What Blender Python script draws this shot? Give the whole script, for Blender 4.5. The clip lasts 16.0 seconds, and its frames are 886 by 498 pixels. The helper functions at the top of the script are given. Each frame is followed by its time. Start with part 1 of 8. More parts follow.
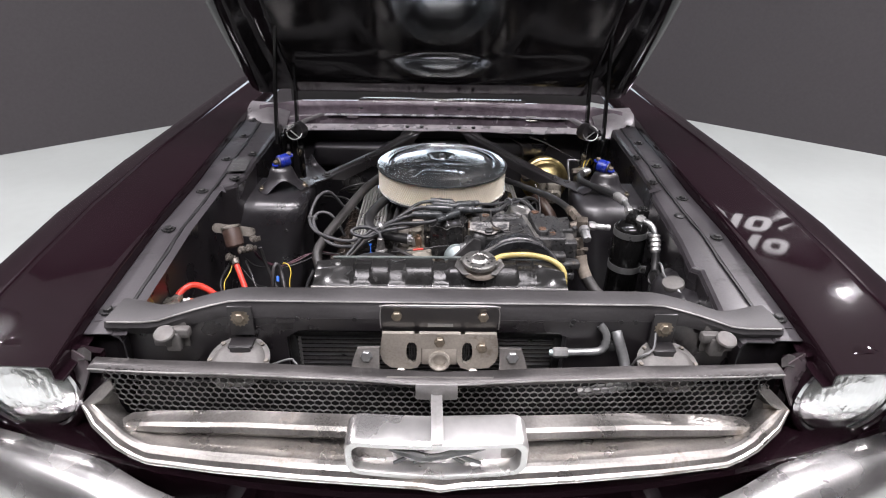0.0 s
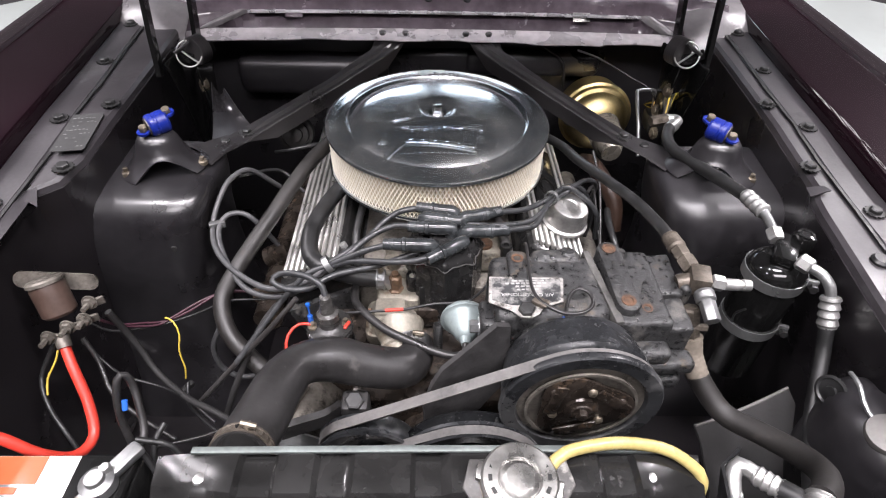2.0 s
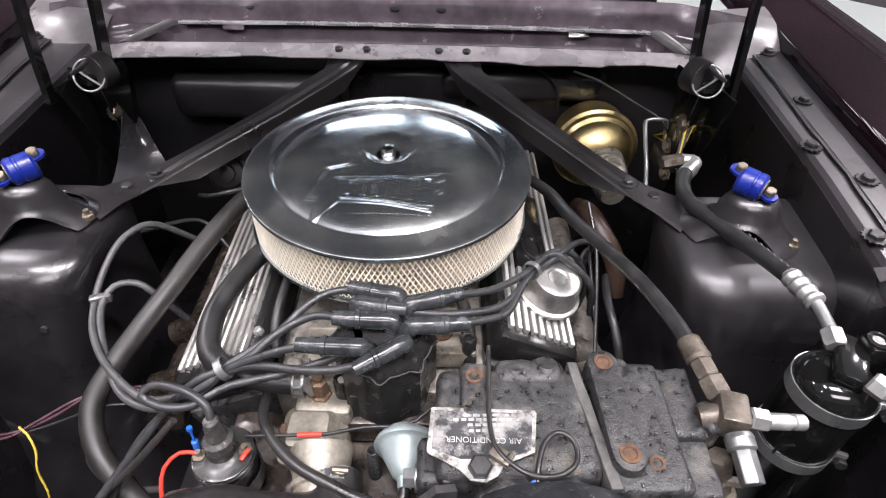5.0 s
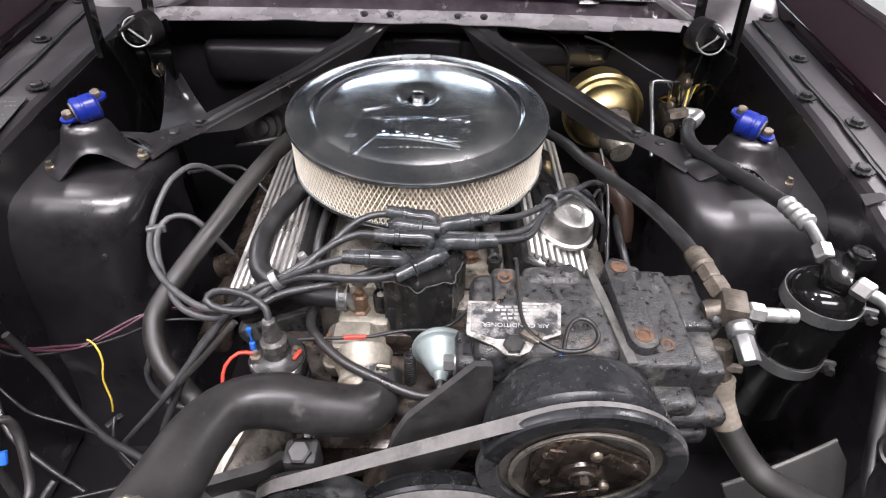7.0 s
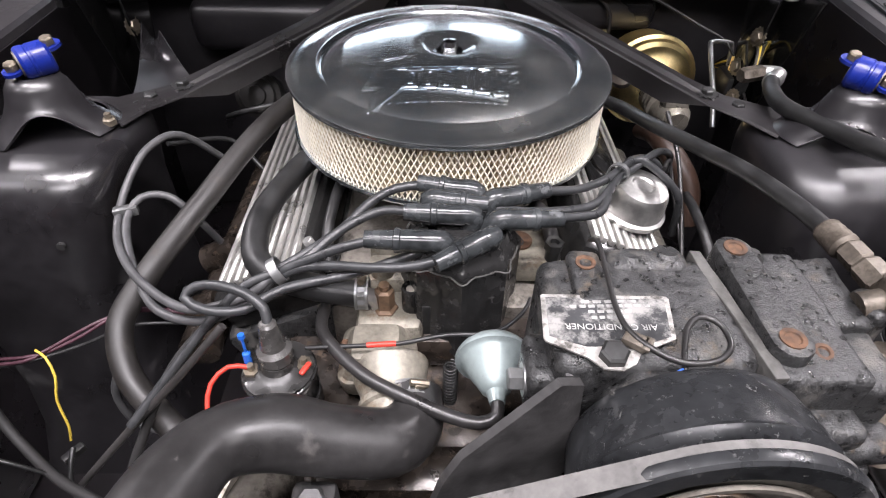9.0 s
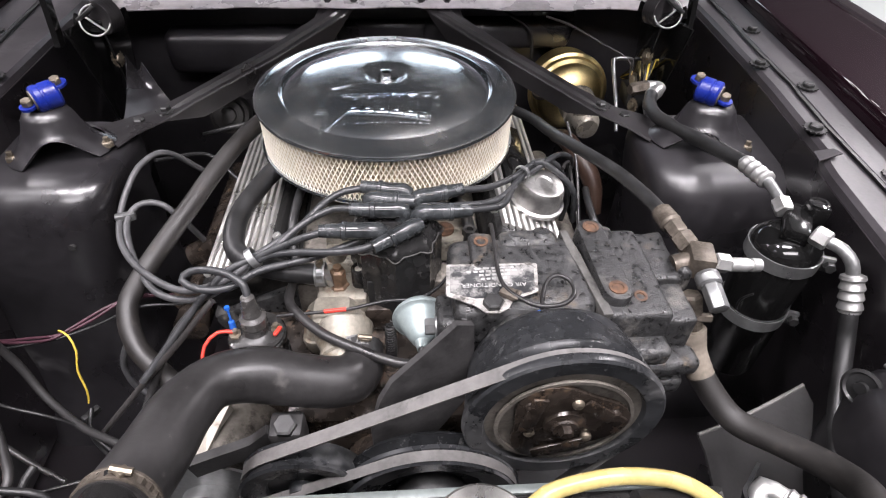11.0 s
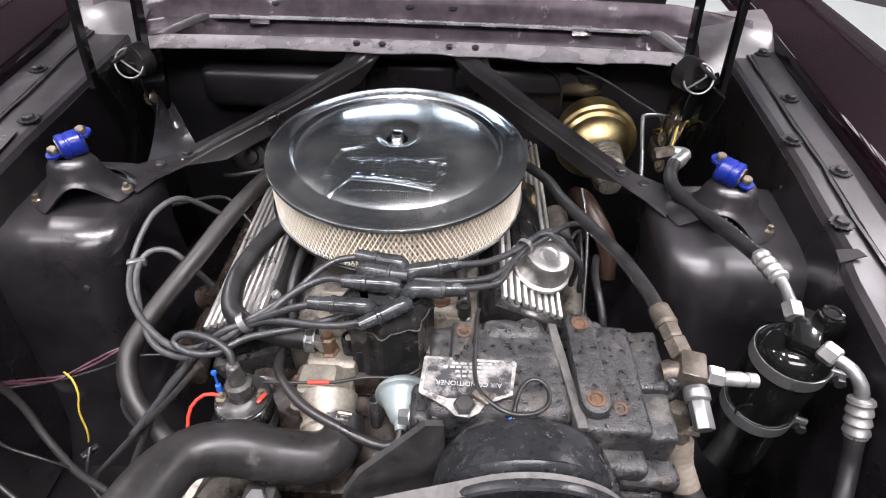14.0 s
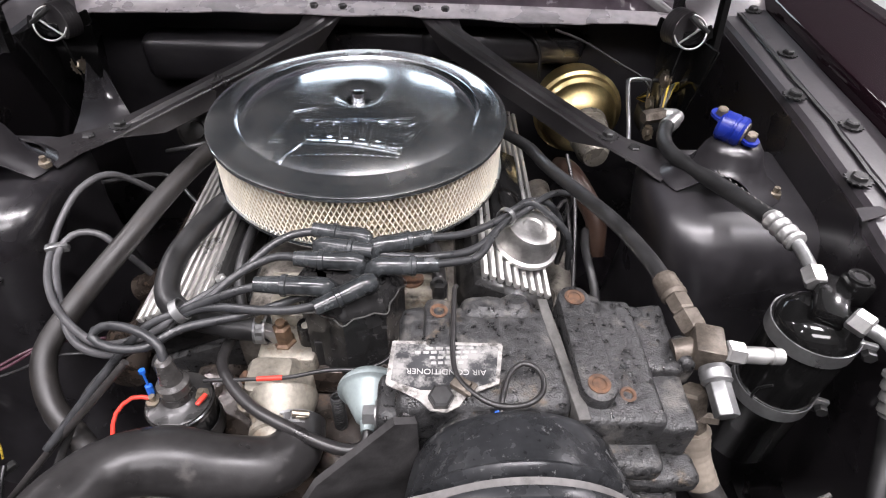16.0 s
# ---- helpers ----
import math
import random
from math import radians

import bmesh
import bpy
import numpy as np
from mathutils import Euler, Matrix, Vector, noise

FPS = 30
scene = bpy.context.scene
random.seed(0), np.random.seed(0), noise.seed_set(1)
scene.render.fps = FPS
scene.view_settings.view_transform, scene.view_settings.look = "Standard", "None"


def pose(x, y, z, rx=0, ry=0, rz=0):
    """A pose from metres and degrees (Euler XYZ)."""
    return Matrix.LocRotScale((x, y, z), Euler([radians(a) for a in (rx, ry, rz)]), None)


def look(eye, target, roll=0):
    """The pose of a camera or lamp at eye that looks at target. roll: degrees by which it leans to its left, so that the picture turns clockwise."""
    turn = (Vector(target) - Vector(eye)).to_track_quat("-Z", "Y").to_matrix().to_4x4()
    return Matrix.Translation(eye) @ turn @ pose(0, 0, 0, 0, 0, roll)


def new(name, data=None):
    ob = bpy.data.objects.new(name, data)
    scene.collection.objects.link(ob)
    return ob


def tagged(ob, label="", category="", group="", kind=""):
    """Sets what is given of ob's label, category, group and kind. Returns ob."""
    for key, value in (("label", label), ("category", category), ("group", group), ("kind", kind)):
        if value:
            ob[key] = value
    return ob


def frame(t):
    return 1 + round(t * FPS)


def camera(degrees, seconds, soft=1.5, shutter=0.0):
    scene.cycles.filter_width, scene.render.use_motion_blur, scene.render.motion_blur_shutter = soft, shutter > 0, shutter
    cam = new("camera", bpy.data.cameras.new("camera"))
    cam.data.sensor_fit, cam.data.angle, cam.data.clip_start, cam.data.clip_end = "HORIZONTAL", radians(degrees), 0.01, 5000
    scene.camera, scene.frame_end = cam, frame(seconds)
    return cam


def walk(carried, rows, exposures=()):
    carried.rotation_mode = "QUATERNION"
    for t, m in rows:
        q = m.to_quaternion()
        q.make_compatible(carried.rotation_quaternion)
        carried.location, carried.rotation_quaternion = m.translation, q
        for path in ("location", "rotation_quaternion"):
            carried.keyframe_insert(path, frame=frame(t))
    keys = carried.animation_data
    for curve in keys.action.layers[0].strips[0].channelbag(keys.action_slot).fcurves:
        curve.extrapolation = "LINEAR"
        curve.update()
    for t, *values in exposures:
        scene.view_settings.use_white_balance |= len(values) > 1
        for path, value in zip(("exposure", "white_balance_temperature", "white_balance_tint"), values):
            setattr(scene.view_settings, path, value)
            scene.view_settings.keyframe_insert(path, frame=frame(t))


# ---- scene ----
cam = camera(76.6, 16.0, soft=1.1)
PATH = [
    (0, (-0.0290, -0.0020, 1.4380), (0.0120, 1.7630, 0.4980), 1.40),
    (0.5, (-0.0440, 0.1810, 1.4100), (-0.0020, 1.9490, 0.4770), 1.40),
    (1, (-0.0580, 0.3680, 1.3930), (-0.0130, 2.1260, 0.4410), 1.40),
    (1.1, (-0.0572, 0.3950, 1.3912), (-0.0134, 2.1182, 0.3810), 1.36),
    (1.2, (-0.0574, 0.4220, 1.3894), (-0.0138, 2.0924, 0.2940), 1.42),
    (1.3, (-0.0566, 0.4480, 1.3886), (-0.0132, 2.0556, 0.2000), 1.48),
    (1.4, (-0.0568, 0.4750, 1.3868), (-0.0136, 2.0148, 0.1110), 1.54),
    (1.5, (-0.0560, 0.5020, 1.3850), (-0.0130, 1.9970, 0.0560), 1.60),
    (1.6, (-0.0522, 0.5370, 1.3812), (-0.0046, 2.0194, 0.0388), 1.78),
    (2, (-0.0140, 0.6690, 1.3760), (0.0330, 2.1430, 0.0240), 1.60),
    (2.5, (0.0230, 0.7650, 1.3540), (0.0680, 2.2460, 0.0090), 1.90),
    (3, (0.0250, 0.7980, 1.3490), (0.0740, 2.2770, 0.0040), 2.10),
    (3.2, (0.0020, 0.8040, 1.3530), (0.0550, 2.2820, 0.0070), 2.30),
    (5.3, (0.0770, 0.8810, 1.3090), (0.1000, 2.3660, -0.0310), 1.60),
    (5.5, (0.0860, 0.8750, 1.3070), (0.1100, 2.3550, -0.0380), 1.60),
    (6, (0.0750, 0.8390, 1.3090), (0.1050, 2.3190, -0.0350), 1.90),
    (6.5, (0.0450, 0.8120, 1.3060), (0.0730, 2.2930, -0.0380), 1.90),
    (7, (0.0240, 0.7760, 1.2970), (0.0520, 2.2550, -0.0490), 1.90),
    (7.5, (-0.0070, 0.7670, 1.2950), (0.0180, 2.2460, -0.0520), 1.80),
    (8, (-0.0350, 0.7850, 1.2640), (-0.0130, 2.2650, -0.0810), 1.80),
    (8.5, (-0.0330, 0.8090, 1.2280), (-0.0140, 2.2880, -0.1180), 1.80),
    (9, (-0.0190, 0.8700, 1.1860), (0.0180, 2.3510, -0.1570), 1.60),
    (9.5, (-0.0090, 0.8820, 1.1900), (0.0460, 2.3610, -0.1560), 1.60),
    (9.7, (-0.0030, 0.8620, 1.2040), (0.0560, 2.3410, -0.1410), 1.60),
    (11.8, (0.0210, 0.7340, 1.2870), (0.1770, 2.2070, -0.0560), 2.00),
    (12, (-0.0190, 0.7510, 1.2780), (0.1350, 2.2230, -0.0670), 2.10),
    (12.5, (-0.0850, 0.7780, 1.2810), (-0.0100, 2.2560, -0.0650), 1.90),
    (13, (-0.0770, 0.7700, 1.2770), (-0.0990, 2.2490, -0.0680), 1.70),
    (13.5, (-0.0170, 0.7620, 1.2840), (-0.0700, 2.2390, -0.0630), 1.60),
    (14, (0.0790, 0.8100, 1.3380), (0.0440, 2.2910, -0.0060), 1.60),
    (14.5, (0.1330, 0.8590, 1.3590), (0.1570, 2.3510, 0.0280), 1.90),
    (15, (0.1490, 0.8710, 1.3170), (0.2120, 2.3630, -0.0130), 2.10),
    (15.5, (0.1190, 0.8680, 1.2850), (0.1850, 2.3580, -0.0470), 2.20),
    (16, (0.0850, 0.8570, 1.2580), (0.1320, 2.3330, -0.0900), 2.20),
]
walk(cam, [(t, look(eye, target, roll)) for t, eye, target, roll in PATH], [(0, 0.66, 6500, 16), (2.5, 0.98, 6500, 16), (6, 0.94, 6500, 16), (8, 1.05, 6500, 16), (12, 1.02, 6500, 16), (13.9, 1.00, 6500, 16), (14.6, 0.80, 6500, 16), (15.2, 0.80, 6500, 16), (16, 0.92, 6500, 16)])

# ---- world and light ----
world = bpy.data.worlds.new("world")
scene.world = world
world.use_nodes = True
world.node_tree.nodes["Background"].inputs[0].default_value = (0.9, 0.95, 1.0, 1)
world.node_tree.nodes["Background"].inputs[1].default_value = 0.05
LAMPS = [(-1.7, 0.6, 58), (1.7, 0.6, 68), (-3.6, 3.0, 74), (3.85, 3.75, 105), (-4.6, 2.1, 52), (4.8, 3.0, 62), (-3.8, -0.8, 40), (3.8, -0.8, 42)]
PANELS = [(0.0, 0.35, 1.6, 0.6, 105), (0.0, -1.9, 3.4, 1.0, 135)]
CEILING = 4.6


# ---- mesh helpers ----
ORIGIN = {}


def thing(name, at, label, category, group="", kind=""):
    ob = new(name)
    ob.location = at
    ob.empty_display_size = 0.05
    ORIGIN[ob] = Vector(at)
    return tagged(ob, label, category, group, kind)


def finish(bm, angle=35):
    limit = math.radians(angle)
    for f in bm.faces:
        f.smooth = True
    for e in bm.edges:
        if len(e.link_faces) == 2 and e.calc_face_angle(0) > limit:
            e.smooth = False


def part(name, bm, material, parent=None, label="", angle=35):
    """Links a bmesh in world metres as one mesh object under a thing or a part."""
    finish(bm, angle)
    origin = ORIGIN[parent] if parent else Vector()
    bmesh.ops.translate(bm, verts=bm.verts, vec=-origin)
    me = bpy.data.meshes.new(name)
    bm.to_mesh(me)
    bm.free()
    me.materials.append(material)
    ob = new(name, me)
    if parent:
        ob.parent = parent
    ORIGIN[ob] = origin
    return tagged(ob, label)


def join(*bms):
    out = bms[0]
    for b in bms[1:]:
        me = bpy.data.meshes.new("tmp")
        b.to_mesh(me)
        out.from_mesh(me)
        bpy.data.meshes.remove(me)
        b.free()
    return out


def mesh(verts, faces):
    bm = bmesh.new()
    vs = [bm.verts.new(v) for v in verts]
    for f in faces:
        try:
            bm.faces.new([vs[i] for i in f])
        except ValueError:
            pass
    bmesh.ops.recalc_face_normals(bm, faces=bm.faces)
    return bm


def box(c, s, bevel=0.003, m=None, seg=2):
    bm = bmesh.new()
    bmesh.ops.create_cube(bm, size=1)
    bmesh.ops.scale(bm, vec=s, verts=bm.verts)
    if bevel:
        bmesh.ops.bevel(bm, geom=bm.edges[:], offset=min(bevel, min(s) * 0.45), segments=seg, affect="EDGES", profile=0.5)
    if m is not None:
        bmesh.ops.transform(bm, matrix=m, verts=bm.verts)
    bmesh.ops.translate(bm, verts=bm.verts, vec=c)
    return bm


def frame_of(axis):
    return Vector(axis).normalized().to_track_quat("Z", "Y").to_matrix().to_4x4()


def lathe(p, axis, profile, n=24, closed=False):
    """Turns a profile of (distance along the axis, radius) round the axis through p."""
    m = Matrix.Translation(p) @ frame_of(axis)
    verts, faces = [], []
    for d, r in profile:
        r = max(r, 0.00005)
        for k in range(n):
            a = 2 * math.pi * k / n
            verts.append(m @ Vector((r * math.cos(a), r * math.sin(a), d)))
    for i in range(len(profile) - 1):
        for k in range(n):
            faces.append((i * n + k, i * n + (k + 1) % n, (i + 1) * n + (k + 1) % n, (i + 1) * n + k))
    if closed:
        i = len(profile) - 1
        for k in range(n):
            faces.append((i * n + k, i * n + (k + 1) % n, (k + 1) % n, k))
    else:
        faces.append(tuple(range(n)))
        faces.append(tuple((len(profile) - 1) * n + k for k in range(n)))
    return mesh(verts, faces)


def cyl(p0, p1, r, n=16, r2=None, bevel=0.0):
    p0, p1 = Vector(p0), Vector(p1)
    l = (p1 - p0).length
    r2 = r if r2 is None else r2
    prof = [(0, r), (l, r2)]
    if bevel:
        prof = [(0, r - bevel), (bevel, r), (l - bevel, r2), (l, r2 - bevel)]
    return lathe(p0, p1 - p0, prof, n)


def spline(pts, step=0.008):
    pts = [Vector(p) for p in pts]
    if len(pts) < 3:
        return pts
    ext = [pts[0] * 2 - pts[1]] + pts + [pts[-1] * 2 - pts[-2]]
    out = []
    for i in range(1, len(ext) - 2):
        a, b, c, d = ext[i - 1:i + 3]
        k = max(2, int((c - b).length / step))
        for j in range(k):
            t = j / k
            out.append(0.5 * ((2 * b) + (c - a) * t + (2 * a - 5 * b + 4 * c - d) * t * t + (3 * b - a - 3 * c + d) * t ** 3))
    out.append(pts[-1])
    return out


def sweep(pts, ring, step=0.008, smooth=True, scale=None):
    """Carries a closed ring of (u, v) along a curve through pts."""
    line = spline(pts, step) if smooth else [Vector(p) for p in pts]
    n = len(ring)
    verts, faces = [], []
    tang = (line[1] - line[0]).normalized()
    up = Vector((0, 0, 1)) if abs(tang.z) < 0.9 else Vector((0, 1, 0))
    u = tang.cross(up).normalized()
    for i, p in enumerate(line):
        t2 = (line[min(i + 1, len(line) - 1)] - line[max(i - 1, 0)]).normalized()
        u = (u - t2 * u.dot(t2)).normalized()
        v = u.cross(t2)
        s = scale(i / (len(line) - 1)) if scale else 1
        for a, b in ring:
            verts.append(p + u * a * s + v * b * s)
    for i in range(len(line) - 1):
        for k in range(n):
            faces.append((i * n + k, i * n + (k + 1) % n, (i + 1) * n + (k + 1) % n, (i + 1) * n + k))
    faces.append(tuple(range(n)))
    faces.append(tuple((len(line) - 1) * n + k for k in range(n)))
    return mesh(verts, faces)


def circle(r, n=12):
    return [(r * math.cos(2 * math.pi * k / n), r * math.sin(2 * math.pi * k / n)) for k in range(n)]


def tube(pts, r, n=12, step=0.008, scale=None):
    return sweep(pts, circle(r, n), step, scale=scale)


def loft(rings, ring_closed=False, caps=False, thick=0.0):
    n = len(rings[0])
    verts = [v for ring in rings for v in ring]
    faces = []
    for i in range(len(rings) - 1):
        for k in range(n if ring_closed else n - 1):
            faces.append((i * n + k, i * n + (k + 1) % n, (i + 1) * n + (k + 1) % n, (i + 1) * n + k))
    if caps:
        faces.append(tuple(range(n)))
        faces.append(tuple((len(rings) - 1) * n + k for k in range(n)))
    bm = mesh(verts, faces)
    if thick:
        bmesh.ops.solidify(bm, geom=bm.faces[:], thickness=thick)
        bmesh.ops.recalc_face_normals(bm, faces=bm.faces)
    return bm


def plate(poly, thick, m, bevel=0.0):
    """A flat plate: the outline (u, v) extruded by thick along the third axis of the pose m."""
    n = len(poly)
    verts = [m @ Vector((u, v, 0)) for u, v in poly] + [m @ Vector((u, v, thick)) for u, v in poly]
    faces = [tuple(range(n)), tuple(range(2 * n - 1, n - 1, -1))]
    faces += [(k, (k + 1) % n, n + (k + 1) % n, n + k) for k in range(n)]
    bm = mesh(verts, faces)
    if bevel:
        bmesh.ops.bevel(bm, geom=bm.edges[:], offset=bevel, segments=2, affect="EDGES", profile=0.5)
    return bm


def rounded(w, h, r, n=5):
    out = []
    for cx, cy, a0 in ((w / 2 - r, h / 2 - r, 0), (-w / 2 + r, h / 2 - r, 90), (-w / 2 + r, -h / 2 + r, 180), (w / 2 - r, -h / 2 + r, 270)):
        for k in range(n + 1):
            a = math.radians(a0 + 90 * k / n)
            out.append((cx + r * math.cos(a), cy + r * math.sin(a)))
    return out


def ringplate(outer, inner, thick, m):
    """A plate between two outlines of the same count."""
    n = len(outer)
    verts = []
    for w in (0, thick):
        verts += [m @ Vector((u, v, w)) for u, v in outer] + [m @ Vector((u, v, w)) for u, v in inner]
    faces = []
    for k in range(n):
        j = (k + 1) % n
        faces += [(k, j, n + j, n + k), (2 * n + k, 2 * n + j, 3 * n + j, 3 * n + k), (k, j, 2 * n + j, 2 * n + k), (n + k, n + j, 3 * n + j, 3 * n + k)]
    return mesh(verts, faces)


def interp(x, table):
    for (a, va), (b, vb) in zip(table, table[1:]):
        if x <= b:
            t = (x - a) / (b - a)
            return va + (vb - va) * max(0.0, t)
    return table[-1][1]


def bolt_mesh(p, axis, r=0.007, washer=True):
    """A hexagon bolt head with its toothed washer."""
    bm = lathe(p, axis, [(0, r), (0.006, r), (0.0075, r * 0.8)], 6)
    if washer:
        m = Matrix.Translation(p) @ frame_of(axis)
        star = []
        for k in range(28):
            a = 2 * math.pi * k / 28
            rr = r * (1.75 if k % 2 else 1.45)
            star.append((rr * math.cos(a), rr * math.sin(a)))
        bm = join(bm, plate(star, 0.0018, m))
    return bm


def mirrored(pts):
    return [(-p[0], p[1], p[2]) for p in pts]


# ---- materials ----
def mat(name, color, rough=0.5, metal=0.0, var=0.25, scale=25.0, bump=0.1, fine=220.0, rvar=0.12, coat=0.0, patch=None, patch2=None, trans=0.0, ior=1.45, glow=0.0):
    """A procedural surface: colour varied at two scales, uneven gloss, fine relief, and patches of dirt, rust or
    painted sheen (colour, share, scale).
    """
    m = bpy.data.materials.new(name)
    m.use_nodes = True
    nt = m.node_tree
    ns, ln = nt.nodes, nt.links.new
    bs = ns["Principled BSDF"]
    co = ns.new("ShaderNodeTexCoord")
    n1, n2 = ns.new("ShaderNodeTexNoise"), ns.new("ShaderNodeTexNoise")
    for n, s, d in ((n1, scale, 5), (n2, fine, 3)):
        n.inputs["Scale"].default_value = s
        n.inputs["Detail"].default_value = d
        ln(co.outputs["Object"], n.inputs["Vector"])
    mix = ns.new("ShaderNodeMix")
    mix.data_type = "FLOAT"
    mix.inputs[0].default_value = 0.35
    ln(n1.outputs["Fac"], mix.inputs[2])
    ln(n2.outputs["Fac"], mix.inputs[3])
    ramp = ns.new("ShaderNodeValToRGB")
    lo = [max(0, c * (1 - var)) for c in color]
    hi = [min(1, c * (1 + var)) for c in color]
    ramp.color_ramp.elements[0].position, ramp.color_ramp.elements[1].position = 0.32, 0.68
    ramp.color_ramp.elements[0].color, ramp.color_ramp.elements[1].color = (*lo, 1), (*hi, 1)
    ln(mix.outputs[0], ramp.inputs[0])
    out = ramp.outputs[0]
    rr = ns.new("ShaderNodeMapRange")
    rr.inputs[1].default_value, rr.inputs[2].default_value = 0.3, 0.7
    rr.inputs[3].default_value, rr.inputs[4].default_value = max(0.02, rough - rvar), min(1, rough + rvar)
    ln(n1.outputs["Fac"], rr.inputs[0])
    rout = rr.outputs[0]
    metalout = None
    for p in (patch, patch2):
        if not p:
            continue
        pc, share, ps = p
        n3 = ns.new("ShaderNodeTexNoise")
        n3.inputs["Scale"].default_value, n3.inputs["Detail"].default_value, n3.inputs["Roughness"].default_value = ps, 8, 0.7
        off = ns.new("ShaderNodeVectorMath")
        off.inputs[1].default_value = (3.7 * share, 1.3, 5.1 + ps)
        ln(co.outputs["Object"], off.inputs[0])
        ln(off.outputs[0], n3.inputs["Vector"])
        th = ns.new("ShaderNodeMapRange")
        edge = 0.66 - 0.3 * share
        th.inputs[1].default_value, th.inputs[2].default_value = edge, edge + 0.12
        th.clamp = True
        ln(n3.outputs["Fac"], th.inputs[0])
        mx = ns.new("ShaderNodeMix")
        mx.data_type = "RGBA"
        mx.inputs[7].default_value = (*pc, 1)
        ln(th.outputs[0], mx.inputs[0])
        ln(out, mx.inputs[6])
        out = mx.outputs[2]
        mr = ns.new("ShaderNodeMix")
        mr.data_type = "FLOAT"
        mr.inputs[3].default_value = 0.85
        ln(th.outputs[0], mr.inputs[0])
        ln(rout, mr.inputs[2])
        rout = mr.outputs[0]
    ln(out, bs.inputs["Base Color"])
    ln(rout, bs.inputs["Roughness"])
    bs.inputs["Metallic"].default_value = metal
    bs.inputs["IOR"].default_value = ior
    bs.inputs["Coat Weight"].default_value = coat
    bs.inputs["Coat Roughness"].default_value = 0.04
    bs.inputs["Transmission Weight"].default_value = trans
    if glow:
        ln(out, bs.inputs["Emission Color"])
        bs.inputs["Emission Strength"].default_value = glow
    if bump:
        bp = ns.new("ShaderNodeBump")
        bp.inputs["Strength"].default_value, bp.inputs["Distance"].default_value = bump, 0.002
        ln(mix.outputs[0], bp.inputs["Height"])
        ln(bp.outputs[0], bs.inputs["Normal"])
    return m


M_PAINT = mat("maroon_paint", (0.0080, 0.0036, 0.0053), 0.04, var=0.1, scale=6, bump=0.0, rvar=0.012, coat=0.0, ior=1.45)
M_BAY = mat("satin_black_paint", (0.0150, 0.0140, 0.0155), 0.34, var=0.5, scale=6, bump=0.12, fine=90, rvar=0.15, ior=1.6, patch=((0.036, 0.034, 0.035), 0.14, 8))
# bay black darkened for the shade on walls, pans and nose
M_FRONT = mat("shaded_black_paint", (0.0108, 0.0092, 0.0105), 0.30, var=0.4, scale=9, bump=0.06, rvar=0.1, ior=1.65, patch=((0.026, 0.0245, 0.0245), 0.15, 10))
# dusty bay black, lightened for the sheen of the lamps overhead
M_APRON = mat("lit_dusty_satin_apron", (0.027, 0.0243, 0.027), 0.43, var=0.45, scale=7, bump=0.08, rvar=0.13, ior=1.55, patch=((0.018, 0.017, 0.018), 0.34, 6))
M_BAYTOP = mat("worn_satin_black_paint", (0.0150, 0.0137, 0.0145), 0.34, var=0.5, scale=7, bump=0.08, rvar=0.13, ior=1.7, patch=((0.046, 0.043, 0.044), 0.12, 12))
M_SUPPORT = mat("rubbed_satin_crossmember", (0.023, 0.0215, 0.0222), 0.50, var=0.5, scale=7, bump=0.08, rvar=0.12, ior=1.6, patch=((0.060, 0.057, 0.058), 0.16, 12))
M_GLOSS = mat("gloss_black_paint", (0.006, 0.006, 0.006), 0.13, var=0.2, scale=9, bump=0.04, fine=60, rvar=0.05)
M_HOODIN = mat("orange_peel_gloss_black", (0.006, 0.0055, 0.006), 0.10, var=0.2, scale=9, bump=0.09, fine=190, rvar=0.04)
# pale patches are lamp glints painted into the cowl colour
M_COWL = mat("cowl_black_paint", (0.085, 0.068, 0.080), 0.17, var=0.4, scale=14, bump=0.6, fine=55, rvar=0.09, coat=0.6, patch=((0.34, 0.32, 0.34), 0.16, 26))
# much brighter and more metallic than the cowl panel it runs along
M_RIDGE = mat("bright_metal_ridge", (0.56, 0.54, 0.56), 0.28, 0.75, var=0.4, scale=24, bump=0.15, fine=90, rvar=0.12, patch=((0.16, 0.145, 0.155), 0.25, 30))
M_RIB = mat("polished_rib", (0.74, 0.73, 0.70), 0.36, 0.85, var=0.12, scale=30, bump=0.05)
M_PRIMER = mat("brown_primer", (0.030, 0.017, 0.012), 0.40, var=0.5, scale=20, bump=0.1)
M_TROUGH = mat("dull_bright_trough", (0.35, 0.335, 0.315), 0.33, 0.9, var=0.3, scale=9, bump=0.06, rvar=0.14, patch=((0.20, 0.17, 0.14), 0.26, 9), patch2=((0.10, 0.085, 0.07), 0.08, 30))
M_BARSTEEL = mat("dull_bar_steel", (0.050, 0.047, 0.046), 0.42, 0.5, var=0.4, scale=12, bump=0.1, patch=((0.12, 0.115, 0.11), 0.2, 14))
M_TEE = mat("pale_dull_bracket", (0.25, 0.245, 0.24), 0.42, 0.5, var=0.2, scale=20, bump=0.1, patch=((0.22, 0.20, 0.18), 0.2, 20))
M_GUARD = mat("stained_grey_guard", (0.125, 0.119, 0.112), 0.46, 0.5, var=0.4, scale=16, bump=0.12, patch=((0.055, 0.046, 0.038), 0.3, 14))
# maroon paint with its white reflection mixed into the base colour
M_GUSSET = mat("mauve_reflection_paint", (0.060, 0.048, 0.052), 0.28, 0.2, var=0.35, scale=14, bump=0.1)
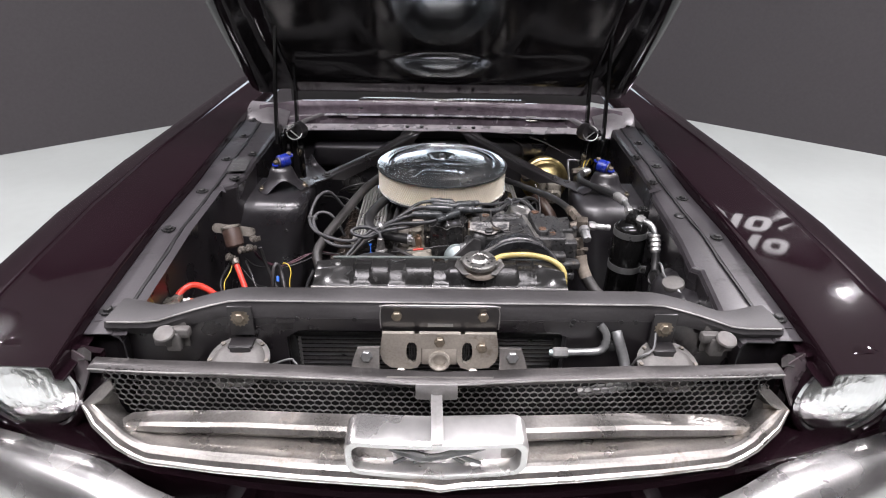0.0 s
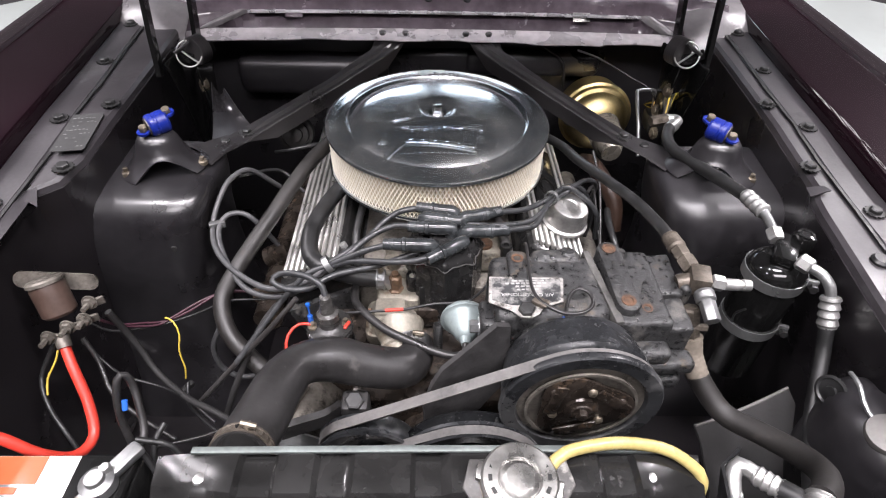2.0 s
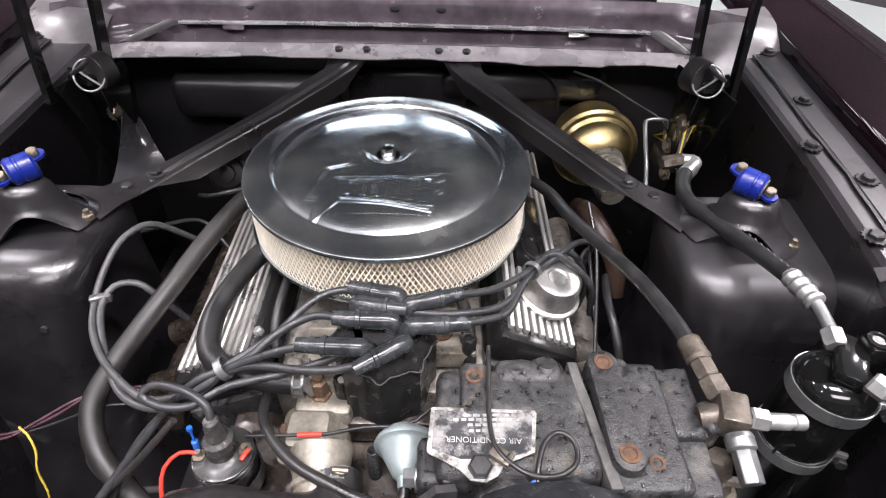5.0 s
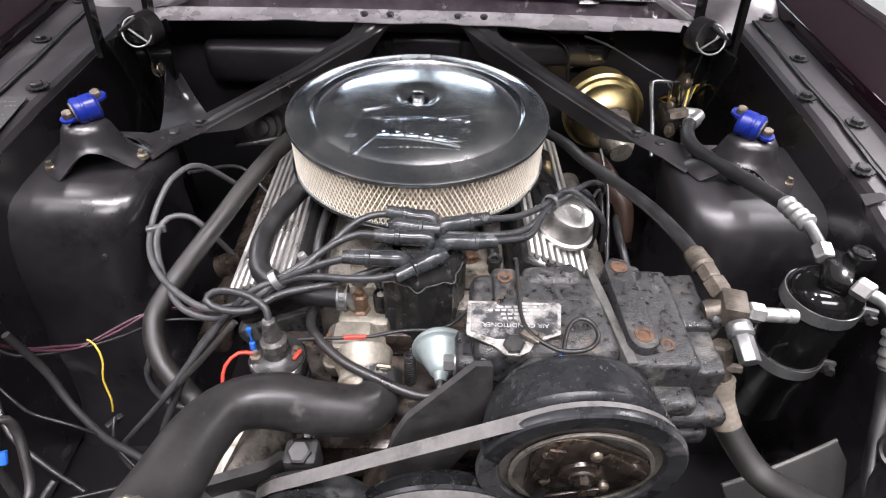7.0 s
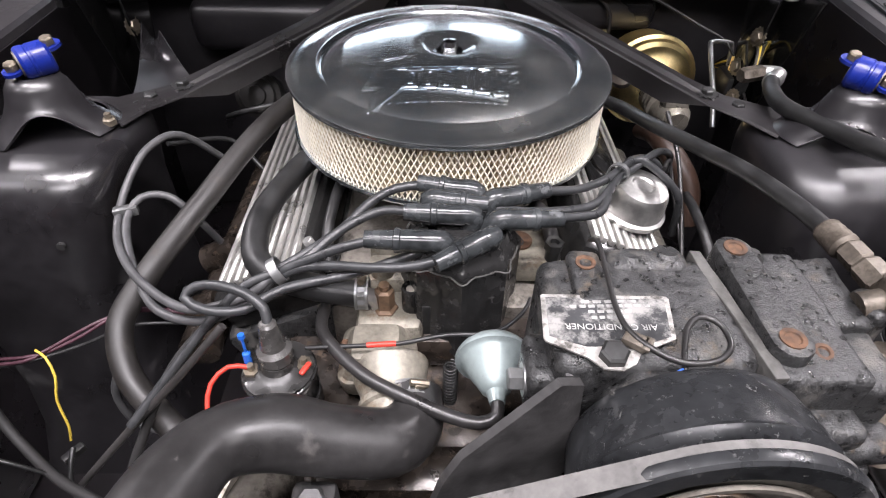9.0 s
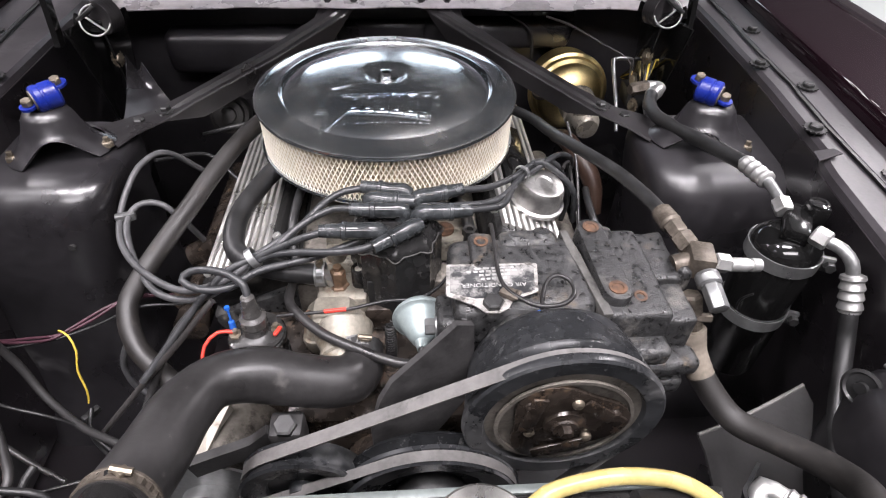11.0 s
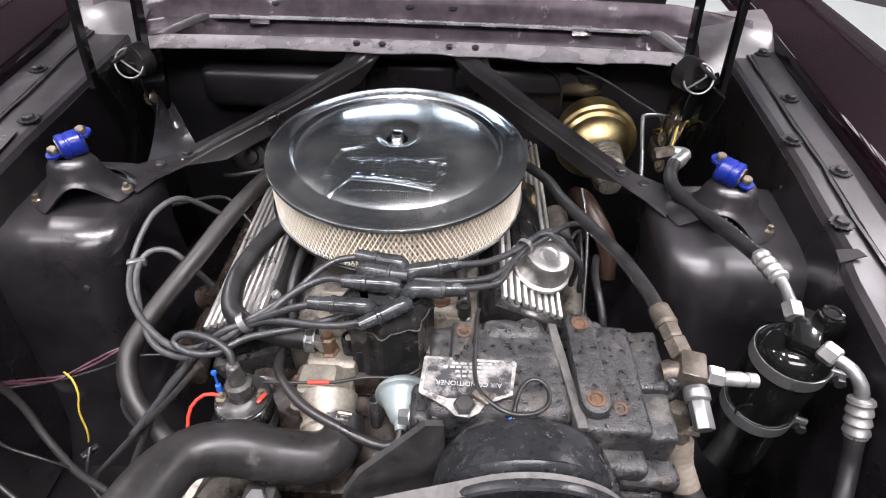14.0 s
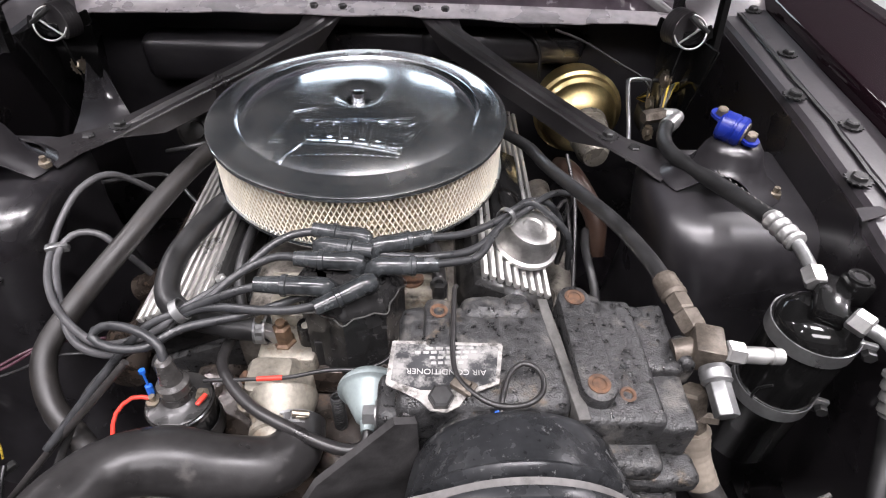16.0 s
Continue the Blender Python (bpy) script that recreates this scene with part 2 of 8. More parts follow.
M_DUSTY = mat("dusty_flange", (0.44, 0.41, 0.425), 0.30, 0.4, var=0.35, scale=14, bump=0.3, fine=60, rvar=0.15, patch=((0.13, 0.12, 0.125), 0.22, 22))
# worn corner paint, its tone raised for the light the corners catch
M_CORNER = mat("lit_worn_corner", (0.115, 0.107, 0.111), 0.34, 0.1, var=0.35, scale=9, bump=0.08, fine=60, patch=((0.05, 0.047, 0.048), 0.2, 10))
M_MATT = mat("matt_rubber_sheet", (0.010, 0.0095, 0.0095), 0.75, var=0.4, scale=14, bump=0.2)
M_CABLEGREY = mat("pale_grey_cable", (0.055, 0.055, 0.057), 0.4, var=0.25, scale=60, bump=0.05)
M_CHROME = mat("chrome", (0.72, 0.72, 0.72), 0.10, 1.0, var=0.06, scale=8, bump=0.02, rvar=0.05)
M_LID = mat("hazy_chrome", (0.46, 0.49, 0.52), 0.19, 0.97, var=0.3, scale=9, bump=0.004, fine=120, rvar=0.10)
# spun lid: stains from blue to straw, highlights drawn round the centre
lid_nodes = M_LID.node_tree
lid_bsdf = lid_nodes.nodes["Principled BSDF"]
for node in lid_nodes.nodes:
    if node.type == "VALTORGB":
        node.color_ramp.elements[0].color, node.color_ramp.elements[1].color = (0.28, 0.34, 0.40, 1), (0.68, 0.68, 0.65, 1)
spun = lid_nodes.nodes.new("ShaderNodeTangent")
spun.direction_type, spun.axis = "RADIAL", "Z"
lid_nodes.links.new(spun.outputs[0], lid_bsdf.inputs["Tangent"])
lid_bsdf.inputs["Anisotropic"].default_value = 0.4
M_BREATHER = mat("brushed_dull_chrome", (0.46, 0.455, 0.44), 0.40, 0.95, var=0.3, scale=20, bump=0.06, rvar=0.1, patch=((0.20, 0.18, 0.15), 0.16, 30))
M_TRIM = mat("aged_bright_trim", (0.50, 0.48, 0.46), 0.16, 1.0, var=0.2, scale=14, bump=0.05, patch=((0.25, 0.21, 0.17), 0.22, 12))
M_PAPER = mat("filter_paper", (0.62, 0.53, 0.38), 0.9, var=0.12, scale=40, bump=0.1)
M_MESHWIRE = mat("galvanised_wire", (0.80, 0.75, 0.64), 0.45, 0.35, var=0.15, scale=60, bump=0)
M_RUBBER = mat("black_rubber", (0.0135, 0.0135, 0.0138), 0.40, var=0.4, scale=40, bump=0.2, patch=((0.04, 0.039, 0.038), 0.10, 40))
M_HOSE = mat("dusty_rubber_hose", (0.018, 0.0172, 0.0172), 0.36, var=0.5, scale=16, bump=0.3, fine=160, rvar=0.14, patch=((0.055, 0.051, 0.048), 0.14, 22), patch2=((0.09, 0.085, 0.08), 0.03, 70))
M_BROWNHOSE = mat("brown_rubber_hose", (0.014, 0.0128, 0.012), 0.5, var=0.4, scale=20, bump=0.2, patch=((0.045, 0.038, 0.033), 0.22, 24))
M_CLEAR = mat("cloudy_clear_boot", (0.050, 0.048, 0.046), 0.24, var=0.5, scale=45, bump=0.1, patch=((0.16, 0.155, 0.148), 0.22, 50))
# pale patches stand for the reflection streaks on the black cap
M_CAP = mat("pale_sheen_black_plastic", (0.014, 0.0138, 0.0138), 0.22, var=0.5, scale=40, bump=0.2, fine=90, rvar=0.12, patch=((0.085, 0.083, 0.08), 0.22, 70))
# highlight of the scalloped cap edge, put in as a paler strip
M_CAPRIM = mat("edge_highlight_plastic", (0.055, 0.054, 0.052), 0.35, var=0.5, scale=80, bump=0.1)
M_SENDER = mat("brown_brass", (0.15, 0.095, 0.060), 0.5, 0.3, var=0.5, scale=90, bump=0.3)
M_COILTOP = mat("dusty_coil_top", (0.020, 0.0195, 0.019), 0.28, var=0.5, scale=50, bump=0.2, patch=((0.09, 0.085, 0.08), 0.2, 60))
M_PLUM = mat("plum_wire", (0.045, 0.016, 0.024), 0.45, var=0.3, scale=60, bump=0)
M_SEAM = mat("grey_green_seam", (0.10, 0.115, 0.11), 0.45, 0.3, var=0.35, scale=30, bump=0.1)
M_BELT = mat("grey_belt", (0.095, 0.091, 0.088), 0.6, var=0.35, scale=40, bump=0.3, patch=((0.05, 0.048, 0.046), 0.25, 40))
M_WIRE = mat("grey_ignition_cable", (0.026, 0.027, 0.0285), 0.36, var=0.3, scale=70, bump=0.05)
M_BOOT = mat("smoky_boot", (0.026, 0.0285, 0.030), 0.2, var=0.6, scale=50, bump=0.12, patch=((0.10, 0.105, 0.108), 0.20, 45))
M_CAST = mat("dirty_cast_iron", (0.026, 0.0262, 0.0265), 0.38, 0.15, var=0.8, scale=150, bump=0.9, fine=650, rvar=0.18, patch=((0.105, 0.100, 0.092), 0.36, 28), patch2=((0.125, 0.092, 0.058), 0.24, 22))
M_JOINT = mat("grey_dusted_joint", (0.070, 0.068, 0.064), 0.6, 0.1, var=0.5, scale=40, bump=0.6, fine=260, patch=((0.030, 0.029, 0.028), 0.46, 30))
M_BRK = mat("dusty_dark_bracket", (0.028, 0.027, 0.027), 0.55, 0.1, var=0.5, scale=40, bump=0.5, fine=200, patch=((0.08, 0.075, 0.07), 0.22, 30))
M_ALU = mat("stained_cast_aluminium", (0.36, 0.335, 0.29), 0.45, 0.5, var=0.35, scale=24, bump=0.5, patch=((0.15, 0.115, 0.075), 0.36, 26), patch2=((0.04, 0.035, 0.03), 0.26, 38))
M_CREAM = mat("cream_stained_casting", (0.20, 0.184, 0.152), 0.45, 0.3, var=0.45, scale=30, bump=0.5, patch=((0.14, 0.105, 0.07), 0.42, 30), patch2=((0.045, 0.04, 0.034), 0.34, 42))
M_DRUM = mat("dusty_gloss_drum", (0.020, 0.021, 0.0225), 0.28, 0.1, var=0.5, scale=20, bump=0.25, fine=160, rvar=0.14, patch=((0.095, 0.095, 0.096), 0.42, 12), patch2=((0.18, 0.18, 0.175), 0.18, 120))
M_OILY = mat("oily_brown_steel", (0.028, 0.022, 0.018), 0.26, 0.3, var=0.6, scale=45, bump=0.6, fine=120, patch=((0.10, 0.065, 0.04), 0.30, 50))
M_DARKALU = mat("grimy_aluminium", (0.17, 0.155, 0.135), 0.5, 0.6, var=0.45, scale=40, bump=0.4, patch=((0.045, 0.04, 0.033), 0.45, 25))
M_ZINC = mat("zinc_plate", (0.44, 0.44, 0.43), 0.40, 0.85, var=0.2, scale=30, bump=0.05)
M_CAPZINC = mat("stained_cap_steel", (0.33, 0.325, 0.31), 0.33, 0.9, var=0.3, scale=40, bump=0.1, patch=((0.14, 0.125, 0.105), 0.2, 50))
M_STRAP = mat("grey_steel_strap", (0.26, 0.264, 0.264), 0.38, 0.8, var=0.2, scale=30, bump=0.05)
M_FIT = mat("tarnished_fitting", (0.105, 0.090, 0.074), 0.45, 0.5, var=0.5, scale=50, bump=0.5, fine=300, patch=((0.06, 0.048, 0.037), 0.45, 45))
M_BOLT = mat("black_oxide_bolt", (0.05, 0.05, 0.05), 0.4, 0.7, var=0.3, scale=60, bump=0.1)
M_OLDBOLT = mat("yellowed_bolt", (0.21, 0.18, 0.14), 0.42, 0.8, var=0.4, scale=60, bump=0.3)
M_RUST = mat("rusty_plug", (0.080, 0.042, 0.024), 0.85, 0.1, var=0.7, scale=160, bump=0.4)
M_RED = mat("red_cable", (0.50, 0.038, 0.024), 0.4, var=0.15, scale=40, bump=0.05)
M_YELLOW = mat("yellow_wire", (0.46, 0.33, 0.045), 0.5, var=0.15, scale=60, bump=0)
M_BLUE = mat("blue_bushing", (0.006, 0.016, 0.165), 0.28, var=0.2, scale=40, bump=0.08)
M_BLUETAB = mat("blue_terminal", (0.012, 0.09, 0.40), 0.4, var=0.1, scale=60, bump=0)
M_GOLD = mat("gold_cadmium", (0.80, 0.64, 0.32), 0.36, 1.0, var=0.22, scale=16, bump=0.05)
M_CYL = mat("pale_bare_casting", (0.32, 0.295, 0.25), 0.32, 0.6, var=0.3, scale=30, bump=0.2, patch=((0.20, 0.17, 0.12), 0.22, 30))
M_VAC = mat("pale_blue_zinc", (0.25, 0.295, 0.295), 0.40, 0.4, var=0.2, scale=30, bump=0.15, patch=((0.15, 0.16, 0.155), 0.15, 40))
M_WHITE = mat("white_label", (0.78, 0.78, 0.76), 0.5, var=0.06, scale=30, bump=0)
M_LRED = mat("red_label", (0.50, 0.085, 0.03), 0.45, var=0.1, scale=30, bump=0)
M_LGREEN = mat("green_label", (0.06, 0.48, 0.06), 0.45, var=0.06, scale=30, bump=0)
M_INK = mat("dark_ink", (0.03, 0.03, 0.03), 0.5, var=0.1, scale=30, bump=0)
M_PALE = mat("pale_print", (0.30, 0.30, 0.29), 0.6, var=0.5, scale=90, bump=0, patch=((0.06, 0.06, 0.06), 0.4, 70))
M_PRINT = mat("faded_print", (0.13, 0.13, 0.13), 0.6, var=0.4, scale=80, bump=0)
M_TAG = mat("worn_plate", (0.035, 0.036, 0.038), 0.5, 0.3, var=0.4, scale=50, bump=0.2, patch=((0.26, 0.255, 0.245), 0.62, 45))
M_TAGRIM = mat("scuffed_plate_edge", (0.30, 0.29, 0.275), 0.5, 0.3, var=0.5, scale=60, bump=0.4, patch=((0.075, 0.070, 0.064), 0.55, 60))
M_PLASTIC = mat("black_plastic", (0.009, 0.009, 0.009), 0.13, var=0.3, scale=40, bump=0.1, fine=60)
M_LATCH = mat("bare_latch_steel", (0.40, 0.37, 0.325), 0.40, 0.55, var=0.25, scale=16, bump=0.12, patch=((0.20, 0.165, 0.125), 0.25, 12))
M_BUMPER = mat("hazy_bumper_chrome", (0.74, 0.73, 0.72), 0.26, 0.95, var=0.15, scale=8, bump=0.06, rvar=0.1)
M_CORRAL = mat("aged_chrome_frame", (0.72, 0.71, 0.70), 0.30, 0.9, var=0.15, scale=10, bump=0.08, fine=60, rvar=0.1)
M_GREY = mat("grey_horn_paint", (0.105, 0.101, 0.096), 0.5, 0.1, var=0.3, scale=30, bump=0.15, patch=((0.13, 0.11, 0.10), 0.3, 25))
M_OVERFLOW = mat("yellowed_clear_hose", (0.36, 0.29, 0.11), 0.3, var=0.25, scale=30, bump=0.05)
M_LENS = mat("sealed_beam_glass", (0.95, 0.95, 0.94), 0.16, var=0.02, scale=40, bump=1.0, fine=140, rvar=0.08, trans=1.0)
M_PAD = mat("honeycomb_steel", (0.21, 0.206, 0.20), 0.36, 0.8, var=0.4, scale=12, bump=0.1)
M_TANK = mat("black_tank_paint", (0.012, 0.0118, 0.0116), 0.20, var=0.4, scale=20, bump=0.08, fine=90, rvar=0.09, patch=((0.060, 0.058, 0.055), 0.08, 26))
M_BOSS = mat("scuffed_black_boss", (0.05, 0.048, 0.046), 0.4, 0.3, var=0.5, scale=40, bump=0.3, patch=((0.30, 0.29, 0.27), 0.4, 50))
M_FLOOR = mat("pale_epoxy_floor", (0.36, 0.385, 0.37), 0.4, var=0.06, scale=1.5, bump=0.02, fine=12)
M_WALL = mat("dark_grey_wall", (0.047, 0.0425, 0.045), 0.8, var=0.14, scale=1.2, bump=0.06, fine=40)
M_CEIL = mat("white_ceiling", (0.62, 0.62, 0.62), 0.9, var=0.1, scale=2, bump=0.05)
M_LAMP = mat("lamp_diffuser", (1.0, 0.98, 0.95), 0.6, var=0.0, bump=0, glow=16.0)
M_SIGN = mat("lit_sign_face", (0.95, 0.95, 0.95), 0.6, var=0.0, bump=0, glow=2.6)
M_REFLECT = mat("silvered_reflector", (0.30, 0.295, 0.285), 0.34, 0.95, var=0.4, scale=30, bump=1.0, fine=50)
M_DUSTHOSE = mat("dust_caked_rubber", (0.135, 0.115, 0.092), 0.7, var=0.35, scale=40, bump=0.3)
M_GLOW = mat("added_white_glow", (0.80, 0.92, 1.0), 0.6, var=0.0, bump=0, glow=2.3)
# pale metallic lines along the edges of darker parts
M_EDGE = mat("pale_metal_edge", (0.36, 0.35, 0.34), 0.40, 0.7, var=0.4, scale=18, bump=0.05)
M_TYRE = mat("tyre_rubber", (0.02, 0.02, 0.02), 0.8, var=0.2, scale=30, bump=0.3)
M_BAKELITE = mat("brown_bakelite", (0.055, 0.035, 0.028), 0.4, var=0.3, scale=40, bump=0.1)
M_CORE = mat("radiator_core", (0.014, 0.014, 0.014), 0.5, var=0.3, scale=80, bump=0.4)

# ---- the room ----
def slab(name, poly, z0, z1, material, label, category):
    bm = plate(poly, z1 - z0, Matrix.Translation((0, 0, z0)))
    ob = part(name, bm, material)
    return tagged(ob, label, category, kind="structure")


ROOM = [(-8, -6), (8, -6), (8, 0.88), (0.22, 7.417), (-8, -0.32)]
TURN = {-1: 43.3, 1: -40.0}


def wall_y(x):
    """Where the slanting rear walls stand at x."""
    return 7.21 + 0.941 * x if x < 0.22 else 7.60 - 0.84 * x



slab("floor", ROOM, -0.1, 0.0, M_FLOOR, "pale grey-green epoxy studio floor", "floor")
slab("ceiling", ROOM, CEILING, CEILING + 0.1, M_CEIL, "plain white ceiling of the photo room", "ceiling")
for k in range(5):
    a, b = Vector((*ROOM[k], 0)), Vector((*ROOM[(k + 1) % 5], 0))
    d = (b - a).normalized()
    out = Vector((d.y, -d.x, 0))
    bm = mesh([a, b, b + out * 0.15, a + out * 0.15] + [v + Vector((0, 0, CEILING)) for v in (a, b, b + out * 0.15, a + out * 0.15)],
              [(0, 1, 2, 3), (4, 5, 6, 7), (0, 1, 5, 4), (1, 2, 6, 5), (2, 3, 7, 6), (3, 0, 4, 7)])
    tagged(part("wall_%d" % (k + 1), bm, M_WALL), "dark grey painted studio wall", "wall", kind="structure")

for x, y, w in LAMPS:
    lamp = thing("ceiling_light", (x, y, CEILING), "round bright lamp on the white ceiling", "ceiling light", "ceiling lights")
    part("housing", lathe((x, y, CEILING - 0.11), (0, 0, 1), [(0, 0.27), (0.03, 0.28), (0.108, 0.16)], 32), M_GLOSS, lamp)
    data = bpy.data.lights.new("lamp", "AREA")
    data.shape, data.size, data.energy, data.color = "DISK", 0.30, w, (1.0, 0.978, 0.995)
    ob = new("lamp", data)
    ob.location = (x, y, CEILING - 0.125)

for x, y, w, h, e in PANELS:
    lamp = thing("ceiling_panel", (x, y, CEILING), "wide soft light panel on the ceiling", "ceiling light", "ceiling lights")
    part("housing", box((x, y, CEILING - 0.05), (w + 0.1, h + 0.1, 0.09), 0.01), M_GLOSS, lamp)
    data = bpy.data.lights.new("lamp", "AREA")
    data.shape, data.size, data.size_y, data.energy, data.color = "RECTANGLE", w, h, e, (1.0, 0.978, 0.995)
    ob = new("lamp", data)
    ob.location = (x, y, CEILING - 0.11)

# round lamps on the side walls
for x, z in ((-3.64, 2.90), (-3.99, 3.0), (3.93, 3.02), (4.40, 3.55)):
    y = wall_y(x)
    out = Vector((0.685, -0.728, 0)) if x < 0 else Vector((-0.643, -0.766, 0))
    lamp = thing("wall_lamp", (x, y, z), "small round lit lamp on the dark wall", "wall lamp", "wall lamps")
    part("housing", lathe(Vector((x, y, z)) - out * 0.004, out, [(0, 0.15), (0.05, 0.15), (0.06, 0.14)], 28), M_GLOSS, lamp)
    part("diffuser", lathe(Vector((x, y, z)) + out * 0.058, out, [(0, 0.125), (0.008, 0.12), (0.014, 0.08), (0.016, 0.0)], 28), M_LAMP, lamp, "bright round diffuser")

# lit letters on the wall beside the car, shown only as plain strokes
wm = Matrix.Translation((3.12, wall_y(3.12) - 0.002, 3.86)) @ Matrix.Rotation(math.radians(TURN[1]), 4, "Z") @ Matrix.Rotation(math.radians(90), 4, "X")
sign = thing("wall_sign", (3.12, wall_y(3.12), 3.6), "white lit sign strokes high on the dark wall", "sign")
for u, v, w, h, hole in ((-0.42, -0.04, 0.24, 0.30, 1), (-0.16, 0.04, 0.09, 0.40, 0), (0.08, 0.0, 0.25, 0.36, 1), (0.36, 0.0, 0.12, 0.09, 0), (0.14, 0.47, 0.10, 0.34, 0), (0.38, 0.46, 0.25, 0.30, 1)):
    ms = wm @ Matrix.Translation((u, v, 0.0))
    if hole:
        part("stroke", ringplate(rounded(w, h, 0.11), rounded(w - 0.15, h - 0.15, 0.03), 0.03, ms), M_SIGN, sign)
    else:
        part("stroke", plate(rounded(w, h, 0.03), 0.03, ms), M_SIGN, sign)

# unseen glowing panels, added behind the hood to brighten lid and cowl corners
for s, x, w in ((-1, 0.88, 1.6), (1, 0.72, 1.3)):
    pm = Matrix.Translation((s * x, wall_y(s * x) - 0.003, 2.45)) @ Matrix.Rotation(math.radians(TURN[s]), 4, "Z") @ Matrix.Rotation(math.radians(90), 4, "X")
    lp = thing("added_glow_panel", (s * x, 6.3, 1.7), "unseen white glow panel added on the rear wall", "sign", "lit wall panels")
    part("panel_frame", plate(rounded(w + 0.06, 1.46, 0.05), 0.03, pm), M_GLOSS, lp)
    part("panel_face", plate(rounded(w, 1.4, 0.04), 0.01, pm @ Matrix.Translation((0, 0, 0.031))), M_GLOW, lp, "glowing white face")

# ---- the car body ----
car = thing("car", (0, 1.3, 0), "dark maroon classic car with its hood open", "car")
FLANGE_Z = [(0.70, 0.868), (0.80, 0.884), (1.05, 0.914), (1.25, 0.922), (1.45, 0.932), (1.9, 0.94), (2.4, 0.95)]
TOP_Z = [(0.64, 0.878), (0.72, 0.892), (0.85, 0.914), (1.1, 0.940), (1.4, 0.953), (1.9, 0.962), (2.6, 0.97)]
LIP_X = [(0.64, 0.590), (0.73, 0.594), (1.0, 0.597), (1.3, 0.602), (1.62, 0.622), (1.95, 0.648), (2.6, 0.66)]
STATIONS = [0.655, 0.69, 0.73, 0.8, 0.9, 1.0, 1.1, 1.25, 1.4, 1.6, 1.8, 1.95, 2.15, 2.4]


def fender(s):
    rings = []
    for y in STATIONS:
        xl, zt, zf = interp(y, LIP_X), interp(y, TOP_Z), interp(y, FLANGE_Z)
        low = 0.80 if y < 0.72 else 0.62 if y < 0.95 or y > 1.75 else 0.70
        prof = [(xl - 0.012, zf - 0.012), (xl, zf - 0.010), (xl, zt - 0.006), (xl + 0.003, zt - 0.001), (xl + 0.009, zt), (xl + 0.014, zt + 0.0003), (0.70, zt + 0.0045), (0.741, zt + 0.0065),
                (0.744, zt + 0.0068), (0.749, zt + 0.0105), (0.753, zt + 0.0105), (0.758, zt + 0.0045), (0.761, zt + 0.0035), (0.80, zt - 0.0045), (0.828, zt - 0.013), (0.845, zt - 0.028), (0.857, zt - 0.07), (0.868, (zt + low) / 2), (0.868, low + 0.01), (0.86, low)]
        rings.append([Vector((s * x, y, z)) for x, z in prof])
    return part("fender", loft(rings, thick=0.003), M_PAINT, car, "dark maroon glossy front fender")


def apron(s):
    """The inner apron: bolted flange on top, then the wall down into the bay."""
    inner = [(0.74, 0.495), (0.8, 0.484), (0.944, 0.500), (0.953, 0.486), (1.08, 0.497), (1.27, 0.512), (1.30, 0.526), (1.6, 0.546), (1.95, 0.56)] if s > 0 else [(0.74, 0.535), (0.8, 0.545), (1.0, 0.55), (1.27, 0.553), (1.31, 0.508), (1.6, 0.512), (1.95, 0.52)]
    rings, walls = [], []
    for y in [0.745, 0.8, 0.87, 0.944, 0.953, 1.05, 1.15, 1.25, 1.275, 1.30, 1.35, 1.45, 1.55, 1.7, 1.88]:
        xi, xl, zf = interp(y, inner), interp(y, LIP_X), interp(y, FLANGE_Z)
        mid = xl - 0.045
        zi = zf - 0.004
        prof = [(xl - 0.001, zf), (mid, zf), (mid - 0.004, zf - 0.005), (mid - 0.008, zi), (xi + 0.006, zi), (xi, zi - 0.004), (xi - 0.002, zi - 0.012), (xi + 0.02 * s * 0, zi - 0.09), (0.555, 0.62), (0.56, 0.42)]
        rings.append([Vector((s * x, y, z)) for x, z in prof[:7]])
        walls.append([Vector((s * x, y, z)) for x, z in prof[6:]])
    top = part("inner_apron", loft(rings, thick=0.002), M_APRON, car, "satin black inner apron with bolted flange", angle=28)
    part("apron_wall", loft(walls, thick=0.002), M_FRONT, top, "apron wall in black darkened for shade", angle=28)
    return top


for s in (1, -1):
    fd = fender(s)
    ap = apron(s)
    for y, x in ((0.797, 0.577), (1.05, 0.574), (1.24, 0.573), (1.44, 0.579), (1.635, 0.592), (1.80, 0.61)):
        z = interp(y, FLANGE_Z)
        part("bolt", bolt_mesh((s * x, y, z + 0.001), (0, 0, 1), 0.008), M_BOLT, ap)
    for y, x in ((1.340, 0.535), (1.515, 0.547)) if s > 0 else ((1.322, 0.520), (1.490, 0.523)):
        part("bolt", bolt_mesh((s * x, y, interp(y, FLANGE_Z) - 0.001), (0, 0, 1), 0.0085), M_BOLT, ap)
    # torn flap beside the tower
    if s > 0:
        z = interp(1.27, FLANGE_Z) - 0.004
        part("flap", plate([(0, 0), (0.030, 0.006), (0.026, 0.018), (0.004, 0.020)], 0.0015, Matrix.Translation((0.507, 1.277, z)) @ Matrix.Rotation(math.radians(-12), 4, "Y")), M_APRON, ap)
    seam = []
    for i in range(30):
        y = 0.80 + 1.0 * i / 29
        seam.append((s * (interp(y, LIP_X) - 0.049 + 0.0012 * math.sin(31 * y) + 0.0008 * math.sin(83 * y)), y, interp(y, FLANGE_Z) - 0.0015))
    part("open_seam", sweep(seam, [(-0.0022, -0.001), (0.0022, -0.001), (0.0022, 0.0012), (-0.0022, 0.0012)], smooth=False), M_RUBBER, ap, "dark open seam along the flange")


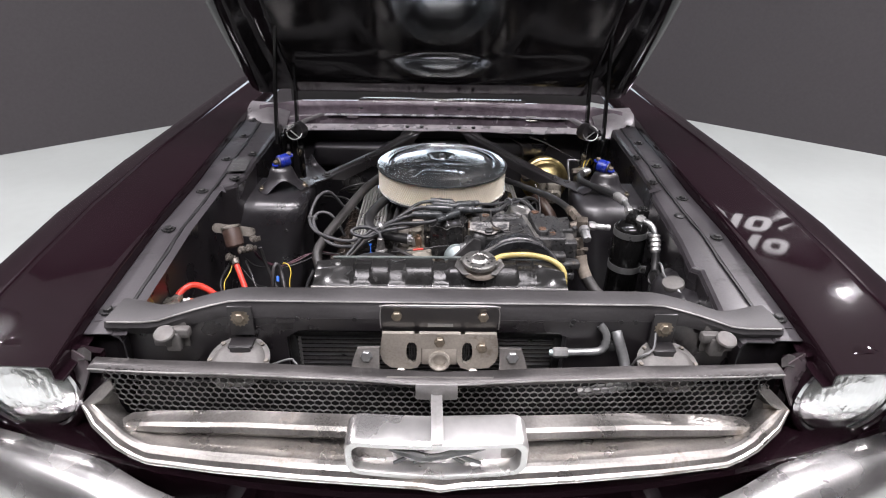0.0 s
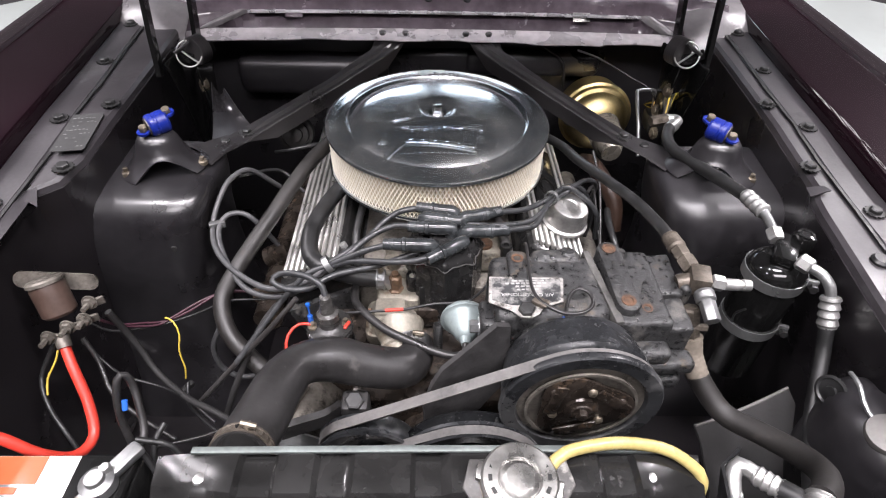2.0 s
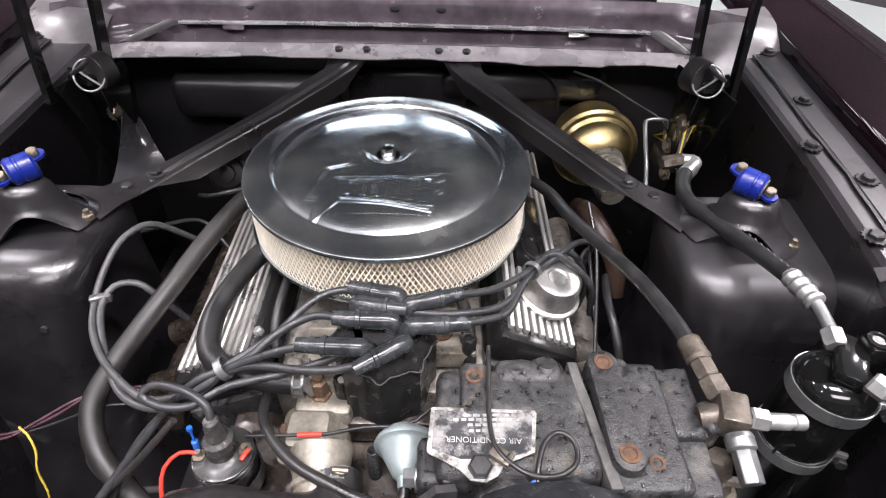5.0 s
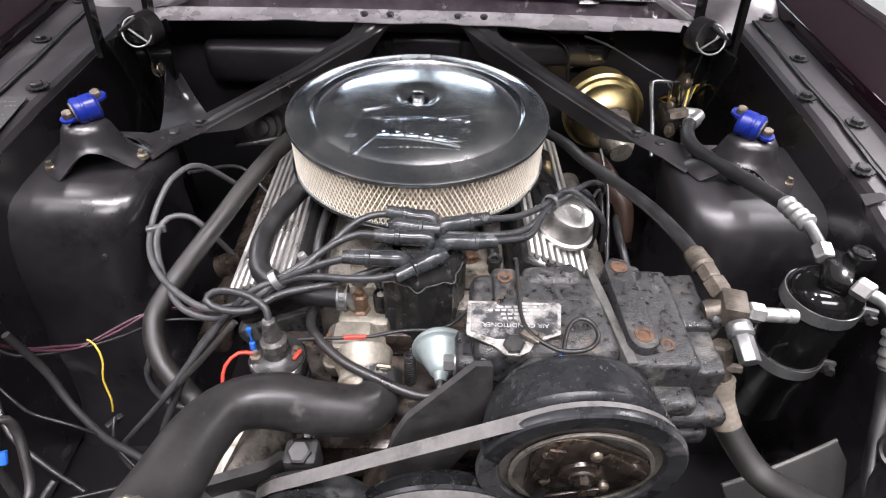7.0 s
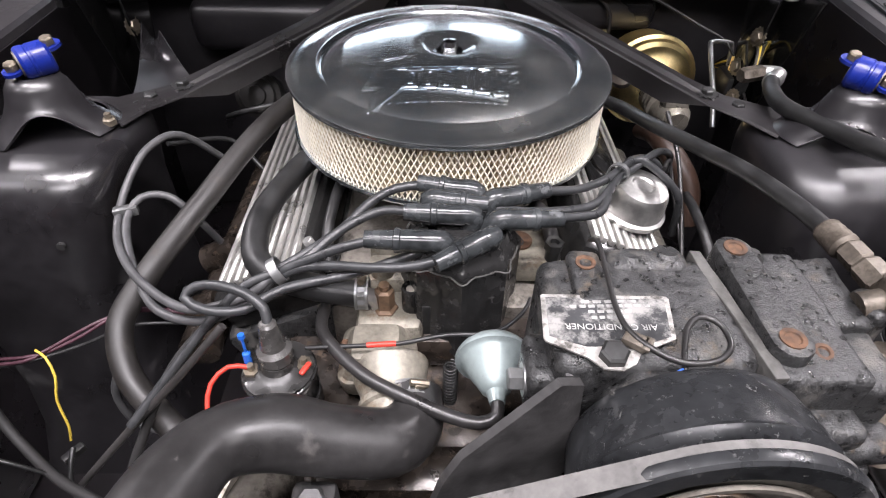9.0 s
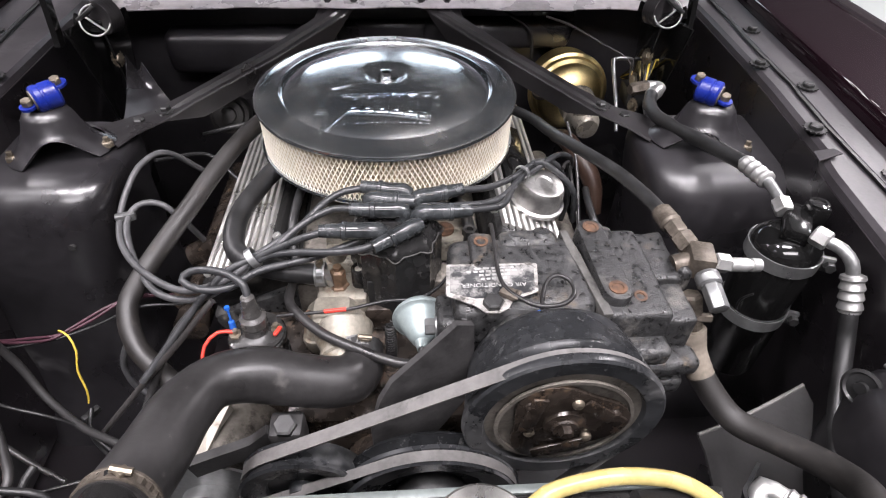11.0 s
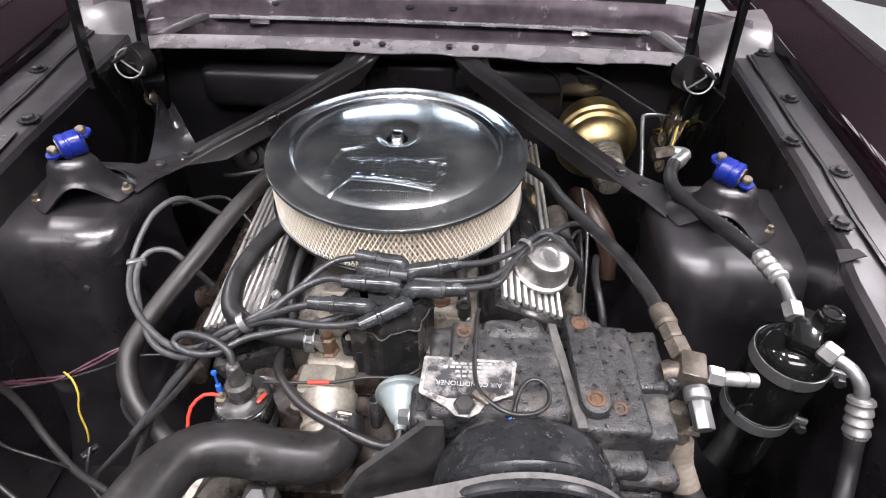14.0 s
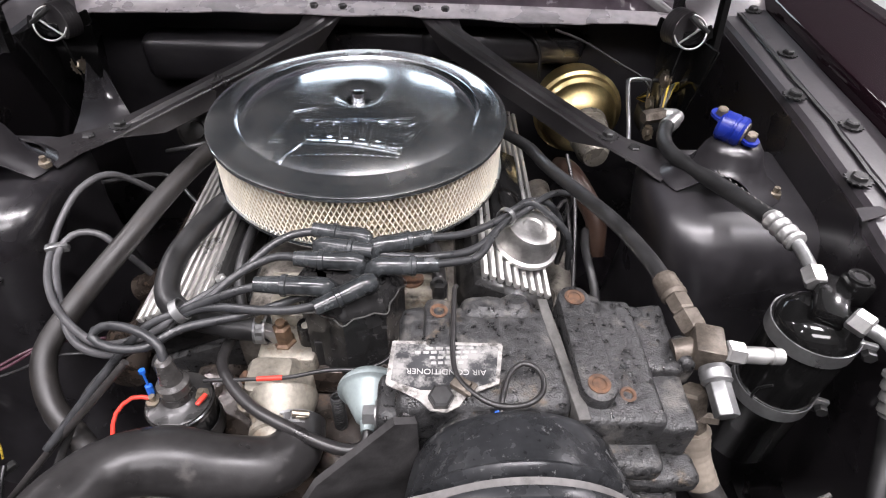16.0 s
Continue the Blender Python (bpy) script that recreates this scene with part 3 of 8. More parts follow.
def tower(s):
    rings = []
    for z, xi, y0, y1 in ((0.40, 0.345, 1.24, 1.60), (0.47, 0.372, 1.283, 1.58), (0.54, 0.384, 1.298, 1.57), (0.66, 0.382, 1.303, 1.55), (0.76, 0.371, 1.306, 1.53), (0.800, 0.363, 1.309, 1.525), (0.825, 0.358, 1.314, 1.52), (0.841, 0.356, 1.321, 1.515), (0.852, 0.358, 1.331, 1.508), (0.8585, 0.364, 1.343, 1.50), (0.8615, 0.373, 1.357, 1.49), (0.8625, 0.388, 1.375, 1.475)):
        cx, w, cy, h = (0.58 + xi) / 2, 0.58 - xi, (y0 + y1) / 2, y1 - y0
        rings.append([Vector((s * (cx + u), cy + v, z)) for u, v in rounded(w, h, 0.05, 6)])
    bm = loft(rings, True, True)
    tw = part("shock_tower", bm, M_BAY, car, "satin black pressed shock tower", angle=50)
    if s < 0:
        part("drain_hole", cyl((-0.406, 1.312, 0.787), (-0.406, 1.3058, 0.787), 0.0045, 12), M_MATT, tw)
    return tw


for s in (1, -1):
    tower(s)

rows = []
for k in range(6):
    t = k / 5
    rows.append([Vector((-0.385 - 0.035 * t + 0.075 * u * (1 - 0.75 * t), 1.50 + 0.15 * t + 0.035 * u * (1 - t), 0.858 + 0.035 * t * t - 0.012 * u - 0.02 * math.sin(math.pi * u) * t)) for u in (0, 0.25, 0.5, 0.75, 1)])
part("rear_gusset", loft(rows, thick=0.002), M_BAY, car, "satin black sheet behind the shock tower", angle=60)

# cowl, firewall
def cowl_at(x, y, z):
    """Bows a point of the straight cowl section to its place at x."""
    bow = 0.018 * (1 - (x / 0.6) ** 2)
    end = max(0, abs(x) - 0.47) / 0.13
    return Vector((x, y + bow * 0.4 - 0.01 - 0.03 * end, z + bow * 0.3 - 0.01 * end))


COWL = [(1.826, 0.917), (1.832, 0.920), (1.835, 0.924), (1.845, 0.934), (1.8545, 0.9425), (1.8560, 0.9455), (1.866, 0.952), (1.880, 0.967), (1.893, 0.985), (1.898, 0.985), (1.902, 0.93)]
stops = sorted({-0.60 + 1.2 * i / 80 for i in range(81)} | {0.0125 * k - 0.48 for k in range(9)} | {0.0125 * k + 0.40 for k in range(8)})
rings = []
for x in stops:
    ring = []
    for y, z in COWL:
        f = (z - 0.920) / 0.0225
        left, right = -0.468 + 0.080 * f, 0.474 - 0.054 * f
        k = min(1, max(0, min(x - left, right - x) / 0.012)) if 0.922 < z < 0.944 else 0
        ring.append(cowl_at(x, y + 0.014 * k, z - 0.007 * k))
    rings.append(ring)
cowl = part("cowl_panel", loft(rings, thick=0.002), M_COWL, car, "glossy dark cowl panel with a pressed trapezoid recess", angle=30)
rings = []
for i in range(81):
    x = -0.60 + 1.2 * i / 80
    wave = 0.003 * math.sin(19 * x) + 0.002 * math.sin(47 * x + 1) - 0.007 * (0.19 < x < 0.335) - 0.004 * (0.05 < x < 0.19)
    rings.append([cowl_at(x, y, z) for y, z in ((1.797 + wave, 0.911), (1.815, 0.9155), (1.827, 0.9185), (1.831, 0.922))])
part("cowl_flange", loft(rings, thick=0.002), M_DUSTY, cowl, "dusty grey welded flange")
band = [(-0.0055, -0.002), (0.0055, -0.002), (0.0045, 0.0010), (0.0022, 0.0024), (-0.0022, 0.0024), (-0.0045, 0.0010)]
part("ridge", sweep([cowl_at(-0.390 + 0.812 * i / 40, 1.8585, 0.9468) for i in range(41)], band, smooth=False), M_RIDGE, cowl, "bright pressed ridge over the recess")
for s, x0, x1 in ((-1, -0.386, -0.466), (1, 0.418, 0.472)):
    rows = []
    for t in (0, 0.15, 0.4, 0.7, 0.9, 1):
        x, y, z = x0 + (x1 - x0) * t, 1.8575 - 0.0265 * t, 0.9470 - 0.0260 * t
        rows.append([cowl_at(x + s * 0.030 * u, y, z) + Vector((0, -0.5, 1)) * (0.0045 * math.sin(math.pi * u) + 0.0012) for u in (-0.1, 0.2, 0.45, 0.7, 1)])
    part("recess_end", loft(rows, thick=0.002), M_CORNER, cowl, "sloping end of the pressing, paler than the panel", angle=50)
    rows = []
    for y, z, lift in ((1.765, 0.915, 0.0), (1.785, 0.932, 0.004), (1.815, 0.950, 0.009), (1.85, 0.962, 0.010), (1.885, 0.970, 0.004), (1.91, 0.972, 0.0)):
        rows.append([Vector((s * (0.502 + 0.144 * u), y + 0.02 * u * u, z + lift * math.sin(math.pi * u) - 0.006 * (1 - u) ** 2)) for u in (0, 0.12, 0.3, 0.5, 0.7, 0.88, 1)])
    part("cowl_end", loft(rows, thick=0.002), M_CORNER, cowl, "worn rounded corner of the cowl, paled as lit", angle=60)
for x, m in ((-0.296, M_COWL), (0.298, M_TRIM)):
    part("spring_clip", box(cowl_at(x, 1.8555, 0.9440), (0.036, 0.020, 0.004), 0.001, Matrix.Rotation(math.radians(42), 4, "X")), m, cowl, "folded metal clip")
for x, y, z in ((-0.43, 1.879, 0.9665), (-0.27, 1.879, 0.9705), (0.40, 1.879, 0.968), (0.06, 1.879, 0.972), (-0.02, 1.879, 0.972)):
    part("hole_plug", lathe((x, y, z - 0.002), (0, -0.3, 1), [(0, 0.009), (0.003, 0.009), (0.0035, 0.006)], 14), M_RUBBER, cowl)
part("vent_well", join(box((0, 2.17, 0.80), (1.28, 0.55, 0.01), 0.002), box((0, 2.45, 0.872), (1.28, 0.01, 0.155), 0.002)), M_MATT, cowl, "dark vent well behind the cowl")
seal = box((0, 1.899, 0.992), (0.56, 0.006, 0.006), 0.001)
for i in range(46):
    seal = join(seal, box((-0.26 + i * 0.0116, 1.898, 0.996), (0.005, 0.008, 0.004), 0.0))
part("vent_comb", seal, M_TRIM, cowl)
for x in (-0.113, -0.066, 0.057, 0.104):
    part("bolt", bolt_mesh((x, 1.813, 0.921), (0, 0, 1), 0.007, False), M_BOLT, cowl)

bm = box((0, 1.885, 0.66), (1.26, 0.02, 0.50), 0.004)
wall = part("firewall", bm, M_BAY, car, "satin black firewall with pressed panels")
for c, d in (((-0.285, 1.862, 0.815), (0.30, 0.07, 0.085)), ((0.21, 1.866, 0.845), (0.30, 0.05, 0.06)), ((0.0, 1.868, 0.77), (0.22, 0.03, 0.2)), ((0, 1.86, 0.60), (0.5, 0.05, 0.2))):
    part("pressed_panel", box(c, d, 0.022, seg=4), M_BAY, wall)
bm = box((0, 1.4, 0.40), (1.2, 1.3, 0.02), 0.004)
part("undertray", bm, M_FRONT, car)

# hood: outer skin, inner skin and rolled side frames, standing open
hood_m = Matrix.Translation((-0.008, 1.805, 1.024)) @ Matrix.Rotation(math.radians(180 - 58), 4, "X")
HL = 1.12


def hood_w(v):
    return 0.598 + 0.062 * math.sin(min(1, v / 0.5) * math.pi / 2) - 0.02 * v


rings, inner, frames = [], [], []
for j in range(15):
    v = HL * j / 14
    w = hood_w(v)
    rings.append([hood_m @ Vector((u * w, v, -0.045 - 0.012 * (1 - u * u) + (0.02 if abs(u) > 0.99 else 0))) for u in (-1, -0.98, -0.8, -0.5, -0.2, 0, 0.2, 0.5, 0.8, 0.98, 1)])
hood = part("hood", loft(rings, thick=0.004), M_PAINT, car, "open dark hood, glossy black underneath")
rings = []
for j in range(29):
    v = HL * j / 28
    w = hood_w(v) - 0.006
    k = min(1, max(0, (v - 0.085) / 0.03)) * min(1, max(0, (1.04 - v) / 0.03))
    k2 = min(1, max(0, (v - 0.03) / 0.02))
    ring = []
    for u, hgt in ((-1, -0.024), (-0.985, -0.004), (-0.95, 0.004), (-0.90, 0.002), (-0.865, -0.014), (-0.80, -0.016), (-0.775, -0.006), (-0.745, -0.006), (-0.71, -0.030), (-0.4, -0.032), (0, -0.033),
                   (0.4, -0.032), (0.71, -0.030), (0.745, -0.006), (0.775, -0.006), (0.80, -0.016), (0.865, -0.014), (0.90, 0.002), (0.95, 0.004), (0.985, -0.004), (1, -0.024)):
        z = hgt * (k if abs(u) < 0.73 else 1) + (0 if abs(u) > 0.73 else (1 - k) * -0.008)
        ring.append(hood_m @ Vector((u * w, v, z - 0.012 * (1 - k2))))
    rings.append(ring)
part("inner_skin", loft(rings, thick=0.002), M_HOODIN, hood, "gloss black inner hood skin", angle=60)

# radiator support
rings = []
for i in range(49):
    x = -0.56 + 1.12 * i / 48
    a = abs(x)
    drop = 0.030 * min(1, max(0, (a - 0.34) / 0.14)) ** 1.5
    fwd = 0.022 * min(1, max(0, (a - 0.36) / 0.12))
    wide = 0.03 * min(1, max(0, (a - 0.46) / 0.09))
    zt = 0.926 - drop
    rings.append([Vector((x, y, z)) for y, z in ((0.820 - fwd + wide, zt - 0.03), (0.820 - fwd + wide, zt - 0.006), (0.816 - fwd + wide, zt - 0.002), (0.783 - fwd, zt), (0.776 - fwd, zt - 0.003), (0.772 - fwd, zt - 0.012), (0.768 - fwd * 0.4, zt - 0.03), (0.768 - fwd * 0.2, zt - 0.031))])
bm = loft(rings, thick=0.003)
support = part("radiator_support", bm, M_SUPPORT, car, "satin black radiator support crossmember", angle=30)
out = [(-0.56, 0.885), (-0.48, 0.868), (-0.37, 0.895), (0.37, 0.895), (0.48, 0.868), (0.56, 0.885), (0.56, 0.48), (-0.56, 0.48)]
inn = [(-0.272, 0.80), (-0.272, 0.856), (-0.25, 0.871), (0.185, 0.871), (0.203, 0.862), (0.203, 0.80), (0.203, 0.59), (-0.272, 0.59)]
part("front_panel", ringplate(out, inn, 0.004, Matrix.Translation((0, 0.7705, 0)) @ Matrix.Rotation(math.radians(90), 4, "X")), M_FRONT, support, "satin black front face with the condenser opening")
edge = []
for i in range(41):
    x = -0.555 + 1.11 * i / 40
    k = min(1, max(0, (abs(x) - 0.36) / 0.12))
    edge.append((x, 0.7742 - 0.022 * k, 0.9235 - 0.030 * min(1, max(0, (abs(x) - 0.34) / 0.14)) ** 1.5))
part("pale_edge", sweep(edge, circle(0.0016, 6), smooth=False), M_EDGE, support, "thin pale front edge line")
for x in (-0.25, -0.155, 0.21, 0.29, 0.315):
    part("hole_plug", cyl((x, 0.768, 0.895), (x, 0.764, 0.895), 0.004, 10), M_RUBBER, support)

# grille
NX = -0.012
grille = thing("grille", (NX, 0.64, 0.8), "bright-trimmed front grille with a honeycomb mesh", "grille")
BAR = [(0.0, 0.645, 0.864), (0.15, 0.655, 0.865), (0.30, 0.664, 0.864), (0.45, 0.672, 0.861), (0.546, 0.682, 0.858)]
bar_pts = [(x + NX, y, z) for x, y, z in mirrored(BAR[:0:-1]) + BAR]
rings = []
for x, y, z in bar_pts:
    rings.append([Vector((x, y + dy, z + dz)) for dy, dz in ((0.027, -0.006), (0.026, 0.0005), (0.016, 0.0015), (0.004, 0.0), (0.0, -0.003), (0.001, -0.010))])
bar = part("top_bar", loft(rings, thick=0.002), M_BARSTEEL, grille, "dull steel top bar")
part("bright_edge", sweep([(x, y - 0.0005, z - 0.002) for x, y, z in bar_pts], circle(0.0014, 6), 0.05), M_EDGE, bar, "thin bright front edge line")
for k in (1, -1):
    tab = loft([[Vector((NX + k * x, y, z)) for x, y, z in ((0.545, 0.694, 0.862), (0.553, 0.692, 0.866), (0.564, 0.692, 0.863))], [Vector((NX + k * x, y, z)) for x, y, z in ((0.552, 0.710, 0.866), (0.562, 0.712, 0.874), (0.577, 0.714, 0.868))]], thick=0.002)
    part("end_tab", tab, M_BARSTEEL, bar, "bent end tab")


def honeycomb(x0, x1, z0, z1, cell, yfun, shape):
    r = cell / math.sqrt(3)
    verts, faces = [], []
    row, z = 0, z0
    while z < z1:
        x = x0 + (cell / 2 if row % 2 else 0)
        while x < x1:
            if shape(x, z):
                b = len(verts)
                for rr, dy in ((1.0, 0.0), (0.90, -0.0005), (0.90, 0.0022)):
                    for k in range(6):
                        a = math.radians(60 * k + 30)
                        px, pz = x + r * rr * math.cos(a), z + r * rr * math.sin(a) * 0.92
                        verts.append((px, yfun(px) + dy, pz))
                for k in range(6):
                    j = (k + 1) % 6
                    faces += [(b + k, b + j, b + 6 + j, b + 6 + k), (b + 6 + k, b + 6 + j, b + 12 + j, b + 12 + k)]
            x += cell
        row += 1
        z += 1.5 * r * 0.92
    return mesh(verts, faces)


pad = part("honeycomb", honeycomb(-0.535, 0.521, 0.752, 0.857, 0.0130, lambda x: 0.664 + 0.05 * x * x, lambda x, z: abs(x - NX) < 0.522 - max(0, 0.84 - z) * 0.42), M_PAD, grille, "dull steel honeycomb mesh")
pad["kind"] = "stuff"
part("dark_backing", box((0, 0.750, 0.715), (1.06, 0.004, 0.12), 0.001), M_CORE, grille)
for s in (1, -1):
    part("side_wing", box((s * 0.585, 0.774, 0.70), (0.13, 0.004, 0.36), 0.001), M_FRONT, support)
# surround: lip, groove and sloping face, with the upswept angular ends
LIP = [(0.0, 0.543, 0.752), (0.03, 0.544, 0.757), (0.2, 0.557, 0.757), (0.33, 0.572, 0.755), (0.44, 0.593, 0.749), (0.470, 0.604, 0.752), (0.495, 0.613, 0.761), (0.537, 0.638, 0.779), (0.562, 0.664, 0.798), (0.540, 0.675, 0.818), (0.517, 0.684, 0.837)]
BACK = [(0.0, 0.668, 0.758), (0.03, 0.669, 0.758), (0.2, 0.674, 0.757), (0.36, 0.686, 0.751), (0.44, 0.692, 0.747), (0.480, 0.694, 0.744), (0.502, 0.695, 0.745), (0.518, 0.696, 0.751), (0.524, 0.696, 0.772), (0.522, 0.692, 0.800), (0.5135, 0.688, 0.832)]


def surround(a, b, way):
    """One cross-section from the lip's underside to the mesh border."""
    a, b = Vector(a), Vector(b)
    d = b - a
    w = way.cross(d).normalized()
    return [a + d * 0.05 + w * 0.007, a + d * 0.008 + w * 0.005, a + w * 0.002, a + d * 0.006 - w * 0.0008, a + d * 0.024 - w * 0.0012, a + d * 0.040 + w * 0.002, a + d * 0.10 + w * 0.013, a + d * 0.15 + w * 0.017, a + d * 0.20 + w * 0.018, a + d * 0.62 + w * 0.010, b]


lip_pts = [(x + NX, y, z) for x, y, z in mirrored(LIP[:0:-1]) + LIP]
back_pts = [(x + NX, y, z) for x, y, z in mirrored(BACK[:0:-1]) + BACK]
part("lower_moulding", loft([surround(a, b, Vector(lip_pts[min(i + 1, len(LIP) * 2 - 2)]) - Vector(lip_pts[max(i - 1, 0)])) for i, (a, b) in enumerate(zip(lip_pts, back_pts))], thick=0.0015), M_TROUGH, grille, "aged bright lower moulding with angular ends", angle=18)
for s in (1, -1):
    rings = []
    for x, y, z, k in ((0.120, 0.612, 0.788, 1.0), (0.30, 0.628, 0.780, 1.0), (0.44, 0.640, 0.769, 0.95), (0.490, 0.648, 0.763, 0.8), (0.522, 0.656, 0.760, 0.12)):
        rings.append([Vector((NX + s * x, y + dy * k, z + dz * k)) for dy, dz in ((0.030, 0.016), (0.006, 0.014), (0.0, 0.010), (-0.004, 0.002), (-0.002, -0.002), (0.004, -0.012), (0.012, -0.016), (0.032, -0.010))])
    part("side_bar", loft(rings, True, True), M_TROUGH, grille, "ribbed bright cross bar with a pointed end", angle=20)
# corral frame with a plain emblem shape, bowed forward in the middle
CX, CZ = -0.018, 0.8035


def bowed(u, v, depth):
    return Vector((CX + u, 0.560 - depth - 0.007 * (1 - min(1, abs(u) / 0.13) ** 2), CZ + v - 0.007 * (1 - abs(u) / 0.13) * (v < 0)))


def band(w, h, r):
    """A rounded oblong with extra points along its long sides."""
    pts, oblong = [], list(rounded(w, h, r))
    for (u, v), (p, q) in zip(oblong, oblong[1:] + oblong[:1]):
        n = 9 if abs(p - u) > 0.1 else 1
        pts += [(u + (p - u) * k / n, v + (q - v) * k / n) for k in range(n)]
    return pts


outer, inn = band(0.262, 0.066, 0.019), band(0.240, 0.046, 0.014)
rings = [[bowed(u * 0.97, v * 0.95 + 0.006, -0.050) for u, v in outer], [bowed(u * 0.99, v + 0.006, -0.044) for u, v in outer], [bowed(u, v, -0.008) for u, v in outer], [bowed(u * 0.995, v * 0.985, -0.003) for u, v in outer], [bowed(u * 0.98, v * 0.94, 0.0) for u, v in outer],
         [bowed(u, v, 0.0) for u, v in inn], [bowed(u * 0.99, v * 0.97, -0.003) for u, v in inn], [bowed(u * 0.97, v * 0.9, -0.022) for u, v in inn]]
corral = part("corral_frame", loft(rings, True, True), M_CORRAL, grille, "chrome rectangular emblem frame", angle=30)
part("back_plate", plate(rounded(0.232, 0.044, 0.010), 0.002, Matrix.Translation((CX, 0.581, CZ)) @ Matrix.Rotation(math.radians(90), 4, "X")), M_TROUGH, corral)
body = sweep([(CX - 0.068, 0.572, CZ + 0.004), (CX - 0.045, 0.570, CZ - 0.002), (CX - 0.015, 0.568, CZ - 0.009), (CX + 0.012, 0.568, CZ - 0.004), (CX + 0.040, 0.570, CZ + 0.003), (CX + 0.070, 0.573, CZ + 0.006)], circle(0.0055, 8), 0.006, scale=lambda t: 0.5 + 1.3 * math.sin(math.pi * t) * (0.65 + 0.35 * math.sin(9 * t)))
limbs = [sweep([(CX + x, 0.569, CZ - 0.004), (CX + x + dx * 0.6, 0.567, CZ - 0.012), (CX + x + dx, 0.568, CZ - 0.019)], circle(0.0026, 6), 0.01) for x, dx in ((-0.035, -0.026), (-0.018, -0.014), (0.018, 0.022), (0.030, 0.034))]
part("emblem", join(body, *limbs), M_STRAP, corral, "plain raised emblem shape")
tee = join(plate([(-0.050, 0.870), (0.013, 0.870), (0.013, 0.841), (-0.006, 0.840), (-0.010, 0.834), (-0.027, 0.834), (-0.031, 0.840), (-0.050, 0.841)], 0.005, Matrix.Translation((0, 0.641, 0)) @ Matrix.Rotation(math.radians(90), 4, "X"), 0.0015),
           sweep([(-0.0185, 0.640, 0.848), (-0.0185, 0.622, 0.851), (-0.0180, 0.598, 0.850), (-0.0175, 0.570, 0.846), (-0.0175, 0.553, 0.838)], [(-0.0085, -0.003), (0.0085, -0.003), (0.0085, 0.003), (0.003, 0.001), (-0.003, 0.001), (-0.0085, 0.003)], 0.01))
part("tee_bracket", tee, M_TEE, grille, "pale dull steel T bracket")

# nose: headlights, valance, bumper
for s in (1, -1):
    c = Vector((s * 0.672 - 0.007, 0.705, 0.798))
    hl = thing("headlight", c, "round clear sealed-beam headlight in a maroon surround", "headlight", "headlights")
    ax = Vector((s * 0.06, -1, 0.0))
    dome = [(-0.035, 0.03), (-0.02, 0.06), (-0.004, 0.079), (0.004, 0.0785), (0.012, 0.062), (0.018, 0.04), (0.021, 0.02), (0.022, 0.0)]
    fine = [(interp(0.079 * k / 40, [(0.0, 0.022), (0.02, 0.021), (0.04, 0.018), (0.062, 0.012), (0.0785, 0.004), (0.079, -0.004)]), 0.079 * k / 40) for k in range(40, -1, -1)]
    lens = lathe(c, ax, fine + [(d - 0.003, r) for d, r in fine[::-1]], 96)
    for v in lens.verts:
        h = v.co - c
        v.co -= ax * (0.00012 * math.sin(620 * h.x) + 0.0001 * math.sin(300 * h.z) + 0.0002 * math.sin(150 * h.x + 110 * h.z))
    part("lens", lens, M_LENS, hl, "fluted clear glass lens", angle=80)
    bowl = [(-0.002, 0.0785), (-0.012, 0.072), (-0.030, 0.055), (-0.042, 0.035), (-0.047, 0.0)]
    part("reflector", lathe(c, ax, bowl + [(d - 0.002, r + 0.001) for d, r in bowl[::-1]], 40), M_REFLECT, hl, "silvered reflector bowl")
    part("bulb_shield", lathe(c - ax * 0.04, ax, [(0, 0.006), (0.02, 0.006), (0.022, 0.009), (0.024, 0.0)], 16), M_ZINC, hl)
    part("retaining_ring", lathe(c, ax, [(-0.01, 0.079), (0.006, 0.080), (0.009, 0.084), (0.004, 0.090), (-0.01, 0.091)], 40, True), M_CHROME, hl)
    part("bucket", lathe(c, ax, [(-0.02, 0.0905), (0.0, 0.0905), (0.008, 0.0915), (0.011, 0.0935), (0.008, 0.0955), (-0.02, 0.096)], 40, True), M_PAINT, hl)
    # panel round the light, joining fender and grille
    pts = [(0.552, 0.70, 0.862), (0.60, 0.70, 0.872), (0.70, 0.70, 0.886), (0.80, 0.715, 0.875), (0.86, 0.76, 0.82), (0.865, 0.78, 0.70), (0.85, 0.76, 0.60), (0.62, 0.715, 0.60), (0.56, 0.69, 0.66), (0.548, 0.685, 0.78)]
    front = [Vector((s * x, y + 0.012, z)) for x, y, z in pts]
    back = [v + Vector((0, 0.012, 0)) for v in front]
    part("nose_panel", loft([front, back], True, True), M_PAINT, car)
    gus = loft([[Vector((NX + s * x, y, z)) for x, y, z in ((0.555, 0.694, 0.868), (0.548, 0.688, 0.850), (0.556, 0.680, 0.826), (0.568, 0.672, 0.800))], [Vector((NX + s * x, y, z)) for x, y, z in ((0.594, 0.716, 0.872), (0.598, 0.706, 0.850), (0.596, 0.702, 0.826), (0.590, 0.700, 0.790))]], thick=0.003)
    part("nose_gusset", gus, M_GUSSET, car, "maroon corner gusset greyed by a painted reflection")

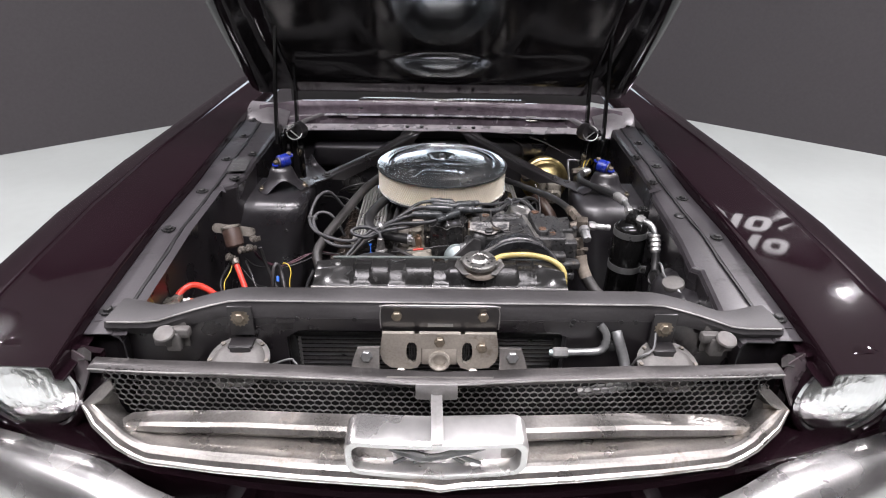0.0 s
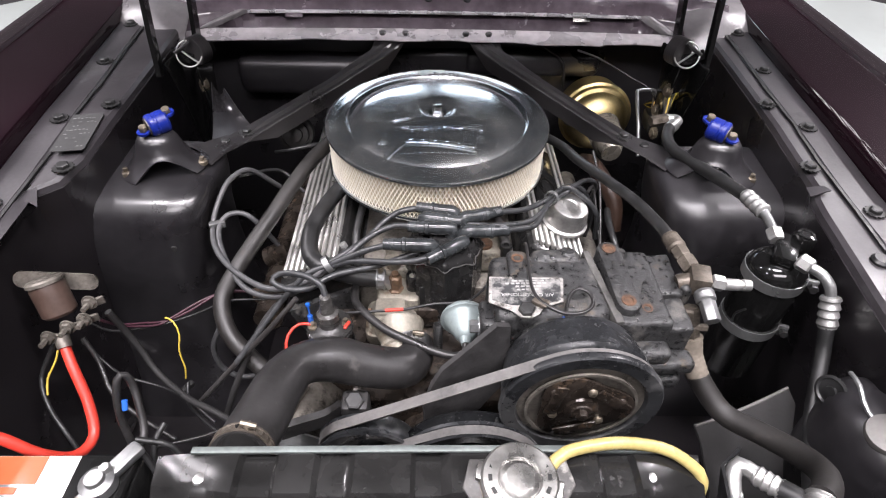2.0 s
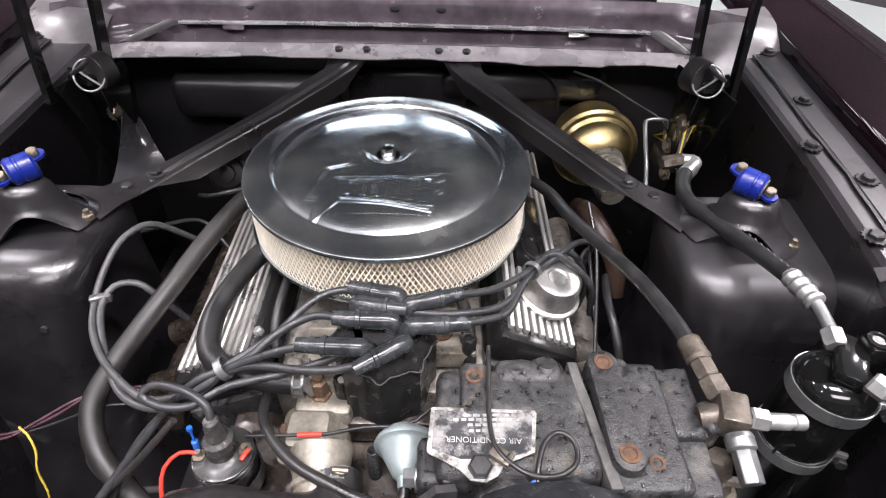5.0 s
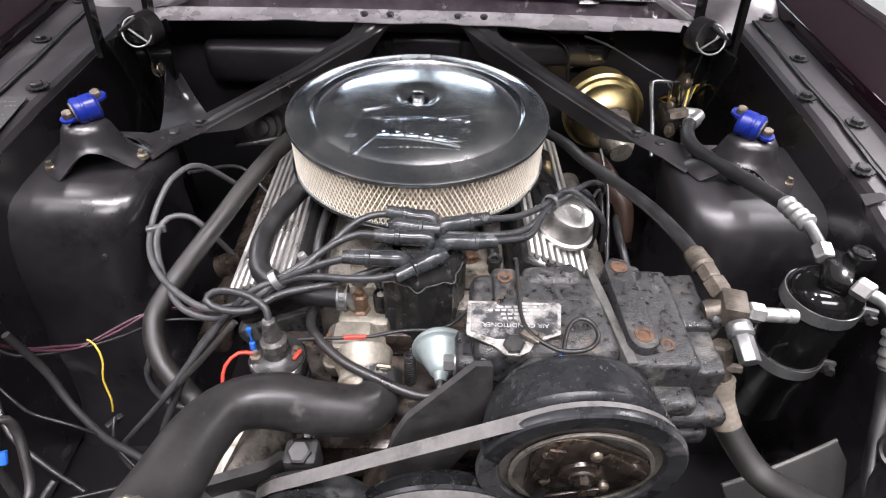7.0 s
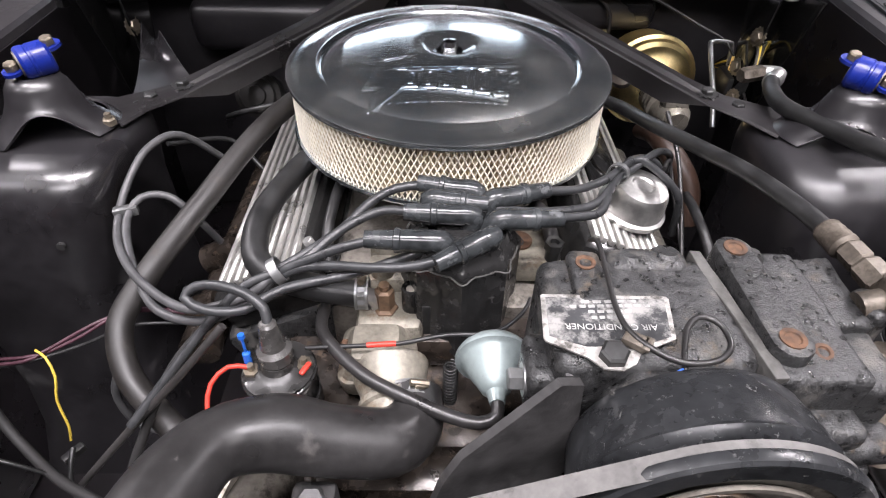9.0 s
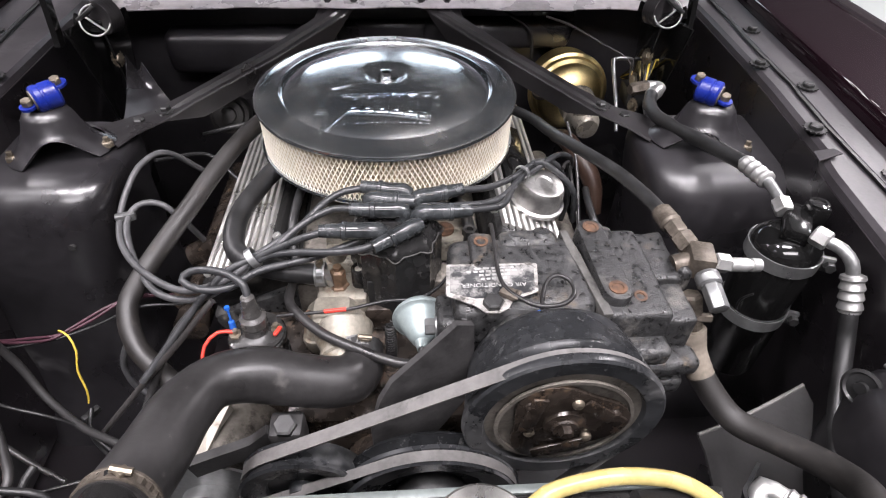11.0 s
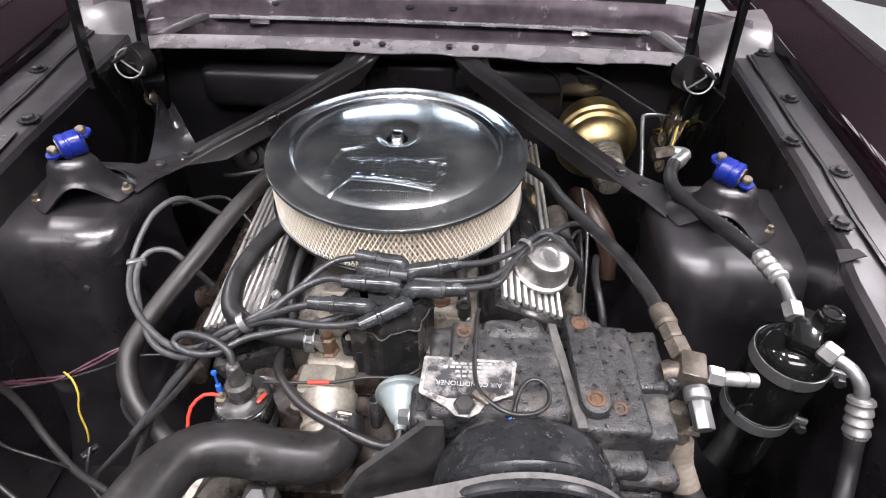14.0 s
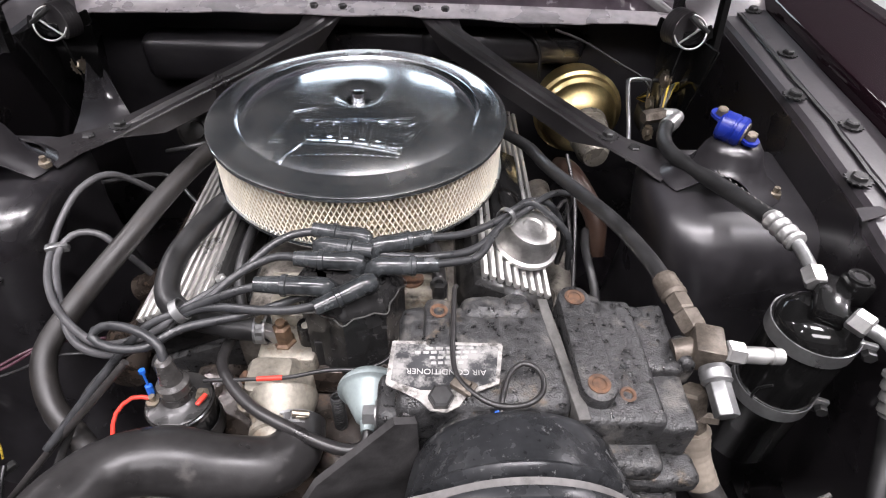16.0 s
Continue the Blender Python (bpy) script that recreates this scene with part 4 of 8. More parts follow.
rings = []
for x in [-0.86, -0.75, -0.6, -0.45, -0.3, -0.15, 0, 0.15, 0.3, 0.45, 0.6, 0.75, 0.86]:
    a = abs(x)
    y = 0.556 + 0.09 * (a / 0.6) ** 2 + (0.1 if a > 0.8 else 0)
    rings.append([Vector((x, y + 0.06, 0.724)), Vector((x, y + 0.004, 0.724)), Vector((x, y, 0.716)), Vector((x, y + 0.015, 0.63)), Vector((x, y + 0.05, 0.50))])
part("front_valance", loft(rings, thick=0.003), M_PAINT, car, "dark maroon lower front panel")
part("gravel_pan", loft([[Vector((x, 0.50 + 0.16 * (abs(x) / 0.8) ** 2, 0.585)), Vector((x, 0.60 + 0.13 * (abs(x) / 0.8) ** 2, 0.60)), Vector((x, 0.80, 0.60))] for x in (-0.82, -0.6, -0.4, -0.2, 0, 0.2, 0.4, 0.6, 0.82)], thick=0.004), M_FRONT, car, "black pan behind the bumper")
bumper = thing("bumper", (0, 0.55, 0.6), "chrome front bumper wrapping round the corners", "bumper")
curve = [(0.0, 0.505), (0.2, 0.512), (0.36, 0.532), (0.46, 0.562), (0.54, 0.598), (0.64, 0.632), (0.74, 0.660), (0.84, 0.70), (0.895, 0.80), (0.905, 0.95)]
pts = [(-x, y) for x, y in curve[:0:-1]] + curve
rings = []
for x, y in pts:
    up = 0.012 * max(0, abs(x) - 0.45) - 0.055 * (1 - min(1, abs(x) / 0.5) ** 3)
    t = [(0.03, 0.716), (0.010, 0.720), (-0.010, 0.715), (-0.035, 0.695), (-0.055, 0.660), (-0.062, 0.615), (-0.055, 0.572), (-0.03, 0.54), (0.0, 0.53)]
    k = 1 - min(1, max(0, abs(x) - 0.8) / 0.1)
    rings.append([Vector((x - math.copysign(dy, x) * (1 - k) * (abs(x) > 0.01), y + dy * k, z + up)) for dy, z in t])
part("bumper_bar", loft(rings, thick=0.003), M_BUMPER, bumper, angle=50)
for s in (1, -1):
    part("bumper_iron", box((s * 0.35, 0.60, 0.62), (0.03, 0.1, 0.05), 0.004), M_BAY, bumper)

# wheels that carry the front of the car
for s in (1, -1):
    tw = thing("front_wheel", (s * 0.72, 1.38, 0.31), "black tyre on a steel rim under the fender", "wheel", "wheels")
    part("tyre", lathe((s * 0.62, 1.38, 0.31), (s, 0, 0), [(0, 0.20), (0.0, 0.27), (0.02, 0.303), (0.05, 0.31), (0.15, 0.31), (0.18, 0.303), (0.2, 0.27), (0.2, 0.2)], 48, True), M_TYRE, tw)
    part("rim", lathe((s * 0.64, 1.38, 0.31), (s, 0, 0), [(0, 0.2), (0.06, 0.19), (0.1, 0.05), (0.14, 0.05), (0.14, 0.06), (0.12, 0.18), (0.16, 0.2)], 40), M_ZINC, tw)


def rz(a):
    return Matrix.Rotation(math.radians(a), 4, "Z")


def line_thing(name, pts, r, material, label, category, n=10, step=0.008, group=""):
    """A hose, cable or pipe as one thing."""
    ob = part(name, tube(pts, r, n, step), material, angle=80)
    return tagged(ob, label, category, group)


def clamp(parent, p, axis, r, w=0.012, material=None):
    """A screw clamp round a hose."""
    material = material or M_STRAP
    axis = Vector(axis).normalized()
    p = Vector(p)
    side = axis.cross(Vector((0.3, 0.2, 1))).normalized()
    up = side.cross(axis).normalized()
    n = 2 * int(r * 900)
    verts, faces = [], []
    for k in range(n):
        a = 2 * math.pi * k / n
        u = up * math.cos(a) + side * math.sin(a)
        dip = 0.0002 if k % 2 else 0.0016
        for t, h in ((-0.5, 0.0), (-0.5, 0.0016), (-0.3, 0.0016), (-0.27, dip), (0.27, dip), (0.3, 0.0016), (0.5, 0.0016), (0.5, 0.0)):
            verts.append(p + axis * (w * t) + u * (r + h))
        for i in range(7):
            faces.append((k * 8 + i, k * 8 + i + 1, (k + 1) % n * 8 + i + 1, (k + 1) % n * 8 + i))
    band = mesh(verts, faces)
    bmesh.ops.recalc_face_normals(band, faces=band.faces)
    cl = part("clamp_band", band, material, parent, "steel hose clamp", angle=20)
    q = p + up * (r + 0.004)
    part("clamp_screw", join(cyl(q - side * 0.007, q + side * 0.008, 0.0032, 8), box(q - up * 0.001, (0.008, 0.009, 0.004), 0.001, frame_of(up))), M_OLDBOLT, cl, "brassy clamp screw")


def crimp(name, p0, p1, r, parent, material):
    """A bubble-crimped hose end."""
    p0, p1 = Vector(p0), Vector(p1)
    l, r = (p1 - p0).length, r * 0.84
    prof = [(0, r * 0.8)]
    for k in range(4):
        a = l * k / 4
        prof += [(a + l * 0.03, r * 1.02), (a + l * 0.11, r * 1.08), (a + l * 0.17, r * 0.92), (a + l * 0.22, r * 0.92)]
    prof.append((l, r * 0.75))
    return part(name, lathe(p0, p1 - p0, prof, 18), material, parent, "crimped aluminium hose end")


def hexfit(name, p0, p1, r, parent, material, label=""):
    p0, p1 = Vector(p0), Vector(p1)
    l, r = (p1 - p0).length, r * 0.86
    return part(name, lathe(p0, p1 - p0, [(0, r * 0.85), (l * 0.12, r), (l * 0.88, r), (l, r * 0.85)], 6), material, parent, label, angle=20)


# ---- strut brace over the engine ----
brace = thing("strut_brace", (0, 1.65, 0.88), "satin black V-shaped brace between the towers and cowl", "brace")
for s in (1, -1):
    x0 = 0.085 if s > 0 else 0.088
    path = [(s * x0, 1.822, 0.913), (s * (x0 + 0.012), 1.80, 0.911), (s * (x0 + 0.03), 1.765, 0.905), (s * 0.20, 1.675, 0.882), (s * (0.2985 + 0.003 * s * -1), 1.563, 0.864), (s * (0.338 - 0.003 * s), 1.515, 0.8585), (s * (0.370 - 0.003 * s), 1.475, 0.8625), (s * 0.395, 1.445, 0.8645)]
    widths = [0.033, 0.031, 0.022, 0.0175, 0.0175, 0.020, 0.027, 0.040]
    rise = [0.002, 0.003, 0.010, 0.013, 0.012, 0.005, 0.002, 0.001]
    rings = []
    for i, p in enumerate(path):
        p = Vector(p)
        t = (Vector(path[min(i + 1, 7)]) - Vector(path[max(i - 1, 0)])).normalized()
        u = t.cross(Vector((0, 0, 1))).normalized()
        w, h = widths[i], rise[i]
        if i < 2:
            u = Vector((s, 0, 0)) * math.copysign(1, u.x * s)
        rings.append([p + u * a + Vector((0, 0, b)) for a, b in ((-w, -0.026 * (h > 0.008) - 0.002), (-w, -0.001), (-w * 0.92, 0.001), (-w * 0.45, 0.001), (-w * 0.3, h * 0.6), (-w * 0.05, h * 0.6), (w * 0.05, h * 0.6), (w * 0.3, h * 0.6), (w * 0.45, 0.001), (w * 0.92, 0.001), (w, -0.001), (w, -0.026 * (h > 0.008) - 0.002))])
    arm = part("arm", loft(rings, thick=0.002), M_BAYTOP, brace, "pressed steel arm with a raised rib", angle=30)
    for x, y, z in ((0.329 - 0.003 * s, 1.526, 0.861), (0.3565 - 0.003 * s, 1.495, 0.8585)):
        part("bolt", bolt_mesh((s * x, y, z), (0, 0, 1), 0.0085), M_BOLT, arm)


# ---- shock mounts with blue bushings ----
def shock_mount(s):
    ob = thing("shock_mount", (s * 0.43, 1.42, 0.865), "satin black shock absorber cap with a blue bushing", "shock mount", "shock mounts")
    m = Matrix.Translation((s * 0.431 + 0.007 * (s > 0), 1.418, 0.0)) @ Matrix.Diagonal((s * (1.1 if s > 0 else 1), 1.05, 1, 1)) @ rz(-20)
    # domed cap: arch in front, window towards the engine at the back
    hs = [(0.0, 0.056), (0.003, 0.054), (0.009, 0.048), (0.020, 0.039), (0.036, 0.0325), (0.050, 0.0290), (0.058, 0.024), (0.0605, 0.015)]
    n = 56
    verts, faces = [], []
    for k in range(n):
        a = 2 * math.pi * k / n
        d = (math.degrees(a) + 90 + 180) % 360 - 180
        lift = 0.031 * max(0.0, math.cos(math.radians(d) * 90 / 42)) ** 0.6 if abs(d) < 42 else 0.0
        back = max(0.0, math.cos(a - math.radians(120))) ** 2
        for i, (h, r) in enumerate(hs):
            z = max(h, lift + 0.0008 * i)
            rr = r if h >= lift else interp(lift, [(p, q) for p, q in hs]) + 0.004 * (lift - h) / 0.03
            wide = 1.0 + 0.16 * abs(math.cos(a)) * (1 - h / 0.056)
            verts.append(m @ Vector((rr * wide * math.cos(a), rr * 0.92 * math.sin(a), 0.8645 + z + 0.010 * back * (h / 0.0555))))
    w = len(hs)
    for k in range(n):
        a = math.degrees(2 * math.pi * (k + 0.5) / n)
        for i in range(w - 1):
            if 98 < a < 178 and 2 <= i <= 6:
                continue
            j = (k + 1) % n
            faces.append((k * w + i, j * w + i, j * w + i + 1, k * w + i + 1))
    bm = mesh(verts, faces)
    bmesh.ops.solidify(bm, geom=bm.faces[:], thickness=0.003)
    bmesh.ops.recalc_face_normals(bm, faces=bm.faces)
    part("cap", bm, M_BAY, ob, "domed steel cap with an arched opening", angle=50)
    ax = Vector((-s * 0.74, 0.66, 0.06)).normalized()
    c = Vector((-0.424, 1.422, 0.9375)) if s < 0 else Vector((0.428, 1.420, 0.9370))
    b = part("bushing", lathe(c - ax * 0.014, ax, [(0, 0.010), (0.0, 0.0150), (0.003, 0.0172), (0.009, 0.0172), (0.010, 0.0164), (0.012, 0.0164), (0.013, 0.0172), (0.026, 0.0172), (0.029, 0.0150), (0.029, 0.010)], 28), M_BLUE, ob, "bright blue polyurethane bushing")
    part("core", lathe(c - ax * 0.0155, ax, [(0, 0.006), (0, 0.0128), (0.002, 0.0135), (0.031, 0.0135), (0.032, 0.006)], 20), M_FIT, b)
    for d, lift in ((-0.021, -0.006), (0.018, 0.008)):
        q = c + ax * d + Vector((0, 0, lift))
        tab = part("tab", plate(rounded(0.019, 0.022, 0.009), 0.0035, Matrix.Translation(q) @ frame_of((0, -0.15, 1)) @ rz(20 * s)), M_BLUE, ob, "blue bushing tab")
        part("bolt", bolt_mesh(q + Vector((0, -0.001, 0.004)), (0, -0.15, 1), 0.0066, False), M_OLDBOLT, tab)
    for u, v in ((-0.055, -0.018), (0.055, -0.011), (0.026, 0.050))[0 if s < 0 else 1:3 if s < 0 else 2]:
        p = m @ Vector((u, v, 0.867))
        part("stud_nut", join(bolt_mesh(p, (0, 0, 1), 0.0075, False), cyl(p, p + Vector((0, 0, 0.013)), 0.0035, 10)), M_OLDBOLT, ob, "yellowed stud and nut")
    return ob


for s in (1, -1):
    shock_mount(s)


# ---- hood hinges ----
def hinge(s):
    y = 1.60 if s < 0 else 1.635
    m = Matrix.Translation((s * 0.474, 1.66, 0.85)) @ Matrix.Rotation(math.radians(90), 4, "Y") @ Matrix.Rotation(math.radians(90), 4, "Z")
    ob = part("hood_hinge", plate([(-0.06, 0.10), (0.06, 0.085), (0.05, 0.0), (0.03, -0.10), (0.0, -0.10), (-0.025, 0.0)], 0.004, m, 0.001), M_GLOSS, car, "gloss black hood hinge plate")
    part("arm", sweep([(s * 0.482, y - 0.005, 0.93), (s * 0.480, y + 0.02, 1.06), (s * 0.476, 1.687, 1.243)], [(-0.004, -0.008), (0.004, -0.008), (0.004, 0.008), (-0.004, 0.008)], 0.05), M_GLOSS, ob)
    part("arm", sweep([(s * 0.445, 1.69, 0.93), (s * 0.448, 1.73, 1.03), (s * 0.452, 1.76, 1.12)], [(-0.004, -0.011), (0.004, -0.011), (0.004, 0.011), (-0.004, 0.011)], 0.05), M_GLOSS, ob)
    part("bracket", plate([(-0.02, 0.09), (0.06, 0.07), (0.045, 0.0), (0.02, -0.06), (-0.005, -0.02)], 0.004, Matrix.Translation((-s * 0.035, 0, 0)) @ m, 0.001), M_GLOSS, ob)
    # wound spring drum with its free end ring
    c0 = Vector((-0.437, 1.640, 0.953)) if s < 0 else Vector((0.436, 1.632, 0.967))
    ax = Vector((-s * 0.50, 0.86, 0.0)).normalized()
    u = ax.cross(Vector((0, 0, 1))).normalized()
    coils = [(0.002, 0.018)]
    for k in range(5):
        coils += [(0.003 + 0.0045 * k, 0.0243), (0.005 + 0.0045 * k, 0.0250), (0.007 + 0.0045 * k, 0.0243)]
    part("spring", lathe(c0, ax, coils + [(0.026, 0.018)], 36), M_BAYTOP, ob, "dark wound hinge spring", angle=60)
    side, over = Vector((1, 0, 0)), Vector((0, 0.5, 0.86))
    part("spring_ring", sweep([c0 - ax * 0.006 + (side * math.cos(k * math.pi / 16) + over * math.sin(k * math.pi / 16)) * 0.0225 for k in range(33)], circle(0.0015, 6), smooth=False), M_ZINC, ob, "rubbed bright end coil", angle=80)
    part("end_hook", tube([c0 - ax * 0.004 + Vector((-s * 0.012, 0, -0.0185)), c0 - ax * 0.005 + Vector((s * 0.004, 0, -0.004)), c0 - ax * 0.005 + Vector((s * 0.014, 0, 0.006))], 0.0017, 6), M_ZINC, ob)
    hook = [c0 + Vector((0, 0, 0.0195)), c0 + Vector((s * 0.012, -0.004, 0.01)), c0 + Vector((s * 0.028, -0.004, 0.0))]
    part("spring_hook", tube(hook, 0.0035, 8), M_BOLT, ob)
    part("spring_strap", sweep([c0 + Vector((s * 0.035, 0, 0.0)), c0 + Vector((s * 0.0, 0.002, -0.012)), c0 + ax * 0.05 + Vector((0, 0, -0.006))], [(-0.002, -0.009), (0.002, -0.009), (0.002, 0.009), (-0.002, 0.009)], 0.01), M_GLOSS, ob)
    for yy, zz in ((1.655, 0.885), (1.68, 0.83), (1.66, 0.79)):
        part("bolt", bolt_mesh((s * 0.438, yy, zz), (-s, -0.3, 0.2), 0.008), M_OLDBOLT, ob)
    return ob


for s in (1, -1):
    hinge(s)

# ---- engine ----
engine = thing("engine", (0, 1.4, 0.42), "V8 engine with finned valve covers and a stained intake", "engine")
block = join(box((-0.005, 1.43, 0.585), (0.34, 0.64, 0.30), 0.02))
part("block", block, M_OILY, engine, "grimy cast engine block")
for s, y0, xc in ((-1, 1.238, -0.179), (1, 1.282, 0.174)):
    m = Matrix.Translation((xc, y0 + 0.23, 0.772)) @ Matrix.Rotation(math.radians(24 * s), 4, "Y")
    head = box((0, 0, -0.075), (0.135, 0.47, 0.11), 0.01)
    bmesh.ops.transform(head, matrix=m, verts=head.verts)
    part("cylinder_head", head, M_CAST, engine)
    body = box((0, 0, 0), (0.112, 0.455, 0.05), 0.012)
    bmesh.ops.transform(body, matrix=m, verts=body.verts)
    cover = part("valve_cover", body, M_TANK, engine, "black finned valve cover with polished ribs")
    for k in range(9):
        rib = box(((k - 4) * 0.0104, 0, 0.0275), (0.0058, 0.425, 0.008), 0.001)
        bmesh.ops.transform(rib, matrix=m, verts=rib.verts)
        part("rib", rib, M_RIB, cover, "polished rib")
    if s > 0:
        plaque = box((0.0, -0.02, 0.0285), (0.050, 0.17, 0.011), 0.002)
        bmesh.ops.transform(plaque, matrix=m, verts=plaque.verts)
        part("plaque", plaque, M_PLASTIC, cover)
        rim = ringplate([(0.017 * math.cos(a), 0.026 * math.sin(a)) for a in [k * math.pi / 12 for k in range(24)]], [(0.014 * math.cos(a), 0.022 * math.sin(a)) for a in [k * math.pi / 12 for k in range(24)]], 0.002, m @ Matrix.Translation((0, -0.06, 0.0345)))
        part("emblem_ring", rim, M_TRIM, cover, "plain oval emblem")
    for k in range(3):
        b = bolt_mesh((0.051 * s * -1, -0.18 + 0.18 * k, 0.0), (0, 0, 1), 0.006, False)
        bmesh.ops.transform(b, matrix=m @ Matrix.Translation((0, 0, 0.02)), verts=b.verts)
        part("bolt", b, M_ZINC, cover)
intake = box((0.0, 1.45, 0.745), (0.235, 0.45, 0.09), 0.012)
part("intake_manifold", intake, M_DARKALU, engine, "grimy aluminium intake manifold", angle=40)
part("manifold_nose", box((0.0, 1.225, 0.755), (0.17, 0.06, 0.04), 0.008), M_OILY, engine, "oily dark manifold front")
part("manifold_boss", join(box((-0.052, 1.262, 0.796), (0.058, 0.045, 0.03), 0.008), cyl((-0.066, 1.252, 0.81), (-0.066, 1.252, 0.824), 0.012, 16)), M_CREAM, engine, "stained pale aluminium front boss")
part("manifold_pad", box((0.075, 1.29, 0.807), (0.06, 0.07, 0.028), 0.005), M_CREAM, engine, "stained pale flat pad")
part("port_plug", cyl((0.066, 1.285, 0.820), (0.066, 1.285, 0.8235), 0.013, 18), M_RUST, engine, "rusty round port")
for x, y in ((0.045, 1.262), (-0.028, 1.232), (0.095, 1.262)):
    part("stud", join(cyl((x, y, 0.79), (x, y, 0.835), 0.007, 12), lathe((x, y, 0.833), (0, 0, 1), [(0, 0.009), (0.008, 0.009), (0.008, 0.005), (0.003, 0.005)], 6)), M_BOLT, engine)
part("carburettor", box((0, 1.47, 0.812), (0.13, 0.17, 0.05), 0.01), M_DARKALU, engine)
part("timing_cover", join(box((0, 1.095, 0.62), (0.24, 0.05, 0.24), 0.02), cyl((0, 1.10, 0.665), (0, 1.035, 0.665), 0.055, 28, bevel=0.006)), M_OILY, engine)

# thermostat housing, sender and hose neck
neck = join(loft([[Vector((-0.067 + u * q, 1.192 + v * q - 0.35 * (z - 0.75), z)) for u, v in rounded(0.070, 0.068, 0.012, 4)] for z, q in ((0.74, 1.0), (0.768, 1.0), (0.771, 0.97), (0.773, 0.90), (0.799, 0.62), (0.8035, 0.56), (0.8045, 0.45), (0.805, 0.1))], True, True), lathe((-0.055, 1.162, 0.780), (0.15, -1, -0.1), [(0, 0.034), (0.012, 0.031), (0.022, 0.0275), (0.030, 0.0265), (0.032, 0.0290), (0.037, 0.0290), (0.039, 0.026), (0.05, 0.024)], 28))
th = part("thermostat_housing", neck, M_CREAM, engine, "stained pale cast housing")
for x, y, z in ((-0.095, 1.186, 0.777), (-0.036, 1.168, 0.777)):
    part("bolt", bolt_mesh((x, y, z), (0, -0.35, 1), 0.0075, False), M_RUST, th)
part("temperature_sender", join(lathe((-0.062, 1.219, 0.785), (0, 0, 1), [(0, 0.012), (0.012, 0.012), (0.014, 0.009), (0.034, 0.009), (0.036, 0.006)], 6), cyl((-0.062, 1.219, 0.82), (-0.062, 1.219, 0.826), 0.005, 10)), M_SENDER, engine, "brown brass sender")
part("housing_bridge", box((-0.058, 1.226, 0.776), (0.062, 0.062, 0.038), 0.010), M_CREAM, engine, "pale stained bridge behind the housing")
part("elbow_fitting", tube([(-0.066, 1.222, 0.79), (-0.074, 1.221, 0.808), (-0.09, 1.220, 0.813)], 0.008, 10), M_ZINC, engine)

# distributor
dist = thing("distributor", (0.006, 1.246, 0.72), "black distributor cap with smoky plug boots", "distributor")
cx, cy = 0.006, 1.247
part("housing", lathe((cx, cy, 0.70), (0, 0, 1), [(0, 0.03), (0.04, 0.03), (0.055, 0.05), (0.066, 0.052), (0.068, 0.048)], 32), M_DARKALU, dist)
rings = []
for z, k in ((0.756, 1.0), (0.762, 1.04), (0.768, 1.0), (0.856, 0.985), (0.860, 0.965), (0.862, 0.92), (0.872, 0.80), (0.874, 0.6)):
    ring = []
    for j in range(64):
        a = 2 * math.pi * j / 64
        r = 0.0500 * k * (1 + 0.10 * max(0.0, math.cos(8 * a)) ** 2)
        ring.append(Vector((cx + r * math.cos(a), cy + r * math.sin(a), z)))
    rings.append(ring)
cap = part("cap", loft(rings, True, True), M_CAP, dist, "black ribbed cap with pale sheen painted in", angle=40)
rim = []
for j in range(97):
    a = 2 * math.pi * j / 96
    r = 0.0507 * (1 + 0.115 * max(0.0, math.cos(8 * a)) ** 2)
    rim.append((cx + r * math.cos(a), cy + r * math.sin(a), 0.8575 - 0.003 * max(0.0, math.cos(8 * a))))
part("rim", sweep(rim, circle(0.0008, 6), smooth=False), M_CAPRIM, cap, "scalloped edge with its highlight painted in")
for k in range(8):
    a = 2 * math.pi * (k + 0.5) / 8
    p = Vector((cx + 0.031 * math.cos(a), cy + 0.031 * math.sin(a), 0.860))
    part("tower", cyl(p, p + Vector((0, 0, 0.014)), 0.0095, 14), M_PLASTIC, dist)
part("clip", box((cx - 0.03, cy - 0.041, 0.79), (0.008, 0.003, 0.045), 0.001), M_BOLT, dist)
part("vacuum_advance", lathe((0.033, 1.157, 0.802), (0.0, -1, 0.02), [(-0.014, 0.020), (-0.008, 0.0280), (-0.003, 0.0315), (0, 0.0325), (0.0022, 0.0322), (0.0030, 0.0290), (0.005, 0.0268), (0.020, 0.0185), (0.028, 0.0140), (0.031, 0.0125), (0.034, 0.0082), (0.044, 0.0062)], 36), M_VAC, dist, "pale blue-grey vacuum can")
part("spring", sweep([Vector((-0.002 + 0.0058 * math.cos(k * 0.7), 1.160 + 0.0058 * math.sin(k * 0.7), 0.732 + 0.00048 * k)) for k in range(120)], circle(0.0012, 6), smooth=False), M_BOLT, dist, angle=80)

